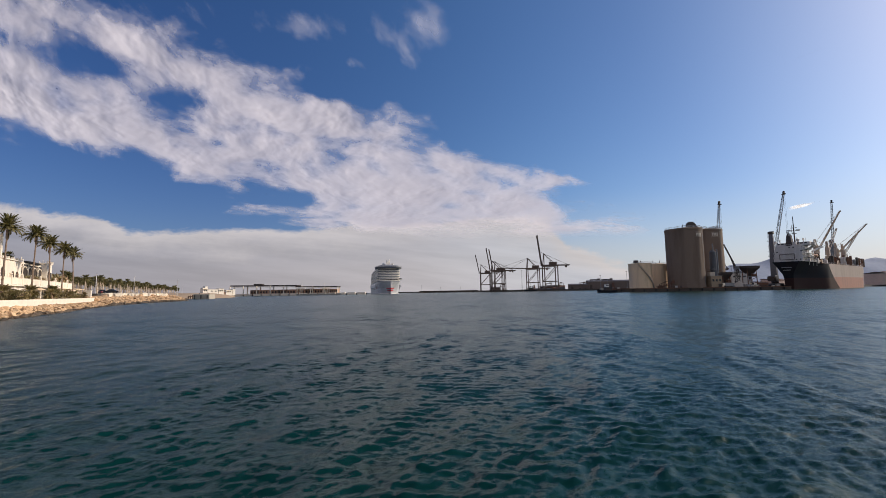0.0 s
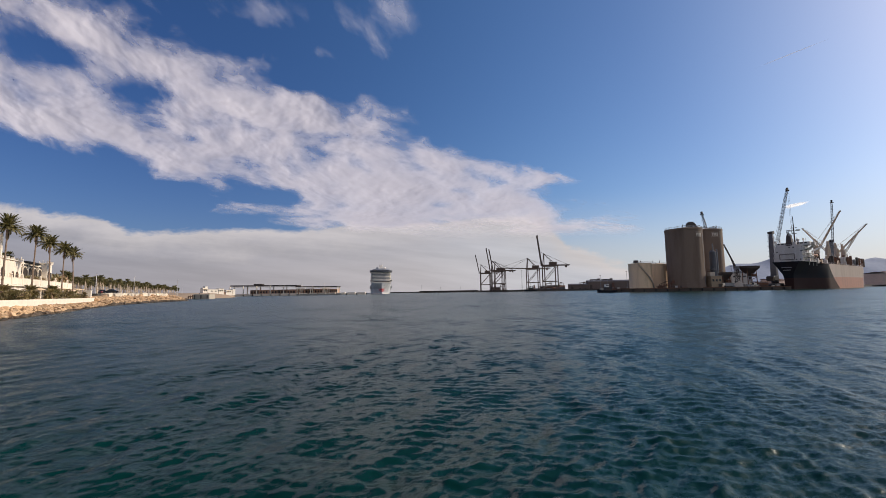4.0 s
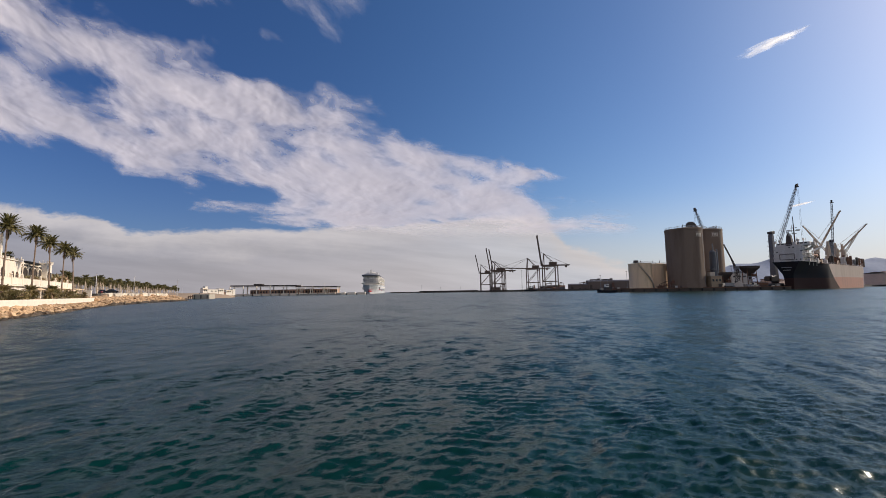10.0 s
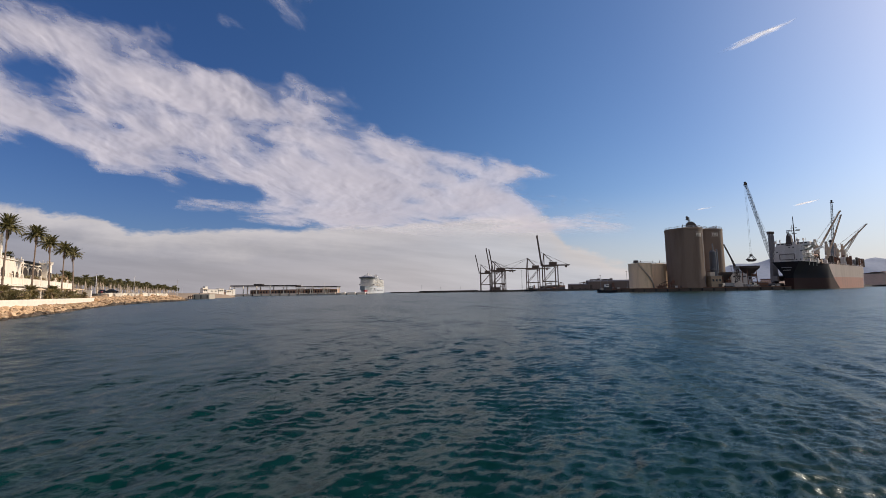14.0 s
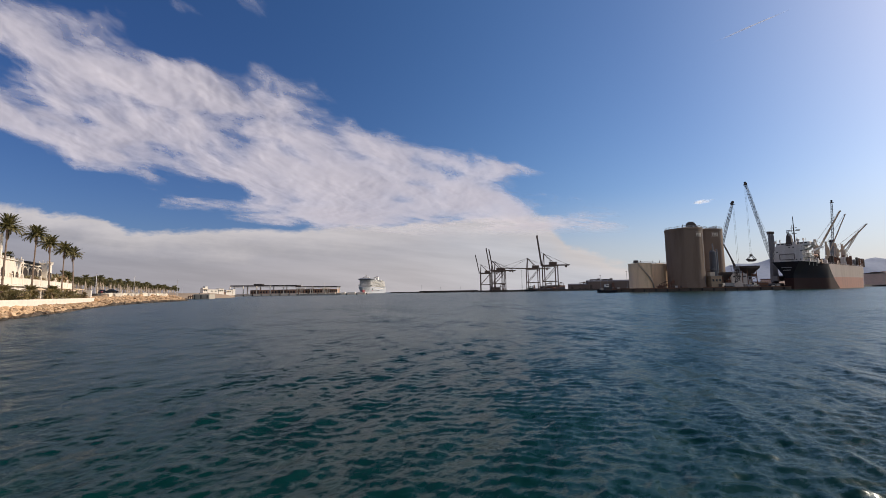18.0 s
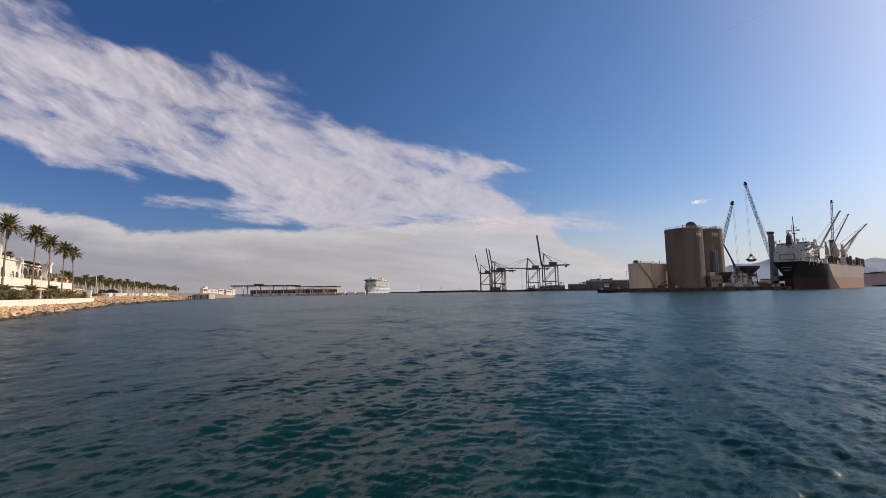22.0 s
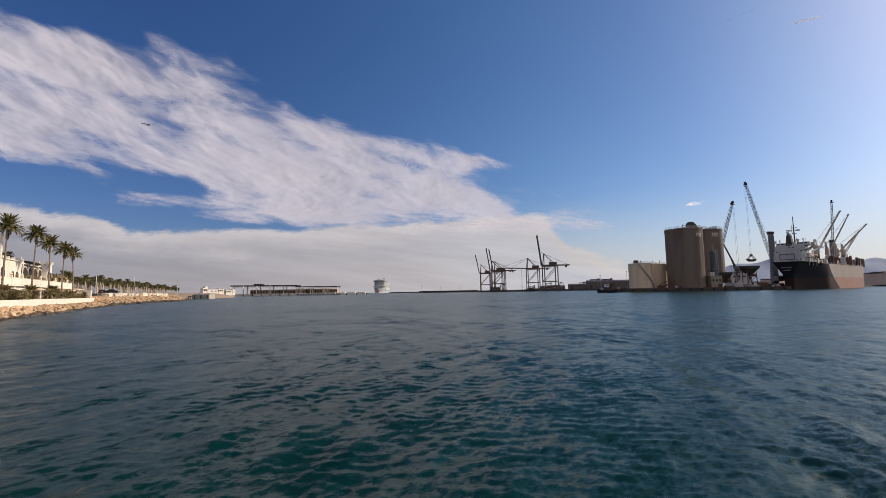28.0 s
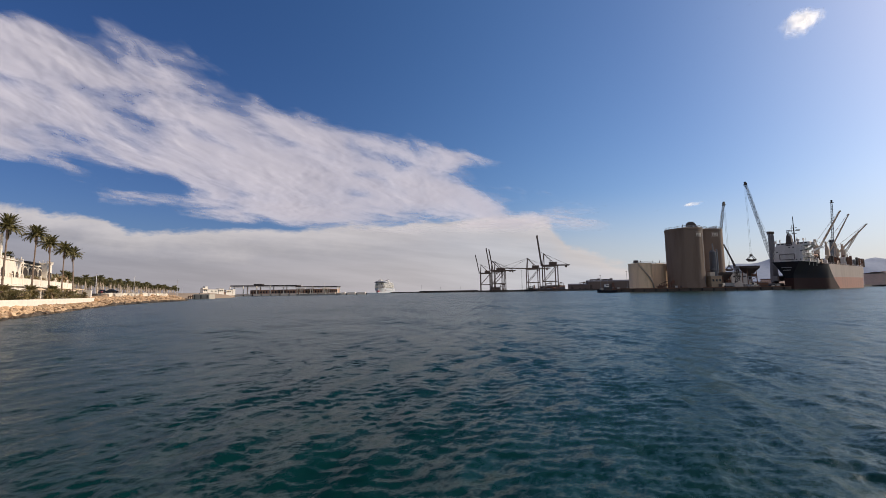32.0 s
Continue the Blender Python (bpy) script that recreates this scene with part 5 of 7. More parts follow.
def cargo_shed(x, y, sx, sy, h, turn, label, bays=8, material=None, z=2.9):
    s = thing("cargo_shed", label, "warehouse", pose(x, y, z, 0, 0, turn), "cargo sheds")
    mt = material or SHED
    part("wall", box(BM(), 0, 0, h / 2, sx, sy, h), mt, s)
    bm = BM()
    loft(bm, [[(px, -sy / 2 - 0.8, h), (px, 0, h + sy * 0.1), (px, sy / 2 + 0.8, h), (px, 0, h - 0.3)] for px in (-sx / 2 - 0.6, sx / 2 + 0.6)])
    part("roof", bm, STEEL_DK, s)
    for i in range(bays):
        part("door", box(BM(), -sx / 2 + sx * (i + 0.5) / bays, -sy / 2 - 0.05, h * 0.3, sx / bays * 0.5, 0.25, h * 0.56), mt if i % 4 else DARK_CONC, s)
    return s


cargo_shed(312, 809.8, 80, 30, 13.0, -8, "long dark grey quayside cargo shed", 9)
cargo_shed(255.5, 817.7, 33, 26, 7.5, -8, "low dark lean-to end of the quayside sheds", 4)
cargo_shed(118, 985, 22, 20, 6, 0, "dark quayside shed behind the cranes", 3)
cargo_shed(232, 905, 26, 20, 7, 0, "low dark quayside shed", 3)
cargo_shed(604, 592, 84, 24, 15, 38, "long faded brown warehouse behind the ship", 9, TOWN, 2.0)
cargo_shed(390, 770, 60, 30, 12, -8, "long dark grey quayside cargo shed", 6)


def shed_plant(x, y, z, L):
    s = thing("roof_conveyor", "dark conveyor housing on the shed roof", "conveyor", pose(x, y, z), "roof conveyors")
    part("housing", box(BM(), 0, 0, 2.2, L, 3, 1.6, bevel=0.1), STEEL_DK, s)
    part("head", box(BM(), L / 2, 0, 2.8, 4, 4, 3.0, bevel=0.2), STEEL_DK, s)
    for dx in (-L / 2 + 1, L / 4):
        part("support", beam(BM(), (dx, 0, -2.5), (dx, 0, 1.5), 0.6), STEEL_DK, s)


shed_plant(284, 808, 17.7, 16)
shed_plant(306, 806, 17.7, 18)


def container_stack():
    rng = random.Random(3)
    cols = [RUST, STEEL_BLUE, STEEL_DK, TERRACOTTA, STEEL_GREY]
    meshes = []
    for m in cols:
        bm = BM()
        box(bm, 0, 0, 1.3, 12.2, 2.44, 2.59)
        for i in range(13):
            for s in (-1, 1):
                box(bm, -5.6 + i * 0.93, s * 1.24, 1.3, 0.35, 0.06, 2.2)
        meshes.append(mesh_of("container", bm, m))
    for i in range(9):
        for j in range(rng.randint(1, 3)):
            ob = new("shipping_container", meshes[rng.randint(0, 4)])
            ob.matrix_basis = pose(188 + i * 13 + (14 if i > 4 else 0), 868 + (i % 3) * 4, 3.0 + 2.6 * j)
            tagged(ob, "stacked ribbed steel shipping container", "container", "stacked containers")


container_stack()


# a long low mole running out to the sea
def breakwater():
    bm = BM()
    beam(bm, (-50, 905, 0.9), (70, 868, 0.9), 12, 4.4)
    beam(bm, (-50, 907, 3.5), (70, 872, 3.5), 1.5, 1.0)
    outer = BM()
    beam(outer, (-150, 1225, 0.9), (-30, 1190, 0.9), 9, 3.6)
    solid("outer_breakwater", outer, DARK_CONC, "low dark breakwater on the far side of the harbour mouth", "breakwater", "structure")
    solid("breakwater", bm, DARK_CONC, "long low dark concrete breakwater", "breakwater", "structure")
    for i in range(3):
        lm = thing("harbour_light", "small dark harbour light mast on the breakwater", "light mast", pose(-46 + i * 40, 902 - i * 12, 3.0), "harbour lights")
        part("mast", rod(BM(), (0, 0, 0), (0, 0, 7 + (i == 0) * 4), 0.3, 0.18, 6), STEEL_GREY, lm)
        part("lantern", rod(BM(), (0, 0, 7 + (i == 0) * 4), (0, 0, 8.2 + (i == 0) * 4), 0.5, 0.3, 8), STEEL_DK, lm)


breakwater()


def quay_light_masts():
    for x, y, h in ((139, 760, 34.0), (278, 760, 23.8), (324, 758, 30.0)):
        lm = thing("light_mast", "tall slim grey floodlight mast on the container quay", "light mast", pose(x, y, 3.0), "quay light masts")
        part("mast", rod(BM(), (0, 0, 0), (0, 0, h), 0.42, 0.2, 8), STEEL_GREY, lm)
        part("floodlight_ring", rod(BM(), (0, 0, h - 0.9), (0, 0, h), 1.3, 1.0, 10), STEEL_DK, lm)
        part("foot", box(BM(), 0, 0, 0.5, 2.0, 2.0, 1.0, bevel=0.1), CONCRETE, lm)


quay_light_masts()


# ---------------------------------------------------------------- cement quay
def railing(bm, pts, h, r=0.05, mid=True):
    for a, b in zip(pts, pts[1:]):
        a, b = Vector(a), Vector(b)
        rod(bm, a, a + Vector((0, 0, h)), r, n=5)
        rod(bm, a + Vector((0, 0, h)), b + Vector((0, 0, h)), r, n=5)
        if mid:
            rod(bm, a + Vector((0, 0, h * 0.5)), b + Vector((0, 0, h * 0.5)), r * 0.8, n=5)


def cement_silo(x, y, h, r, label, sign_turn):
    s = thing("cement_silo", label, "silo", pose(x, y, 2.0), "cement silos")
    bm = BM()
    secs = []
    for z, k in ((0, 1.012), (3.0, 1.012), (3.01, 1.0), (h * 0.3, 0.998), (h * 0.6, 1.002), (h - 1.6, 1.0), (h - 1.5, 1.012), (h - 0.2, 1.012), (h, 1.0)):
        secs.append([(r * k * math.cos(a), r * k * math.sin(a), z) for a in (i * math.pi / 36 for i in range(72))])
    part("shell", loft(bm, secs), SILO, s, smooth=False)
    bm = BM()
    loft(bm, [[(rr * math.cos(a), rr * math.sin(a), z) for a in (i * math.pi / 24 for i in range(48))] for rr, z in ((r * 0.99, h), (r * 0.3, h + 1.2), (r * 0.05, h + 1.25))])
    part("roof", bm, CONCRETE, s)
    bm = BM()
    ring = [(r * 0.97 * math.cos(a), r * 0.97 * math.sin(a), h) for a in (i * math.pi / 16 for i in range(33))]
    railing(bm, ring, 1.2, 0.07)
    part("railing", bm, STEEL_GREY, s)
    for i in range(5):
        a = radians(-70 + i * 31)
        q = BM()
        rod(q, (r * 0.7 * math.cos(a), r * 0.7 * math.sin(a), h), (r * 0.7 * math.cos(a), r * 0.7 * math.sin(a), h + 2.0 + (i % 2)), 0.22, n=8)
        part("vent_pipe", q, STEEL_GREY, s)
    for i in range(4):
        a = radians(-120 + i * 47)
        q = BM()
        p0, p1 = Vector((r * 0.9 * math.cos(a), r * 0.9 * math.sin(a), h + 0.2)), Vector((r * 0.35 * math.cos(a + 0.5), r * 0.35 * math.sin(a + 0.5), h + 2.2))
        rod(q, p0, p0 + Vector((0, 0, 1.9)), 0.16, n=6)
        rod(q, p0 + Vector((0, 0, 1.9)), p1, 0.16, n=6)
        rod(q, p1, p1 - Vector((0, 0, 1.4)), 0.16, n=6)
        part("roof_pipe", q, STEEL_DK, s)
    # faded name panel near the rim: plain blocks
    for i in range(4):
        a = radians(sign_turn + i * 5.6)
        q = BM()
        box(q, 0, 0, 0, 0.9, 0.1, 2.0)
        part("sign_block", q, SIGN, s, "faded pale sign block", m=pose((r + 0.12) * math.cos(a), (r + 0.12) * math.sin(a), h - 4.6, 0, 0, math.degrees(a) + 90))
    fr = BM()
    for zz in (h - 6.1, h - 3.1):
        for i in range(8):
            a0, a1 = radians(sign_turn - 4 + i * 3.1), radians(sign_turn - 4 + (i + 1) * 3.1)
            rr = r + 0.12
            beam(fr, (rr * math.cos(a0), rr * math.sin(a0), zz), (rr * math.cos(a1), rr * math.sin(a1), zz), 0.14)
    part("sign_border", fr, SIGN, s)
    ld = BM()
    a = radians(sign_turn + 28)
    for da in (-0.025, 0.025):
        rr = r + 0.3
        rod(ld, (rr * math.cos(a + da), rr * math.sin(a + da), 0), (rr * math.cos(a + da), rr * math.sin(a + da), h + 1), 0.06, n=5)
    part("ladder", ld, STEEL_GREY, s)
    return s


cement_silo(165.3, 292, 40.1, 11.45, "tall brown concrete cement silo on the quay", -78)
cement_silo(202.9, 330, 44.3, 12.15, "tall brown concrete cement silo behind its twin", -95)


def silo_gear():
    e = thing("elevator_house", "dark steel elevator house on top of the silos", "machine house", pose(169.8, 290.5, 43.2))
    part("frame", lattice(BM(), (-2.4, 0, 0), (2.6, 0, 1.9), 1.0, 1.0, 4, 0.14), STEEL_DK, e)
    part("housing", box(BM(), 0, 0, 2.1, 4.6, 3.2, 2.0, bevel=0.1), STEEL_DK, e)
    part("hood", box(BM(), 0.2, 0, 3.5, 3.2, 2.4, 0.9, bevel=0.2), STEEL_DK, e)
    for x in (-2.0, 2.0):
        for y in (-1.4, 1.4):
            part("support", beam(BM(), (x, y, -1.1), (x, y, 1.2), 0.25), STEEL_DK, e)
    part("chute", rod(BM(), (2.6, 0, 3.2), (6.4, 2.5, 0.2), 0.4, n=8), STEEL_DK, e)
    b = thing("silo_bridge", "grey steel conveyor bridge between the silos", "conveyor", pose(0, 0, 0))
    part("truss", lattice(BM(), (172.7, 297, 44.3), (198.2, 325, 47.4), 1.8, 1.8, 8, 0.14), STEEL_GREY, b)
    part("duct", rod(BM(), (172.7, 297, 44.3), (198.2, 325, 47.4), 0.6, n=8), STEEL_GREY, b)
    for q in ((173.0, 297.5, 42.9), (197.4, 324.2, 46.9)):
        part("trestle", beam(BM(), q, (q[0], q[1], q[2] + 1.6), 0.6), STEEL_GREY, b)


silo_gear()


def filter_tower():
    f = thing("filter_tower", "dark steel dust filter tower beside the silo", "tower", pose(183.4, 290.5, 2.0))
    part("cylinder", rod(BM(), (0, 0, 8.5), (0, 0, 24), 2.1, n=24), FILTER_GREY, f)
    part("cone", rod(BM(), (0, 0, 5.2), (0, 0, 8.5), 0.6, 2.1, 24), FILTER_GREY, f)
    part("cap", rod(BM(), (0, 0, 24), (0, 0, 25.4), 2.1, 1.0, 24), FILTER_GREY, f)
    part("stack", rod(BM(), (0.4, 0, 25.2), (0.4, 0, 30), 0.45, n=10), STEEL_GREY, f)
    part("pale_pipe", rod(BM(), (2.6, -0.6, 10), (2.6, -0.6, 26), 0.5, n=10), STEEL_GREY, f)
    for x in (-1.6, 1.6):
        for y in (-1.6, 1.6):
            part("leg", beam(BM(), (x, y, 0), (x, y, 10), 0.35), STEEL_GREY, f)
    p = BM()
    box(p, 0, 0, 12.0, 6, 5.4, 0.25)
    railing(p, [(-3, -2.7, 12), (0, -2.7, 12), (3, -2.7, 12), (3, 2.7, 12)], 1.1)
    part("platform", p, STEEL_GREY, f)
    w = thing("weigh_house", "grey concrete loading house at the foot of the silo", "building", pose(179.2, 284.5, 2.0))
    part("wall", box(BM(), 0, 0, 3.8, 7.0, 6, 7.6), SAND, w)
    part("roof", box(BM(), 0, 0, 7.75, 7.5, 6.5, 0.3), CONCRETE, w)
    part("upper_room", box(BM(), -1.2, 0.5, 9.1, 3.2, 3, 2.4), GRAIN, w)
    for i in range(3):
        part("window", box(BM(), -2.2 + i * 2.2, -3.02, 4.9, 1.2, 0.12, 1.5), GLASS, w)
    part("door", box(BM(), 2.0, -3.03, 1.3, 2.2, 0.12, 2.6), STEEL_DK, w)


filter_tower()


def product_tank(x, y, r, h, label, stair_from):
    t = thing("product_tank", label, "tank", pose(x, y, 2.0), "product tanks")
    bm = BM()
    secs = []
    for i in range(8):
        z0, z1 = h * i / 8, h * (i + 1) / 8 - 0.06
        for z, k in ((z0, 1.0), (z1, 1.0), (z1 + 0.001, 0.994), (z1 + 0.059, 0.994)):
            secs.append([(r * k * math.cos(a), r * k * math.sin(a), z) for a in (j * math.pi / 28 for j in range(56))])
    part("shell", loft(bm, secs), CREAM, t)
    bm = BM()
    loft(bm, [[(rr * math.cos(a), rr * math.sin(a), z) for a in (j * math.pi / 20 for j in range(40))] for rr, z in ((r * 1.02, h), (r * 1.02, h + 0.25), (r * 0.3, h + 0.9), (0.1, h + 0.95))])
    part("roof", bm, CREAM, t)
    bm = BM()
    railing(bm, [(r * math.cos(a), r * math.sin(a), h + 0.25) for a in (radians(200 + 20 * i) for i in range(8))], 1.0, 0.045)
    part("railing", bm, STEEL_GREY, t)
    st = BM()
    pts = [Vector(((r + 0.5) * math.cos(radians(stair_from + 7 * i)), (r + 0.5) * math.sin(radians(stair_from + 7 * i)), h - h * i / 14)) for i in range(15)]
    for a, b in zip(pts, pts[1:]):
        beam(st, a, b, 0.9, 0.25)
        rod(st, a + Vector((0, 0, 1.0)), b + Vector((0, 0, 1.0)), 0.05, n=5)
    part("stair", st, CONCRETE, t, "rust-stained spiral stair")
    return t


product_tank(134.4, 292.5, 7.35, 16.9, "cream steel storage tank with a spiral stair", 235)
product_tank(153.6, 308, 7.3, 17.2, "cream steel storage tank beside the silo", 300)


def tank_gear():
    g = thing("tank_vent", "dark vent unit on the tank roof", "vent", pose(131.4, 291.5, 19.5))
    part("unit", box(BM(), 0, 0, 1.1, 2.6, 2, 1.6, bevel=0.1), STEEL_DK, g)
    part("stand", box(BM(), 0, 0, 0.15, 1.6, 1.4, 0.5), STEEL_DK, g)
    part("hood", rod(BM(), (2.6, 0, -0.2), (3.2, 0, 1.6), 0.25, 0.4, 8), STEEL_DK, g)
    for i, x in enumerate((150.6, 155.4)):
        v = thing("roof_vent", "small pale vent on the tank roof", "vent", pose(x, 307, 19.75), "tank vents")
        part("pipe", rod(BM(), (0, 0, 0), (0, 0, 1.8), 0.25, n=8), STEEL_GREY, v)
        part("cowl", rod(BM(), (0, 0, 1.8), (0, 0, 2.3), 0.5, 0.2, 8), STEEL_GREY, v)
    # rusty pipework at the foot of the tanks
    p = thing("pipework", "rusty pipework and valves by the tanks", "pipes", pose(147, 284.6, 2.0))
    for i in range(6):
        q = BM()
        z = 0.6 + 0.7 * (i % 3)
        rod(q, (-4 + i * 1.6, 0, 0), (-4 + i * 1.6, 0, z + 2.4), 0.16, n=8)
        rod(q, (-4 + i * 1.6, 0, z + 2.4), (-1 + i * 1.6, 1.0, z + 2.6), 0.16, n=8)
        part("pipe", q, RUST, p)
    part("rack", lattice(BM(), (-5.5, 0.6, 1.0), (6, 0.6, 3.6), 1.0, 1.0, 7, 0.09), RUST, p)
    part("handwheel", rod(BM(), (5.2, -0.4, 4.4), (5.2, -0.2, 4.4), 1.1, n=16), RUST, p)


tank_gear()


def quay_edge():
    """Fenders, bollards, kerb beam and stores along the quay front."""
    k = BM()
    beam(k, (104, 284.1, 2.2), (226, 279.7, 2.2), 0.8, 0.5)
    solid("quay_kerb", k, RUST, "worn rust-stained kerb along the quay", "kerb", "structure")
    for i in range(16):
        f = (i + 0.5) / 16
        x, y = 106 + 119 * f, 283.6 - 4.4 * f
        t = thing("tyre_fender", "black rubber fender on the quay face", "fender", pose(x, y, 0), "quay fenders")
        part("rubber", rod(BM(), (0, -0.1, 0.1), (0, -0.1, 1.9), 0.45, n=10), RUBBER, t)
        part("chain", beam(BM(), (0, 0.2, 1.8), (0, 0.45, 2.3), 0.12), STEEL_DK, t)
    for i in range(8):
        f = (i + 0.5) / 8
        b = thing("bollard", "iron mooring bollard on the quay", "bollard", pose(106 + 119 * f, 285.8 - 4.4 * f, 2.0), "mooring bollards")
        q = BM()
        rod(q, (0, 0, 0), (0, 0, 0.55), 0.25, 0.2, 10)
        part("post", q, STEEL_DK, b)
        part("cap", rod(BM(), (0, 0, 0.55), (0, 0, 0.75), 0.42, 0.3, 10), STEEL_DK, b)


quay_edge()


def tug(m, label):
    t = thing("work_boat", label, "boat", m)
    secs = []
    for x, w, zk in ((-6.5, 0.3, 2.2), (-5.6, 1.2, 2.0), (-3.5, 1.9, 1.7), (0, 2.1, 1.5), (4, 2.1, 1.5), (6.0, 1.8, 1.6)):
        secs.append([(x, -w * 0.7, -0.5), (x, w * 0.7, -0.5), (x, w, 0.7), (x, w, zk), (x, -w, zk), (x, -w, 0.7)])
    part("hull", loft(BM(), secs), HULL_NAVY_SHADE, t)
    part("deckhouse", box(BM(), 0.6, 0, 2.5, 4.2, 2.6, 2.2, bevel=0.1), STEEL_DK, t, "dark steel deckhouse")
    part("towing_arch", lattice(BM(), (4.2, 0, 1.5), (4.2, 0, 6.4), 1.6, 0.8, 4, 0.12), RUST, t)
    part("stores", box(BM(), -3.6, 0, 2.2, 1.8, 1.8, 1.6, bevel=0.1), CONCRETE, t)
    part("wheelhouse", box(BM(), -0.2, 0, 4.4, 2.2, 2.2, 1.8, bevel=0.1), WHITE_PAINT, t)
    part("window", box(BM(), -0.2, -1.12, 4.7, 1.7, 0.08, 0.7), GLASS, t)
    part("mast", rod(BM(), (0.6, 0, 5.2), (0.6, 0, 8.6), 0.09, n=6), STEEL_GREY, t)
    part("funnel", rod(BM(), (2.2, 0, 3.4), (2.2, 0, 5.2), 0.4, n=10), STEEL_DK, t)
    part("rubbing_band", box(BM(), 0.4, -2.12, 1.25, 11, 0.2, 0.35), RUBBER, t)



tug(pose(106.5, 280.2, 0, 0, 0, 4), "small dark work boat moored at the quay end")
tug(pose(147, 729, 0, 0, 0, 8) @ Matrix.Scale(1.7, 4), "dark supply boat moored below the container cranes")


def straddle_carrier(x, y, turn):
    c = thing("straddle_carrier", "tall dark straddle carrier on the container quay", "straddle carrier", pose(x, y, 3.0, 0, 0, turn), "straddle carriers")
    for sx in (-4.5, 4.5):
        for sy in (-2.2, 2.2):
            part("leg", beam(BM(), (sx, sy, 1.2), (sx, sy, 11), 0.6), STEEL_CRANE, c)
            part("wheel", rod(BM(), (sx, sy - 0.3, 0.65), (sx, sy + 0.3, 0.65), 0.65, n=12), RUBBER, c)
    for sy in (-2.2, 2.2):
        part("top_beam", beam(BM(), (-5, sy, 11), (5, sy, 11), 0.8), STEEL_CRANE, c)
    part("cross_beam", box(BM(), 0, 0, 11.3, 1.2, 5.0, 0.8), STEEL_CRANE, c)
    part("engine_house", box(BM(), 3.4, 0, 12.0, 3.0, 3.0, 1.4, bevel=0.1), STEEL_CRANE, c)
    part("spreader", box(BM(), 0, 0, 7.5, 8.0, 2.2, 0.5), RUST, c)


for x, y, turn in ((122, 890, 0), (196, 800, 5), (214, 780, 90), (250, 775, 10)):
    straddle_carrier(x, y, turn)


def hopper(x, y, z, s, label):
    h = thing("cargo_hopper", label, "hopper", pose(x, y, z), "cargo hoppers")
    bm = BM()
    loft(bm, [[(-4.9 * s, -4 * s, 14.6), (4.9 * s, -4 * s, 14.6), (4.9 * s, 4 * s, 14.6), (-4.9 * s, 4 * s, 14.6)],
              [(-4.7 * s, -3.8 * s, 13.2), (4.7 * s, -3.8 * s, 13.2), (4.7 * s, 3.8 * s, 13.2), (-4.7 * s, 3.8 * s, 13.2)],
              [(-2.0 * s, -1.4 * s, 9.4), (2.0 * s, -1.4 * s, 9.4), (2.0 * s, 1.4 * s, 9.4), (-2.0 * s, 1.4 * s, 9.4)]])
    part("bin", bm, STEEL_DK, h)
    for dx in (-1, 1):
        for dy in (-1, 1):
            part("leg", beam(BM(), (dx * 3.2 * s, dy * 2.6 * s, 0), (dx * 3.0 * s, dy * 2.4 * s, 12.4), 0.45), RUST, h)
    part("platform", box(BM(), 0, 0, 7.2, 7.2 * s, 6 * s, 0.25), STEEL_GREY, h)
    part("control_cabin", box(BM(), 1.8 * s, -1.4, 8.3, 2.4, 2.2, 2.0, bevel=0.05), RUST, h)
    part("spout", rod(BM(), (0, 0, 5.4), (0, 0, 9.4), 0.5, 1.2, 12), STEEL_DK, h)
    for zz in (3.5, 7.0):
        part("brace", beam(BM(), (-3.2 * s, -2.6 * s, zz - 3), (3.2 * s, -2.6 * s, zz), 0.25), RUST, h)
    return h


hopper(211.3, 296, 2.0, 1.0, "dark steel funnel hopper on rusty legs")
hopper(196.5, 300, -2.0, 0.8, "small dark funnel hopper on rusty legs")


def digger():
    d = thing("material_handler", "dark material handler with a raised arm", "crane", pose(205.5, 300, 2.0))
    part("chassis", box(BM(), 0, 0, 1.2, 5, 3.2, 1.2, bevel=0.1), RUBBER, d)
    for x in (-1.8, 1.8):
        for y in (-1.6, 1.6):
            part("wheel", rod(BM(), (x, y - 0.3, 0.7), (x, y + 0.3, 0.7), 0.7, n=14), RUBBER, d)
    part("pedestal", lattice(BM(), (0, 0, 1.6), (0, 0, 13.4), 2.0, 1.6, 6, 0.16), STEEL_DK, d)
    part("house", box(BM(), 0.4, 0, 13.8, 3.6, 3, 2.6, bevel=0.15), STEEL_GREY, d)
    part("boom", beam(BM(), (-0.6, 0, 14.5), (-9.0, -2, 30), 0.6, 0.8), STEEL_DK, d)
    part("ram", rod(BM(), (-1.4, 0, 13.6), (-4.4, -0.8, 21), 0.22, n=8), STEEL_DK, d)


digger()


def grain_piles():
    for n, (x, y, r, h) in enumerate(((200.5, 291, 5.2, 4.6), (217, 300, 4.2, 3.4), (206, 288, 2.6, 1.6), (212, 306, 5.5, 4.2), (224, 305, 4.0, 2.8))):
        bm = BM()
        secs = []
        for i in range(7):
            f = i / 6
            secs.append([((r * (1 - f) + 0.05) * math.cos(a) * (1 + 0.12 * math.sin(3 * a + n)), (r * (1 - f) + 0.05) * math.sin(a), h * f ** 0.9) for a in (j * math.pi / 12 for j in range(24))])
        loft(bm, secs)
        solid("grain_pile", bm, GRAIN, "pale heap of spilled bulk cargo on the quay", "heap", m=pose(x, y, 2.0), smooth=True, group="cargo heaps")


grain_piles()


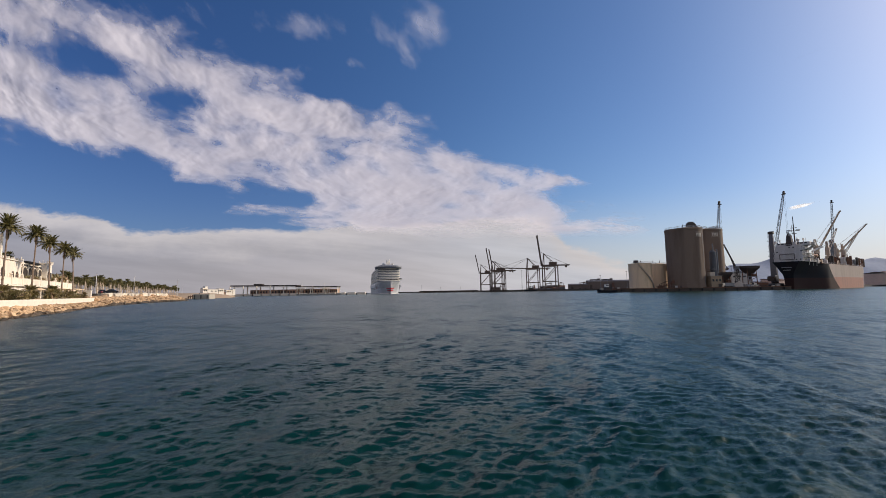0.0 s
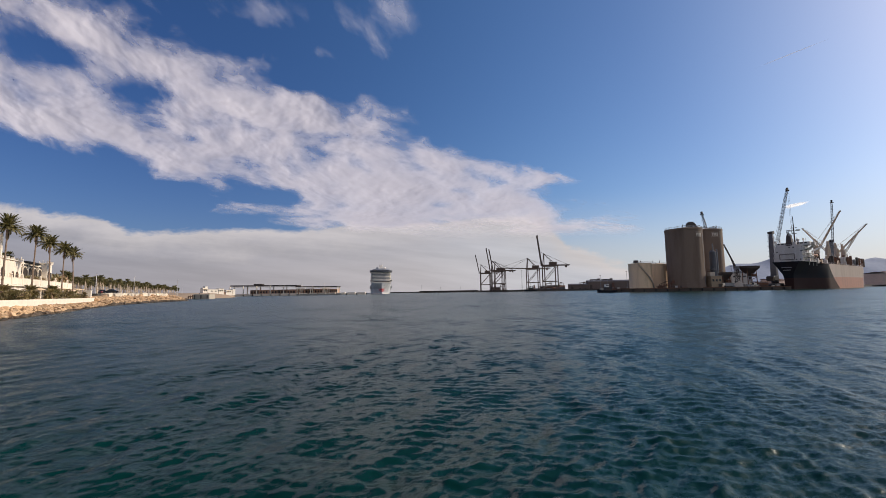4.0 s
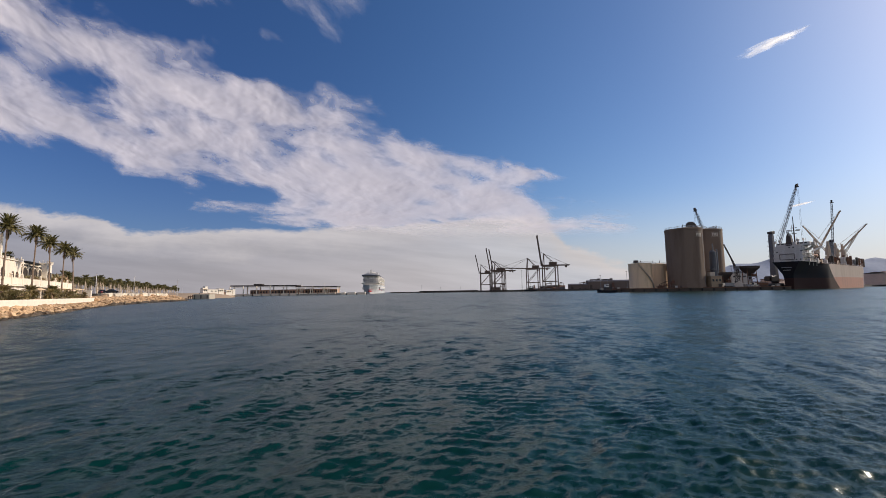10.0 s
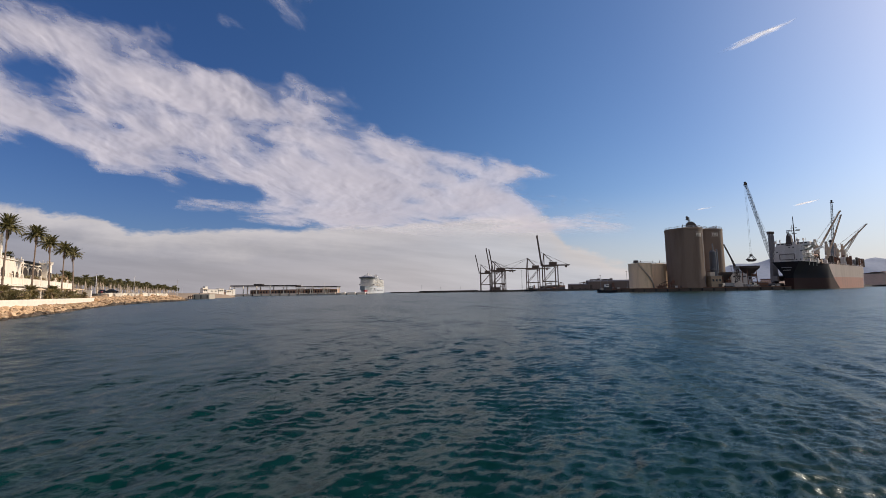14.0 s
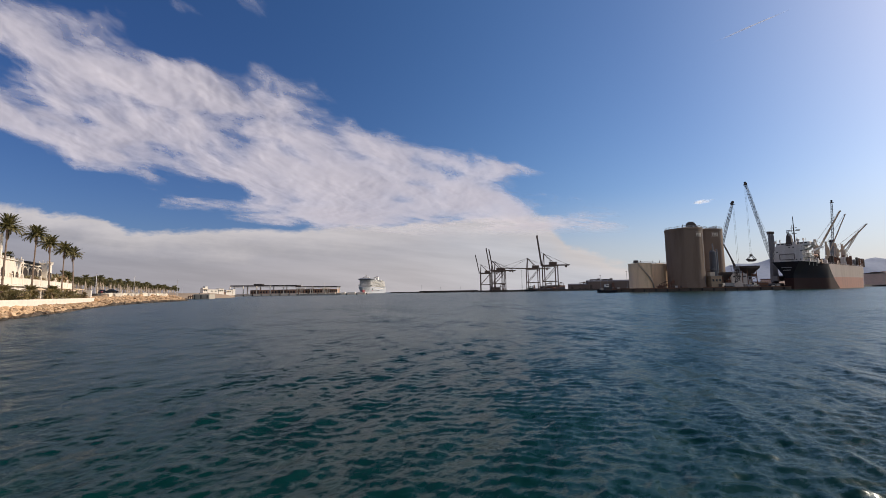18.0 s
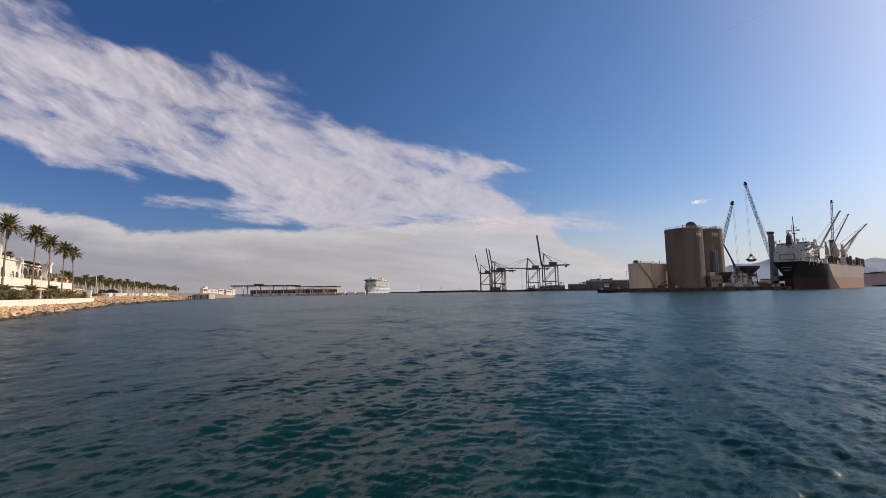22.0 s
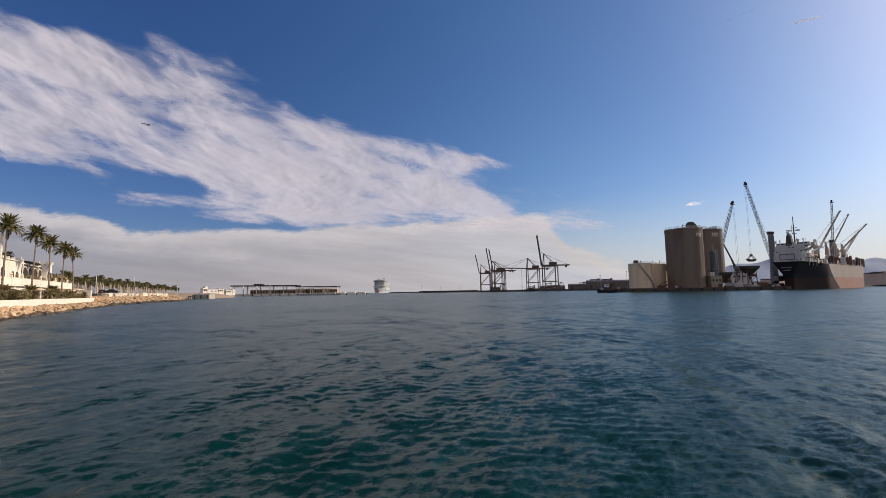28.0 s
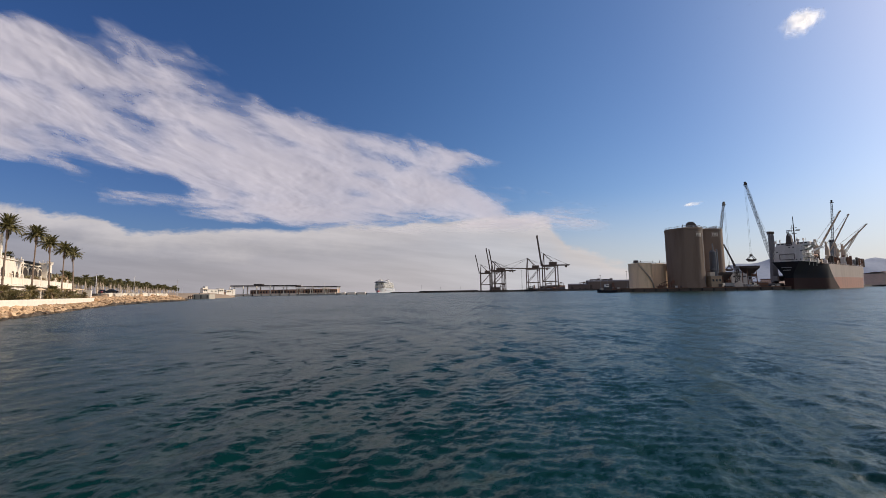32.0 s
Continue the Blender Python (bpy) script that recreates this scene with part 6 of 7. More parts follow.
def truck(m, col, label):
    t = thing("tipper_truck", label, "truck", m, "quay trucks")
    part("cab", box(BM(), -3.6, 0, 1.75, 1.9, 2.4, 2.3, bevel=0.12), WHITE_PAINT, t)
    part("windscreen", box(BM(), -4.57, 0, 2.2, 0.06, 2.0, 0.9), GLASS, t)
    bm = BM()
    loft(bm, [[(-2.3, -1.25, 1.0), (4.2, -1.25, 1.0), (4.2, 1.25, 1.0), (-2.3, 1.25, 1.0)], [(-2.5, -1.3, 3.0), (4.5, -1.3, 3.0), (4.5, 1.3, 3.0), (-2.5, 1.3, 3.0)]])
    part("tipper_body", bm, col, t)
    part("chassis", box(BM(), 0, 0, 0.85, 8.6, 1.0, 0.3), STEEL_DK, t)
    for x in (-3.4, 1.6, 3.0):
        for y in (-1.05, 1.05):
            part("wheel", rod(BM(), (x, y - 0.18, 0.5), (x, y + 0.18, 0.5), 0.5, n=14), RUBBER, t)


truck(pose(189.5, 287, 2.0, 0, 0, 12), STEEL_GREY, "tipper truck with a grey body on the quay")
truck(pose(213, 289, 2.0, 0, 0, -8), RUST, "tipper truck with a rusty body on the quay")
truck(pose(219.5, 294, 2.0, 0, 0, 60), STEEL_BLUE, "tipper truck with a blue body on the quay")


def quay_clutter():
    rng = random.Random(14)
    cols = [CONCRETE, RUST, STEEL_GREY, GRAIN, STEEL_DK, WHITE_PAINT]
    for i in range(26):
        x = 182 + 40 * rng.random() if i > 8 else 108 + 55 * rng.random()
        y = 284 + 9 * rng.random()
        s = rng.uniform(0.7, 1.9)
        c = thing("cargo_crate", "weathered crate of stores on the quay", "crate", pose(x, y, 2.0, 0, 0, rng.uniform(0, 90)), "quay stores")
        mt = rng.choice(cols)
        part("box", box(BM(), 0, 0, s * 0.5, s * 1.5, s, s, bevel=0.05), mt, c)
        part("lid", box(BM(), 0, 0, s * 1.04, s * 1.56, s * 1.06, s * 0.1), mt, c)
    for i in range(4):
        x = 120 + i * 26
        l = thing("quay_lamp", "tall thin lamp mast on the cargo quay", "lamp mast", pose(x + 24, 312 + i * 6, 2.0), "quay lamps")
        part("mast", rod(BM(), (0, 0, 0), (0, 0, 16), 0.22, 0.1, 7), STEEL_GREY, l)
        part("lamp_head", box(BM(), 0, 0, 16.1, 1.8, 0.5, 0.3), STEEL_GREY, l)


quay_clutter()


def pale_store():
    """A pale cement store with a conveyor head, behind the hoppers."""
    s = thing("cement_store", "pale dusty cement store behind the hoppers", "building", pose(222, 325, 2.0, 0, 0, -10))
    part("wall", box(BM(), 0, 0, 5.2, 11, 9, 10.4), SHIP_GREY, s)
    bm = BM()
    loft(bm, [[(-5.9, yy, 10.4) , (5.9, yy, 10.4), (0, yy, 12.6)] for yy in (-4.9, 4.9)])
    part("roof", bm, STEEL_GREY, s)
    part("door", box(BM(), -1.5, -4.55, 2.4, 4.2, 0.2, 4.8), STEEL_GREY, s)
    for k in range(3):
        part("window", box(BM(), -3.4 + k * 3.4, -4.55, 8.0, 1.6, 0.16, 1.2), GLASS, s)
    part("dust_pipe", rod(BM(), (4.2, -4.0, 2), (4.2, -4.0, 14.5), 0.5, n=10), SHIP_GREY, s)
    for n, (x, y, h) in enumerate(((236, 352, 6.0), (247, 356, 4.6), (262, 372, 6.5), (233, 318, 3.2))):
        b = thing("quay_office", "small pale prefabricated quay office", "building", pose(x, y, 2.0, 0, 0, -20), "quay offices")
        part("wall", box(BM(), 0, 0, h / 2, 8.5, 5, h), (SHIP_GREY, GRAIN)[n % 2], b)
        part("roof", box(BM(), 0, 0, h + 0.12, 9, 5.5, 0.25), STEEL_GREY, b)
        for k in range(3):
            part("window", box(BM(), -2.8 + k * 2.8, -2.52, h * 0.6, 1.3, 0.12, 1.1), GLASS, b)


pale_store()


def town():
    """Low hazy buildings along the harbour far behind the ship."""
    rng = random.Random(31)
    for i in range(26):
        x = 640 + i * 26 + rng.uniform(-8, 8)
        y = 720 + rng.uniform(0, 120) - i * 4
        h = rng.uniform(9, 22)
        w = rng.uniform(16, 30)
        b = thing("port_building", "distant hazy brown port building", "building", pose(x, y, 2.0, 0, 0, -40), "distant port buildings")
        part("wall", box(BM(), 0, 0, h / 2, w, 14, h), TOWN, b)
        part("roof", box(BM(), 0, 0, h + 0.3, w + 1, 15, 0.6), TERRACOTTA if i % 3 else CONCRETE, b)
        win = BM()
        for j in range(int(w // 4)):
            for k in range(int(h // 4)):
                box(win, -w / 2 + 2.2 + j * 4, -7.05, 2.2 + k * 3.8, 1.6, 0.2, 1.7)
        part("glazing", win, STEEL_GREY, b)
    for i in range(18):
        x = 380 + i * 14 + rng.uniform(-4, 4)
        y = 520 + i * 9 + rng.uniform(-10, 30)
        s = thing("transit_shed", "low hazy brown transit shed behind the quay", "warehouse", pose(x, y, 2.0, 0, 0, 30), "transit sheds")
        h = rng.uniform(5, 10)
        part("wall", box(BM(), 0, 0, h / 2, 18, 10, h), TOWN, s)
        part("roof", box(BM(), 0, 0, h + 0.2, 19, 11, 0.5), RUST, s)


town()


# ---------------------------------------------------------------- harbour cranes
def harbour_crane(x, y, z, pivot, tower_h, jib_len, label, colour):
    """A mobile harbour crane: carriage, slewing tower, lattice jib. Returns the thing, its tower and its jib."""
    c = thing("harbour_crane", label, "crane", pose(x, y, z), "mobile harbour cranes")
    ch = part("carriage", box(BM(), 0, 0, 1.9, 7, 9, 1.6, bevel=0.15), colour, c)
    for sx in (-1, 1):
        for k in range(5):
            part("wheel", rod(BM(), (sx * 3.0 - 0.4, -4 + 2 * k, 0.75), (sx * 3.0 + 0.4, -4 + 2 * k, 0.75), 0.75, n=12), RUBBER, ch)
        part("outrigger", box(BM(), sx * 4.4, 5.0, 0.6, 2.4, 1.2, 1.2, bevel=0.1), STEEL_GREY, c)
        part("outrigger", box(BM(), sx * 4.4, -5.0, 0.6, 2.4, 1.2, 1.2, bevel=0.1), STEEL_GREY, c)
    part("slew_ring", rod(BM(), (0, 0, 2.7), (0, 0, 3.6), 2.4, n=20), STEEL_DK, c)
    tw = BM()
    secs = []
    for zz, w in ((3.6, 2.2), (pivot, 1.7), (tower_h - 3, 1.4), (tower_h, 1.2)):
        secs.append([(-w, -w * 0.9, zz), (w, -w * 0.9, zz), (w, w * 0.9, zz), (-w, w * 0.9, zz)])
    loft(tw, secs)
    t = part("slewing_tower", tw, colour, c)
    part("machine_house", box(BM(), 0, -4.6, 6.4, 5.0, 7.0, 4.2, bevel=0.2), colour, t)
    part("counterweight", box(BM(), 0, -8.8, 6.0, 4.6, 1.8, 3.4, bevel=0.15), STEEL_DK, t)
    part("cab", box(BM(), 2.4, 1.4, pivot + 1.5, 2.0, 2.4, 2.4, bevel=0.2), SHIP_GREY, t)
    hd = BM()
    box(hd, 0, 0.4, tower_h + 0.8, 3.4, 4.2, 1.8, bevel=0.2)
    rod(hd, (-1.6, 1.8, tower_h + 1.4), (1.6, 1.8, tower_h + 1.4), 0.9, n=14)
    part("tower_head", hd, STEEL_DK, t)
    lad = BM()
    for zz in range(int(pivot), int(tower_h) - 2, 4):
        box(lad, -2.0, -0.6, zz, 0.9, 2.0, 0.15)
        rod(lad, (-2.3, -1.4, zz), (-2.3, -1.4, zz + 1.1), 0.05, n=5)
    rod(lad, (-2.2, 0, pivot - 4), (-2.2, 0, tower_h), 0.08, n=5)
    part("access_ladder", lad, STEEL_GREY, t)
    j = BM()
    jib_w = 0.9 + 0.009 * jib_len
    lattice(j, (0, 0.6, 0), (0, jib_len * 0.12, 0), 1.1, jib_w, 3, 0.1)
    lattice(j, (0, jib_len * 0.12, 0), (0, jib_len * 0.8, 0), jib_w, jib_w * 0.94, 16, 0.1)
    lattice(j, (0, jib_len * 0.8, 0), (0, jib_len - 1.5, 0), jib_w * 0.94, 0.8, 5, 0.09)
    jib = part("jib", j, colour, c)
    jib.matrix_basis = pose(0, 1.2, pivot, 60, 0, 0)
    hp = BM()
    rod(hp, (-0.6, jib_len - 0.6, 0.2), (0.6, jib_len - 0.6, 0.2), 1.0, n=14)
    rod(hp, (-0.5, jib_len - 2.2, 1.1), (0.5, jib_len - 2.2, 1.1), 0.7, n=12)
    beam(hp, (-1.5, jib_len - 2.4, -0.4), (1.5, jib_len - 2.4, -0.4), 0.5, 0.8)
    box(hp, 0, jib_len - 1.5, 0.1, 1.3, 2.4, 1.2, bevel=0.2)
    part("jib_head", hp, STEEL_DK, jib)
    rp = BM()
    for s in (-0.5, 0.5):
        rod(rp, (s, jib_len - 1, 1.2), (s, jib_len * 0.45, 2.8), 0.07, n=5)
        rod(rp, (s, jib_len * 0.45, 2.8), (s, 5, 6.5), 0.07, n=5)
    part("luffing_rope", rp, ROPE, jib)
    return c, t, jib


def grab(name, rope, size, label):
    """A clamshell grab on its ropes, hung from the origin."""
    g = thing(name, label, "grab", None, "crane grabs")
    for s in (-0.45, 0.45):
        part("rope", rod(BM(), (s, 0, 0), (s * 1.3, 0, -rope), 0.055, n=5), ROPE, g)
    part("head", box(BM(), 0, 0, -rope - 0.6 * size, 1.5 * size, 1.2 * size, 1.2 * size, bevel=0.1), STEEL_DK, g)
    for s in (-1, 1):
        arm = BM()
        for y in (-0.7, 0.7):
            beam(arm, (s * 0.5 * size, y * size, -rope - size), (s * 2.4 * size, y * size, -rope - 3.2 * size), 0.3 * size)
        part("arm", arm, STEEL_DK, g)
        sh = BM()
        pts = [(0.05, -4.9), (1.2, -5.1), (2.5, -4.3), (2.8, -3.2), (0.2, -3.6)]
        loft(sh, [[(s * px * size, y * size, -rope + pz * size) for px, pz in pts] for y in (-1.3, 1.3)])
        part("shell", sh, STEEL_DK, g)
    return g


crane_a, tower_a, jib_a = harbour_crane(262.5, 340.0, 2.0, 20.0, 42.0, 78.0, "tall blue-grey mobile harbour crane with a lattice jib", STEEL_BLUE)
crane_b, tower_b, jib_b = harbour_crane(220.5, 344.9, 2.0, 20.15, 34.5, 54.3, "blue-grey mobile harbour crane behind the silos", STEEL_BLUE)
crane_c, tower_c, jib_c = harbour_crane(394.0, 432.0, 2.0, 24.0, 44.0, 62.0, "distant grey harbour crane with its jib raised", STEEL_GREY)
tower_c.matrix_basis = pose(0, 0, 0, 0, 0, 150)
jib_c.matrix_basis = pose(0, 0, 0, 0, 0, 150) @ pose(0, 1.2, 24.0, 76, 0, 0)
grab_a = grab("grab_bucket", 63.0, 1.25, "dark clamshell grab hanging on long ropes")
grab_b = grab("grab_bucket", 52.3, 0.94, "small dark clamshell grab hanging on ropes")


# ---------------------------------------------------------------- bulk carrier
def bulk_carrier():
    """Stern at the origin, bow along +y, water at z = 0."""
    s = thing("bulk_carrier", "dark-hulled bulk carrier with a pale accommodation block, moored", "ship", pose(241.7, 300.2, 0, 0, 0, -54.5))
    B, L, dk = 12.5, 168.0, 18.2
    # lower (red) hull, upper hull aft (navy) and forward (tan); aft paints hold the stern's shade
    def width(y, z):
        aft = min(1.0, max(0.0, (y + 4) / 44))
        run = min(1.0, 0.18 + 0.82 * (aft ** (0.85 + 0.7 * (1 - z / dk))) + 0.66 * max(0.0, z / dk - 0.55) * (1 - aft))
        fore = min(1.0, max(0.02, (L + (z - 6) * 0.35 - y) / 26)) ** 0.6
        return B * min(run, 1.0) * fore

    def band(z0, z1, y0, y1, n, name, material, steps=3):
        rings = []
        for i in range(n + 1):
            pts = []
            for k in range(steps + 1):
                z = z0 + (z1 - z0) * k / steps
                a, b = shade_edge(z) if y0 is None else y0, shade_edge(z) if y1 is None else y1
                y = a + (b - a) * i / n
                back = -0.34 * max(0, z - 7) * max(0, 1 - y / 12) if a < 1 else 0
                pts.append((width(y, z), y + back, z))
            rings.append(pts + [(-a, b, c) for a, b, c in reversed(pts)])
        return part(name, loft(BM(), rings), material, s, smooth=True)

    # border between the painted-in stern shade and the sunlit side
    def shade_edge(z):
        return 42 + 24 * (1 - max(0.0, z) / (dk + 2)) ** 1.6

    band(-2.0, 8.6, None, L - 1, 30, "lower_hull", HULL_RED, 5)
    band(-2.0, 8.0, 0.0, None, 22, "stern_boot", BOOT_RED_SHADE, 4)
    band(8.0, dk, 0.0, None, 22, "stern_hull", HULL_NAVY_SHADE, 8)
    band(8.6, dk, None, L + 2, 30, "side_hull", HULL_TAN, 4)
    # forecastle and bulwarks
    band(dk, dk + 2.8, L - 20, L + 3, 10, "forecastle", HULL_TAN, 2)
    band(dk, dk + 1.1, 0.0, 30.0, 8, "stern_bulwark", HULL_NAVY_SHADE, 1)
    part("deck", box(BM(), 0, 86, dk + 0.12, 2 * B - 0.8, 118, 0.2), RUST, s)
    # name bars on the stern quarter
    for i, (w, zz) in enumerate(((6.0, 15.2), (4.2, 13.4))):
        part("name_bar", box(BM(), 0, -3.25 + (15.2 - zz) * 0.34, zz, w, 0.25, 0.55), STEEL_GREY, s, "row of white letters, too small to read")
    # accommodation: a tall block well inboard, its starboard side open with ladders and landings
    hx = -0.6
    for i in range(4):
        z = dk + 1.0 + i * 2.95
        w = 16.6 - 0.3 * i
        d = part("deck_house", box(BM(), hx, 12.5 + 0.3 * i, z + 1.45, w, 17.5 - i * 0.9, 2.93, bevel=0.06), SHIP_GREY, s)
        for k in range(7):
            if (k * 3 + i * 2) % 7 in (4, 1) and i != 1:
                part("porthole", box(BM(), hx - w / 2 + 1.6 + k * 2.3, 3.7 + 0.75 * i, z + 1.6, 0.8, 0.14, 0.8), GLASS, d)
        for k in range(5):
            part("porthole", box(BM(), hx + w / 2 + 0.02, 6.0 + k * 3.0, z + 1.6, 0.14, 0.9, 0.9), GLASS, d)
        e = BM()
        ext = (3.4, 3.0, 2.4, 2.0)[i]
        box(e, hx + w / 2 + ext / 2, 12.6, z - 0.02, ext, 16.5, 0.16)
        ring = [(hx + w / 2, 4.4, z), (hx + w / 2 + ext, 4.4, z), (hx + w / 2 + ext, 8.5, z), (hx + w / 2 + ext, 12.6, z), (hx + w / 2 + ext, 16.7, z), (hx + w / 2 + ext, 20.8, z)]
        railing(e, ring, 1.1, 0.06)
        for q in ring[1::2]:
            rod(e, (q[0] - 0.2, q[1], z - 2.95), (q[0] - 0.2, q[1], z), 0.1, n=6)
        part("walkway", e, SHIP_GREY, s)
        la = BM()
        y0 = 7.0 + 5 * (i % 2)
        for dx in (-0.4, 0.4):
            beam(la, (hx + w / 2 + ext - 1.2 + dx, y0, z), (hx + w / 2 + ext - 1.6 + dx, y0 + 4, z + 2.95), 0.12, 0.25)
        for k in range(8):
            f = (k + 0.5) / 8
            beam(la, (hx + w / 2 + ext - 1.6 - 0.4 * f, y0 + 4 * f, z + 2.95 * f), (hx + w / 2 + ext - 0.8 - 0.4 * f, y0 + 4 * f, z + 2.95 * f), 0.18, 0.06)
        part("ladder", la, STEEL_GREY, s)
        ra = BM()
        railing(ra, [(hx - w / 2 + w * k / 5, 3.2 + 0.75 * i, z + 2.95) for k in range(6)], 1.0, 0.05)
        part("aft_rail", ra, SHIP_GREY, s)
    zb = dk + 1.0 + 4 * 2.95
    br = part("bridge", box(BM(), hx + 1.4, 15.5, zb + 1.2, 19.5, 9, 2.4, bevel=0.1), SHIP_GREY, s)
    for k in range(8):
        part("bridge_window", box(BM(), hx - 6.6 + k * 2.2, 10.96, zb + 1.6, 1.6, 0.14, 0.9), GLASS, br)
    wg = BM()
    beam(wg, (hx + 8.0, 17, zb - 3.4), (hx + 12.4, 17, zb + 0.2), 0.7, 1.6)
    box(wg, hx + 11.6, 16.5, zb + 1.0, 2.6, 4.0, 2.2, bevel=0.1)
    part("bridge_wing", wg, SHIP_GREY, s)
    for k, (x, y, r, h) in enumerate(((-9.5, 12, 0.9, 1.4), (-6.0, 9.5, 0.5, 2.0), (3.6, 12.5, 1.1, 1.8), (5.6, 17, 0.7, 2.6), (-1.2, 11, 0.5, 1.8))):
        q = BM()
        rod(q, (x, y, zb + 2.3), (x, y, zb + 2.3 + h), r * 0.55, r * 0.5, 10)
        bmesh.ops.create_icosphere(q, subdivisions=2, radius=r, matrix=pose(x, y, zb + 2.3 + h))
        part("aerial_dome", q, WHITE_PAINT if k % 2 else SHIP_GREY, s, smooth=True)
    # recessed dark doorway and rescue boat frame on the aft wall
    dr = BM()
    box(dr, -1.0, 3.55, dk + 6.6, 8.4, 0.3, 0.35)
    box(dr, -1.0, 3.55, dk + 2.8, 8.4, 0.3, 0.35)
    box(dr, -5.2, 3.55, dk + 4.7, 0.35, 0.3, 4.2)
    box(dr, 3.2, 3.55, dk + 4.7, 0.35, 0.3, 4.2)
    part("door_frame", dr, STEEL_DK, s)
    lb = BM()
    secs = []
    for i in range(7):
        f = i / 6
        r = 1.15 * math.sin(math.pi * (0.12 + 0.76 * f))
        secs.append([(10.9 + r * math.cos(a), 16.5 + 8 * f, dk + 5.4 + 1.1 * r * math.sin(a)) for a in (j * math.pi / 5 for j in range(10))])
    part("lifeboat", loft(lb, secs), TERRACOTTA, s, "faded orange covered lifeboat", smooth=True)
    dv = BM()
    for y in (18.5, 23.5):
        beam(dv, (9.4, y, dk + 0.2), (11.2, y, dk + 8.2), 0.35)
    part("davit", dv, SHIP_GREY, s)
    # funnel with mast
    fn = BM()
    loft(fn, [[(-1.9, 6.0, zb), (1.9, 6.0, zb), (1.9, 10.5, zb), (-1.9, 10.5, zb)], [(-1.2, 6.6, zb + 7.5), (1.2, 6.6, zb + 7.5), (1.2, 9.6, zb + 7.5), (-1.2, 9.6, zb + 7.5)]])
    part("funnel", fn, STEEL_DK, s)
    for k in range(3):
        part("exhaust_pipe", rod(BM(), (-0.8 + 0.8 * k, 8, zb + 7.2), (-0.8 + 0.8 * k, 7.6, zb + 10.6 - k * 0.9), 0.33, n=8), STEEL_DK, s)
    ms = BM()
    rod(ms, (1.5, 14, zb + 2.4), (1.5, 14, zb + 21.5), 0.5, 0.2, 8)
    box(ms, 1.5, 14, zb + 9.0, 2.6, 2.0, 0.3)
    rod(ms, (0.4, 14, zb + 9.0), (0.4, 14, zb + 15.5), 0.14, n=6)
    beam(ms, (-2.0, 14, zb + 11), (5.0, 14, zb + 11), 0.35)
    beam(ms, (-0.5, 14, zb + 13.2), (3.5, 14, zb + 13.2), 0.25)
    part("radar_mast", ms, STEEL_DK, s)
    rd = BM()
    box(rd, -1.4, 14, zb + 11.7, 3.2, 0.4, 0.5)
    box(rd, 4.0, 14, zb + 11.6, 2.4, 0.4, 0.4)
    part("radar_scanner", rd, SHIP_GREY, s)
    for x, h in ((-10, 3.2), (-8, 2.2), (2, 4.0), (7.2, 3.0)):
        part("aerial", rod(BM(), (x, 16, zb + 2.5), (x, 16, zb + 2.5 + h), 0.08, n=5), SHIP_GREY, s)
    bx = BM()
    box(bx, 2.2, 8, zb + 1.2, 3.2, 3.2, 2.4)
    part("vent_house", bx, SHIP_GREY, s)
    # stores crane, winches and liferafts between the house and the first hold
    pc = BM()
    rod(pc, (7.5, 27, dk), (7.5, 27, dk + 9), 0.6, 0.5, 10)
    beam(pc, (7.5, 27, dk + 9), (11.5, 37, dk + 12.5), 0.7, 0.9)
    part("stores_crane", pc, SHIP_GREY, s, "pale grey stores crane")
    for k, (x, y, w, h) in enumerate(((10.2, 24.5, 2.2, 3.4), (9.6, 28.5, 2.6, 2.2), (5.5, 30, 3.0, 4.6), (10.4, 33, 2.0, 2.6), (10.2, 46, 1.8, 3.2), (10.4, 72, 1.8, 2.6), (10.2, 98, 2.0, 3.0))):
        part("deck_locker", box(BM(), x, y, dk + h / 2, w, w * 1.2, h, bevel=0.1), SHIP_GREY if k % 2 == 0 else STEEL_TAN, s)
    for k in range(3):
        part("liferaft", rod(BM(), (11.3, 8.5 + k * 2.2, dk + 4.7), (11.3, 9.9 + k * 2.2, dk + 4.7), 0.45, n=10), WHITE_PAINT, s)
    # hatches
    for k in range(5):
        y = 38 + k * 25
        h = part("hatch_coaming", box(BM(), 0, y, dk + 0.9, 15, 17, 1.5), RUST, s)
        part("hatch_cover", box(BM(), 0, y, dk + 2.0, 15.6, 17.4, 0.8, bevel=0.08), STEEL_DK, h)
    rl = BM()
    railing(rl, [(B - 0.4, 32 + 4 * i, dk) for i in range(28)], 1.1, 0.06)
    part("side_rail", rl, SHIP_GREY, s)
    for k, y in enumerate((34, 58, 84, 110, 136, 142, 152, 154)):
        v = BM()
        rod(v, (7.5 - (k % 3) * 5, y, dk), (7.5 - (k % 3) * 5, y, dk + 6.0 + 3 * (k % 2)), 0.9, n=8)
        part("ventilator", v, RUST if k % 2 else STEEL_DK, s)
    for k, (x, y, h) in enumerate(((3, 60, 9), (-4, 64, 7), (5, 90, 8), (-3, 94, 6.5), (2, 117, 8), (9, 124, 9), (10, 139, 8), (10, 146, 7.5), (10, 156, 7.5), (10, 161, 7.5))):
        part("grab_stand", box(BM(), x, y, dk + h / 2, 1.5, 1.5, h, bevel=0.1), RUST if k % 3 else STEEL_DK, s)
    rng = random.Random(77)
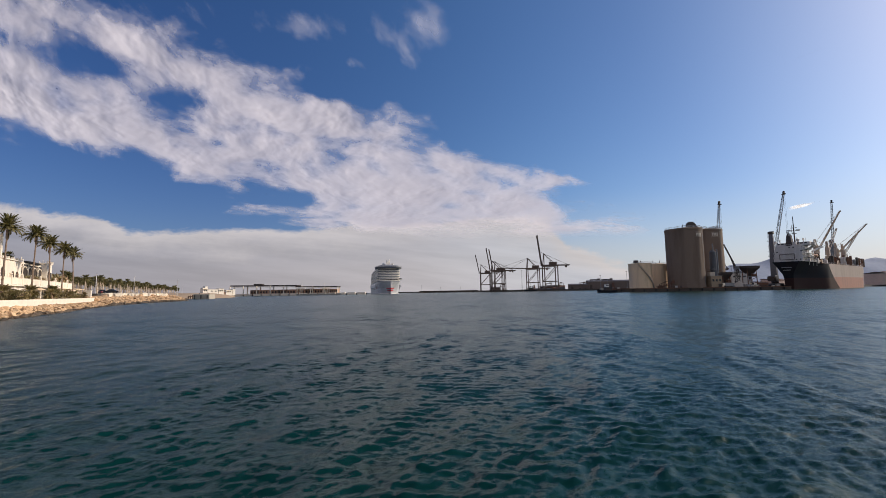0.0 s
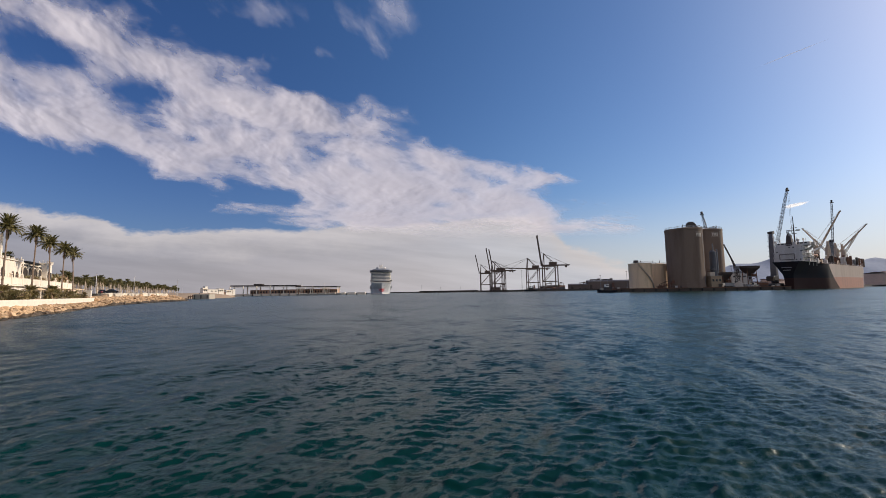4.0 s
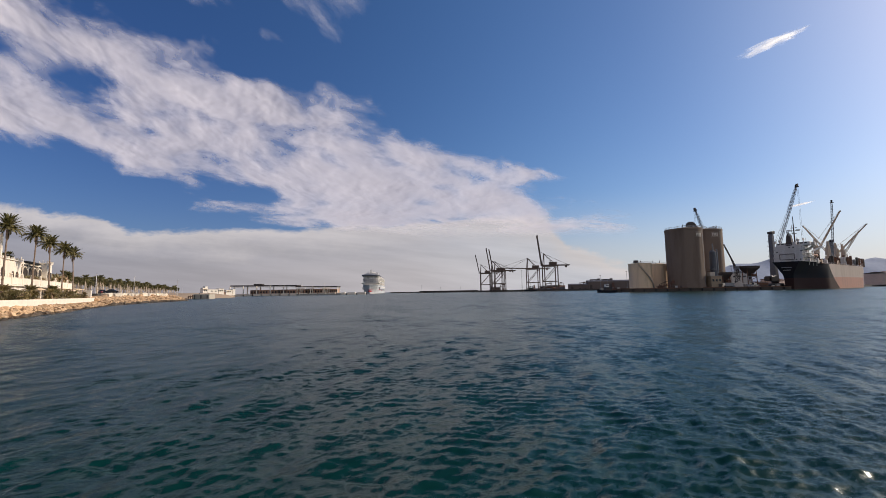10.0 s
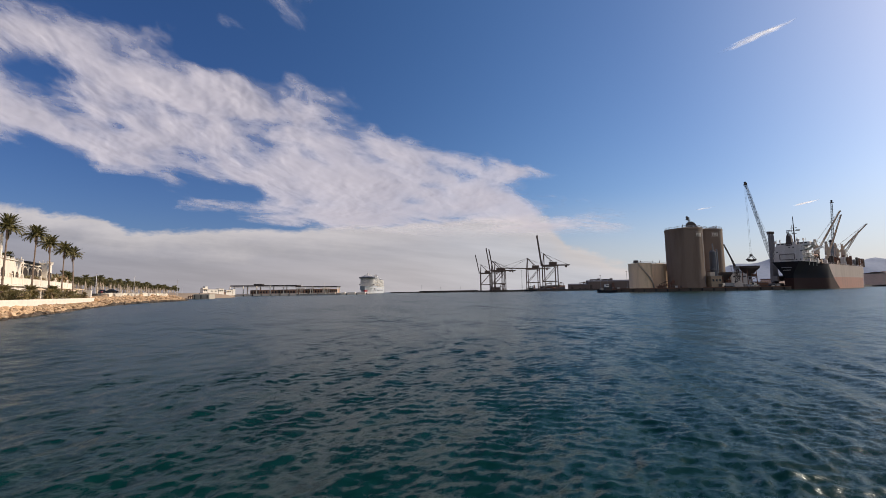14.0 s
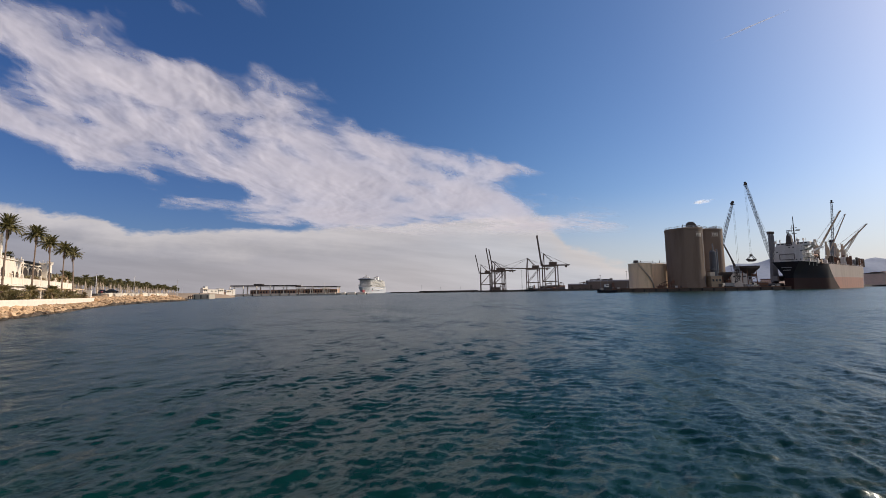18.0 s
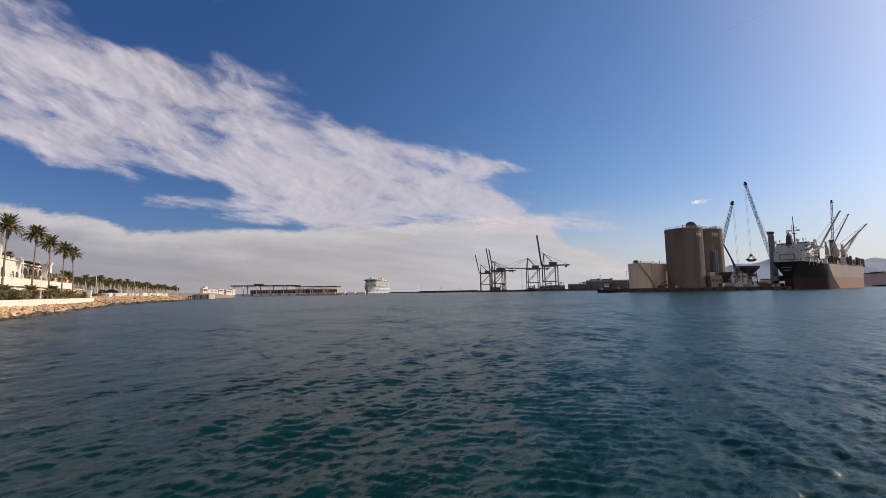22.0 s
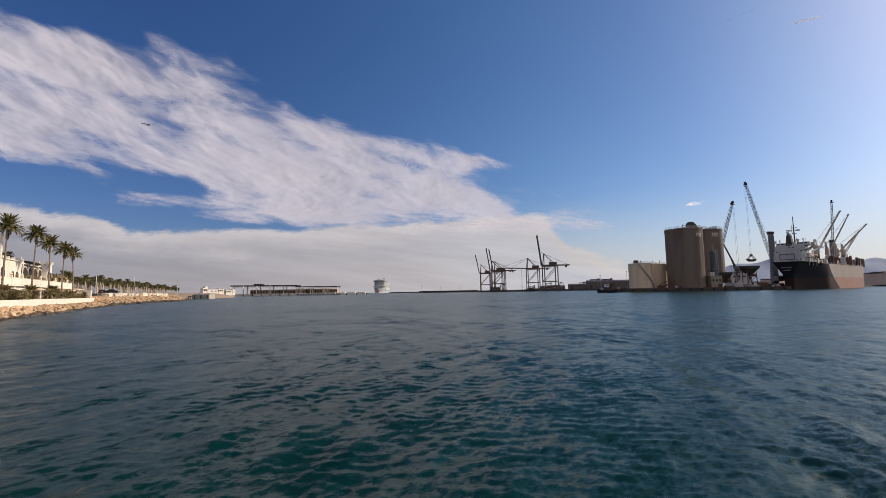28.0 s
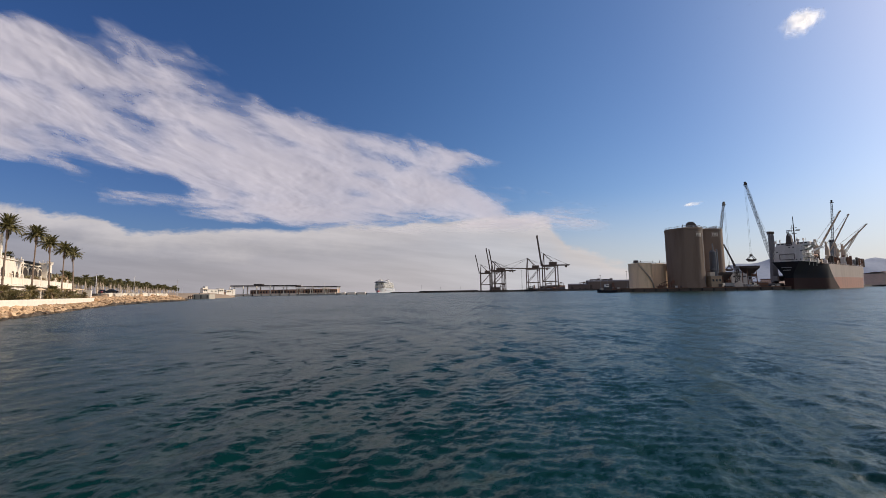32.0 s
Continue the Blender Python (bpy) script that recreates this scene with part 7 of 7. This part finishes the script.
    for k in range(34):
        x, y = rng.uniform(-6, 11), 30 + 122 * (k + rng.random()) / 34
        w, h = rng.uniform(1.2, 3.4), rng.uniform(2.0, 7.5)
        q = box(BM(), 0, 0, h / 2, w, w * rng.uniform(0.8, 1.8), h, bevel=0.06)
        if k % 3 == 0:
            rod(q, (0.2, 0, h), (0.2, 0, h + rng.uniform(1.5, 4.5)), 0.16, 0.1, 6)
        part("deck_fitting", q, rng.choice((RUST, STEEL_TAN, SHIP_GREY, STEEL_DK, RUST, STEEL_GREY)), s, m=pose(x, y, dk + 0.2, 0, 0, rng.uniform(0, 90)))
    for k, (xa, ya, za, xb, yb, zb2) in enumerate(((-1, 70, 15, 2, 30, 12), (0, 100, 16, 0, 72, 20), (0, 127, 16, 0, 102, 20), (0, 148, 17, 0, 129, 20), (2, 160, 12, 0, 149, 19))):
        part("stay_wire", rod(BM(), (xa, ya, dk + za), (xb, yb, dk + zb2), 0.09, n=5), ROPE, s)
    part("foremast", rod(BM(), (0, L - 8, dk + 2), (0, L - 8, dk + 14), 0.35, 0.2, 8), STEEL_TAN, s)
    cranes = []
    for y, jl in ((70, 36), (100, 32), (127, 34), (148, 30)):
        cr = BM()
        rod(cr, (0, 0, 0), (0, 0, 9.5), 1.25, 1.1, 14)
        ped = part("crane_pedestal", cr, STEEL_TAN, s, "tan deck crane", m=pose(0, y, dk))
        h = BM()
        loft(h, [[(-1.4, -1.6, 9.5), (1.4, -1.6, 9.5), (1.4, 1.2, 9.5), (-1.4, 1.2, 9.5)], [(-1.3, -1.4, 15.5), (1.3, -1.4, 15.5), (1.3, 0.8, 15.5), (-1.3, 0.8, 15.5)],
                 [(-0.8, -1.3, 17.0), (0.8, -1.3, 17.0), (0.8, 0.2, 17.0), (-0.8, 0.2, 17.0)],
                 [(-0.7, -1.4, 21.0), (0.7, -1.4, 21.0), (0.7, -0.4, 21.0), (-0.7, -0.4, 21.0)]])
        hs = part("crane_house", h, STEEL_TAN, ped)
        cranes.append((ped, hs, y, jl))
    return s, cranes


carrier, deck_cranes = bulk_carrier()


def deck_crane_jib(ped, jl):
    """Twin-girder jib and ropes, turning with its pedestal's head."""
    j = BM()
    for sx in (-1, 1):
        loft(j, [[(sx * 0.75 + e, 0, u) for e, u in ((-0.15, -0.25), (0.15, -0.25), (0.15, 0.25), (-0.15, 0.25))],
                 [(sx * 0.6 + e, jl * 0.5, u) for e, u in ((-0.17, -0.35), (0.17, -0.35), (0.17, 0.35), (-0.17, 0.35))],
                 [(sx * 0.4 + e, jl, u) for e, u in ((-0.18, -0.25), (0.18, -0.25), (0.18, 0.25), (-0.18, 0.25))]])
    for i in range(6):
        f = (i + 0.5) / 6
        beam(j, (-0.8 + 0.4 * f, jl * f, 0), (0.8 - 0.4 * f, jl * f, 0), 0.2)
    rod(j, (-0.6, jl, 0), (0.6, jl, 0), 0.5, n=10)
    for sx in (-0.4, 0.4):
        rod(j, (sx, jl, 0.6), (sx, 0, 5.0), 0.06, n=5)
    return part("crane_jib", j, STEEL_TAN, ped)


deck_jibs = []
for (ped_, house_, y_, jl_), (el_, az_) in zip(deck_cranes, ((58, 94), (64, 147), (45, 98), (44, 75))):
    jb_ = deck_crane_jib(ped_, jl_)
    jb_.matrix_basis = pose(0, 0, 12.8, 0, 0, 54.5 - az_) @ pose(0, 1.4, 0, el_, 0, 0)
    house_.matrix_basis = pose(0, 0, 0, 0, 0, 54.5 - az_)
    deck_jibs.append((jb_, house_))


# ---------------------------------------------------------------- cruise ship
def cruise_ship():
    """Bow at the origin, stern along +y, water at z = 0."""
    s = thing("cruise_ship", "large white cruise ship with painted red lips on its bow", "ship")
    L = 330.0
    rings = []
    lv = (-2.0, 3.0, 9.0, 15.0, 20.0)
    for y, ws in ((0.0, (0.3, 0.3, 0.4, 0.6, 0.9)), (5, (1.2, 1.6, 2.6, 5.5, 8.5)), (14, (4.5, 5.5, 7.5, 11.5, 14.5)), (30, (10.5, 12.0, 14.0, 17, 18.8)), (55, (17, 18, 18.8, 19.6, 20)),
                  (90, (19.4, 19.6, 20, 20, 20)), (200, (19.6, 19.8, 20, 20, 20)), (300, (18, 19.4, 20, 20, 20)), (L, (15, 18.4, 19.6, 19.8, 20))):
        flare = max(0.0, 1 - y / 30)
        r = [(w, y + (5.0 - 0.25 * z) * flare, z) for w, z in zip(ws, lv)]
        rings.append(r + [(-a, b, c) for a, b, c in reversed(r)])
    part("hull", loft(BM(), rings), LINER_WHITE, s)

    def outline(w, y0, y1, nose):
        pts = []
        for i in range(13):
            a = math.pi * i / 12
            pts.append((w * math.cos(a), y0 + nose * (1 - math.sin(a))))
        return [(x, y) for x, y in pts] + [(-w, y1), (w, y1)]

    z = 20.0
    for i in range(8):
        y0 = 30 + i * 1.0
        w = 19.6
        part("balcony_band", slab(BM(), outline(w - 1.3, y0 + 1.0, 318 - i * 3, 9), z, z + 1.7), BAND_GREY if i != 1 else STEEL_DK, s)
        part("deck_band", slab(BM(), outline(w, y0, 320 - i * 3, 9), z + 1.7, z + 2.9), WHITE_PAINT, s)
        z += 2.9
        if i in (2, 5):
            for k in range(16):
                for sx in (-1, 1):
                    part("balcony_divider", box(BM(), sx * 19.2, 50 + k * 16.5, z - 3.6, 0.9, 0.4, 7.4), WHITE_PAINT, s)
    # bridge wings and the dark visor over the top decks
    part("bridge_wing", box(BM(), 0, 39, 25.2, 45, 6, 2.4, bevel=0.4), WHITE_PAINT, s)
    part("bridge_window", box(BM(), 0, 35.9, 25.6, 43, 0.3, 1.2), GLASS, s)
    part("visor", slab(BM(), outline(22.2, 29, 70, 13), z, z + 3.0), FILTER_GREY, s, "dark glazed sun-deck visor")
    part("visor_roof", slab(BM(), outline(22.6, 28.5, 70, 13), z + 3.0, z + 3.5), LINER_WHITE, s)
    dome = BM()
    loft(dome, [[(x, y, zz) for x, y in outline(w, y0, 64, n)] for w, y0, n, zz in ((19.6, 34, 11, z + 3.2), (17.5, 36.5, 10, z + 5.2), (13.5, 40, 8, z + 6.6), (8.0, 45, 5, z + 7.3))])
    part("forward_dome", dome, BAND_GREY, s, smooth=True)
    part("pool_dome", slab(BM(), outline(15, 80, 130, 8), z, z + 5.0), SHIP_GREY, s)
    part("top_deck", slab(BM(), outline(17, 140, 270, 3), z, z + 3.4), WHITE_PAINT, s)
    part("slide_tower", lattice(BM(), (5, 180, z + 3), (5, 184, z + 13), 8, 6, 5, 0.5), SHIP_GREY, s)
    m = BM()
    loft(m, [[(-4.5, 50, z + 7.0), (4.5, 50, z + 7.0), (4.5, 60, z + 7.0), (-4.5, 60, z + 7.0)], [(-1.4, 55, z + 15), (1.4, 55, z + 15), (1.4, 59, z + 15), (-1.4, 59, z + 15)]])
    part("radar_mast", m, WHITE_PAINT, s)
    for x in (-2.6, 2.6):
        part("mast_spire", rod(BM(), (x, 56, z + 9), (x * 0.8, 56, z + 17.5), 0.9, 0.3, 8), WHITE_PAINT, s)
    # open rails, screens and lidos along the top deck
    for k in range(12):
        for sx in (-1, 1):
            part("wind_screen", box(BM(), sx * 18.6, 78 + k * 18, z + 1.2, 0.5, 15, 2.4), GLASS if k % 3 else FILTER_GREY, s)
    for k, (y, w, h) in enumerate(((96, 22, 7.5), (148, 26, 8.0), (205, 20, 9.5), (276, 24, 7.0))):
        part("deck_pavilion", box(BM(), 0, y, z + h / 2, w, 22, h, bevel=0.8), (BAND_GREY, LINER_WHITE)[k % 2], s)
    # sheltered promenade low on both sides, proud of the hull
    for sx in (-1, 1):
        part("side_gallery", box(BM(), sx * 20.9, 150, 13.2, 2.4, 190, 5.0, bevel=0.3), LINER_WHITE, s)
    for x in (-8, 8):
        b = BM()
        bmesh.ops.create_icosphere(b, subdivisions=2, radius=2.6, matrix=pose(x, 58, z + 8.2))
        part("radome", b, WHITE_PAINT, s, smooth=True)
    f = BM()
    loft(f, [[(-6, 232, z + 3), (6, 232, z + 3), (6, 256, z + 3), (-6, 256, z + 3)], [(-4.5, 240, z + 15), (4.5, 240, z + 15), (4.5, 257, z + 15), (-4.5, 257, z + 15)]])
    part("funnel", f, WHITE_PAINT, s)
    for x in (-2.5, 2.5):
        part("exhaust_pipe", rod(BM(), (x, 248, z + 14.5), (x, 250, z + 18), 1.0, n=10), STEEL_DK, s)
    # lifeboats along both sides
    for sx in (-1, 1):
        part("boat_deck", box(BM(), sx * 20.05, 185, 16.0, 0.5, 210, 3.6), STEEL_DK, s)
        for k in range(11):
            b = BM()
            secs = []
            for i in range(6):
                q = i / 5
                r = 1.9 * math.sin(math.pi * (0.15 + 0.7 * q))
                secs.append([(sx * 20.8 + r * 0.8 * math.cos(a), 90 + k * 18 + 13 * q, 15.8 + r * math.sin(a)) for a in (j * math.pi / 4 for j in range(8))])
            part("lifeboat", loft(b, secs), WHITE_PAINT, s)
        for k in range(22):
            part("porthole", box(BM(), sx * 19.98, 70 + k * 11, 8.5, 0.3, 2.0, 1.2), GLASS, s)
        # painted ribbon running aft from the eye, and the eye itself
        for k in range(14):
            y = 58 + k * 13
            zc = 9.5 + 2.5 * math.sin(k * 0.7)
            part("ribbon_stripe", box(BM(), sx * 20.05, y, zc, 0.25, 13.5, 1.6 - 0.07 * k), TEAL_PAINT if k % 2 else LIP_RED, s)
    # lips: two soft bands that wrap round the stem
    for k, (z0, thick, wide) in enumerate(((8.4, 2.9, 8.0), (5.0, 2.9, 6.6))):
        b = BM()
        secs = []
        for i in range(17):
            u = -1 + 2 * i / 16
            x = wide * u
            y = 2.4 + 17 * abs(u) ** 1.35 - 0.6
            th = thick * math.sqrt(max(0.02, 1 - u * u)) * (0.82 + (0.18 * math.cos(6.28 * u) if k == 0 else 0))
            zc = z0 + (0.9 if k == 0 else 1.2) * u * u
            secs.append([(x, y - 0.9, zc - th / 2), (x, y + 1.2, zc - th / 2), (x, y + 1.2, zc + th / 2), (x, y - 0.9, zc + th / 2)])
        part("lip", loft(b, secs), LIP_RED, s, "glossy red painted lip", smooth=True)
    wk = BM()
    for sx in (-1, 1):
        loft(wk, [[(sx * 1, 2, -0.2), (sx * 3.5, 6, 0.9), (sx * 5, 8, -0.2)], [(sx * 14, 40, -0.2), (sx * 17, 42, 0.5), (sx * 19, 44, -0.2)]])
    part("bow_wave", wk, WHITE_PAINT, s, "white foam at the bow")
    return s


liner = cruise_ship()


# ---------------------------------------------------------------- small clouds and gulls
def facing(x, y, z, spin=0, tip=0):
    """A pose that turns a small cloud's broad side down to the harbour mouth."""
    az, el = math.degrees(math.atan2(x, y)), math.degrees(math.atan2(z, math.hypot(x, y)))
    return pose(x, y, z, 90 + el, 0, -az) @ pose(0, 0, 0, 0, 0, spin) @ pose(0, 0, 0, tip, 0, 0)


def wisp(name, x, y, z, lx, ly, turn, label, seed, strength=1.3, scale=0.012, stretch=(3.5, 0.8, 1), chain=((0, 0, 0.95, 0.9),), soft=1.3):
    cloud = thing(name, label, "cloud", facing(x, y, z, turn))
    for k, (piece_name, grow, weight, fade) in enumerate((("core", 1.0, strength, soft), ("veil", 1.04, strength * 0.8, soft * 2.2))):
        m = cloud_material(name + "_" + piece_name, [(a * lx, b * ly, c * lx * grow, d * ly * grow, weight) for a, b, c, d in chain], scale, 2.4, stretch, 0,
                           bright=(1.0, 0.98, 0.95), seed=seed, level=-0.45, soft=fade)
        bm = BM()
        g = [[bm.verts.new((lx * 1.5 * (i / 4 - 1), ly * 1.5 * (j / 4 - 1), ly * 0.06 * math.sin(i * 0.8) + 0.05 * k)) for j in range(9)] for i in range(9)]
        for i in range(8):
            for j in range(8):
                bm.faces.new((g[i][j], g[i + 1][j], g[i + 1][j + 1], g[i][j + 1]))
        part(piece_name, bm, m, cloud)
    return cloud


low_wisp = wisp("cloud_wisp", 1810, 2130, 400, 150, 17, 9, "thin bright lens-shaped cloud wisp", 3.0, 1.15, scale=0.02,
                chain=((-0.35, -0.15, 0.6, 0.8), (0.15, 0.1, 0.65, 0.6), (0.6, 0.2, 0.4, 0.4)))
high_wisp = wisp("cloud_wisp", 594, 688, 400, 195, 23, 6, "bright streak of cloud high in clear sky", 11.0, 1.2, scale=0.05,
                 chain=((-0.62, -0.5, 0.36, 0.62), (-0.2, 0.05, 0.42, 0.5), (0.3, 0.35, 0.42, 0.38), (0.72, 0.25, 0.32, 0.24)))
late_puff = wisp("cloud_puff", 558, 588, 400, 100, 27, 12, "small bright puff of cloud", 23.0, 1.7, 0.035, (1, 1, 1),
                chain=((-0.2, -0.1, 0.8, 0.9), (0.35, 0.2, 0.6, 0.6), (0.7, 0.5, 0.4, 0.4)), soft=2.3)
small_wisp = wisp("cloud_wisp", 1215, 1990, 400, 95, 15, 4, "small faint cloud wisp", 31.0, 1.2, 0.025)


def gull(name_seed):
    g = thing("seagull", "grey and white gull gliding with spread wings", "bird", None, "gulls")
    secs = []
    for y, r, zz in ((-0.3, 0.01, 0.0), (-0.22, 0.06, 0), (-0.05, 0.095, 0), (0.12, 0.08, 0.01), (0.24, 0.055, 0.02), (0.32, 0.02, 0.01)):
        secs.append([(r * math.cos(a), y, zz + r * 0.9 * math.sin(a)) for a in (i * math.pi / 4 for i in range(8))])
    part("body", loft(BM(), secs), FEATHER, g, smooth=True)
    for s in (-1, 1):
        w = BM()
        pts = [(0.05, 0.1, -0.12, 0.05), (0.3, 0.14, -0.08, 0.13), (0.5, 0.1, -0.08, 0.1), (0.7, 0.0, -0.1, 0.02)]
        loft(w, [[(s * x, y0, z + 0.012), (s * x, y1, z), (s * x, y0, z - 0.008)] for x, y0, y1, z in pts])
        part("wing", w, FEATHER_DK, g, "dark-tipped grey wing")
    part("tail", box(BM(), 0, -0.34, 0, 0.12, 0.16, 0.015), FEATHER, g)
    part("beak", rod(BM(), (0, 0.31, 0.01), (0, 0.38, 0.0), 0.015, 0.004, 6), STEEL_TAN, g)
    return g


gull_high, gull_low = gull(1), gull(2)


# ---------------------------------------------------------------- motion of things
def slew(crane, tower, jib, hook, base, pivot, length, rows):
    """Rows: seconds, jib elevation, bearing of the jib clockwise from +y."""
    walk(tower, [(t, pose(0, 0, 0, 0, 0, -az)) for t, el, az in rows])
    walk(jib, [(t, pose(0, 0, 0, 0, 0, -az) @ pose(0, 1.2, pivot, el, 0, 0)) for t, el, az in rows])
    out = []
    for t, el, az in rows:
        r = length * math.cos(radians(el)) + 1.2
        out.append((t, pose(base[0] + r * math.sin(radians(az)), base[1] + r * math.cos(radians(az)), base[2] + pivot + length * math.sin(radians(el)) - 0.8)))
    walk(hook, out)


def motions():
    walk(liner, [(t, pose(x, y, 0, 0, 0, a)) for t, x, y, a in (
        (0, -86, 700, 11.9), (1, -91, 730, 11.4), (2, -96, 760, 10.9), (3, -107, 790, 10.3), (6, -137, 880, 8.9), (9, -168, 990, 5.5), (11, -188, 1070, 4.0), (13, -208, 1150, 2.7),
        (17, -246, 1300, -0.8), (20, -259, 1400, -2.4), (23, -250, 1450, -2.0), (25, -247, 1480, -0.3), (27.5, -239, 1560, 2.9), (29.5, -242, 1620, 3.6), (31, -259, 1700, 0.5), (32, -268, 1750, -1.9))])
    slew(crane_a, tower_a, jib_a, grab_a, (262.5, 340.0, 2.0), 20.0, 78.0, (
        (0, 53.5, 52), (3, 53.5, 52), (6, 62.5, 75), (7, 57.5, 77), (8, 56, 80), (9, 59.5, 74), (10, 58, 67), (11, 61.5, 68), (12, 69.5, 31), (13, 67.5, 9), (20, 67.5, 9), (32, 67.5, 9)))
    slew(crane_b, tower_b, jib_b, grab_b, (220.5, 344.9, 2.0), 20.15, 54.3, (
        (0, 73, 51), (1, 65, 4), (2, 52.5, 2), (3, 53, 1), (4.5, 62, 30), (6, 70.5, 59), (7, 67, 1), (8, 52, 0), (9, 52, 1), (10, 64.5, 0), (11, 70, 63), (12, 68.5, 79), (13, 70.5, 14),
        (14, 52.5, -3), (15.5, 56, 0), (17, 66, 7), (18, 68.5, 77), (20, 68.5, 77), (25.5, 68.5, 77), (31.5, 68.5, 77), (32, 70.5, 59)))
    jib, house = deck_jibs[1]
    rows = ((0, 40, 58), (1, 45, 40), (2, 52, 20), (3, 48, -16), (4.5, 42, 20), (6, 40, 58), (9, 40, 58), (10, 50, 0), (11, 55, -58), (12, 72, -19), (13, 76, 44), (14, 70, 101), (17, 69, 118), (20, 66, 135), (23, 64, 147), (32, 64, 147))
    walk(jib, [(t, pose(0, 0, 12.8, 0, 0, 54.5 - az) @ pose(0, 1.4, 0, el, 0, 0)) for t, el, az in rows])
    walk(house, [(t, pose(0, 0, 0, 0, 0, 54.5 - az)) for t, el, az in rows])
    # the cloud layer drifts over from the far side, and the waves run in
    walk(cloud_bank, [(0, pose(0, 0, 600)), (16, pose(-285, -213, 600)), (32, pose(-570, -427, 600))])
    # small clouds gather and thin away by turning their broad side to or from the harbour
    for cloud, spin, rows in (
            (low_wisp, 9, ((0, 1792, 2104, 400, 0), (3.5, 1747, 2072, 400, 0), (5.5, 1738, 2072, 400, 20), (9, 1758, 2060, 400, 55), (12, 1755, 2046, 400, 52), (14.5, 1752, 2019, 400, 66), (17, 1757, 2007, 400, 90), (32, 1739, 1943, 400, 90))),
            (high_wisp, 6, ((0, 631, 710, 400, 90), (3.3, 612, 700, 400, 90), (5.5, 599, 691, 400, 45), (7, 584, 684, 400, 20), (9, 567, 673, 400, 0), (10.5, 547, 666, 400, 0), (12, 532, 660, 400, 10), (13, 519, 656, 400, 35), (14.5, 511, 641, 400, 58), (16.5, 495, 630, 400, 68), (18, 482, 618, 400, 80), (20, 472, 611, 400, 90), (32, 428, 584, 400, 90))),
            (small_wisp, 4, ((0, 2049, 3576, 400, 80), (12.3, 1925, 3302, 400, 80), (14.5, 1238, 1980, 400, 60), (17, 1226, 1979, 400, 15), (20, 1199, 1964, 400, 0), (25, 1203, 2003, 400, 0), (32, 1200, 2029, 400, 20))),
            (late_puff, -8, ((0, 900, 560, 400, 90), (20, 800, 590, 400, 90), (26, 640, 612, 400, 90), (28, 552, 608, 400, 84), (30, 545, 607, 400, 40), (31, 544, 609, 400, 15), (32, 549, 613, 400, 0)))):
        walk(cloud, [(t, facing(x, y, z, spin, tip)) for t, x, y, z, tip in rows])
    walk(water, [(0, pose(-1.6, 2.2, 0)), (16, pose(0, 0, 0)), (32, pose(1.6, -2.2, 0))])
    walk(gull_high, [(0, pose(-180, 60, 14, 0, 0, -60)), (24, pose(-110, 50, 6, 0, 0, -60)), (27.5, pose(-62, 42, 5, 0, 0, -40)), (27.9, pose(-36, 40, 10, 10, 6, -10)), (28.0, pose(-28.4, 40, 19, 12, 8, -5)), (28.1, pose(-21.1, 40, 28.5, 12, 8, -5)),
                     (28.3, pose(-6, 42, 48, 10, 8, -10)), (32, pose(110, 80, 70, 0, 0, -60))])
    walk(gull_low, [(0, pose(150, 40, 45, 0, 0, 90)), (20, pose(80, 40, 65, 0, 0, 60)), (24.5, pose(20, 44, 40, -10, 0, 40)), (24.9, pose(-19.7, 45, 10.2, 5, -12, 20)), (25.0, pose(-44.7, 45, 12.9, 12, -14, 15)), (25.1, pose(-58, 45, 16, 10, -8, 30)),
                    (32, pose(-180, 70, 30, 0, 0, 80))])


motions()
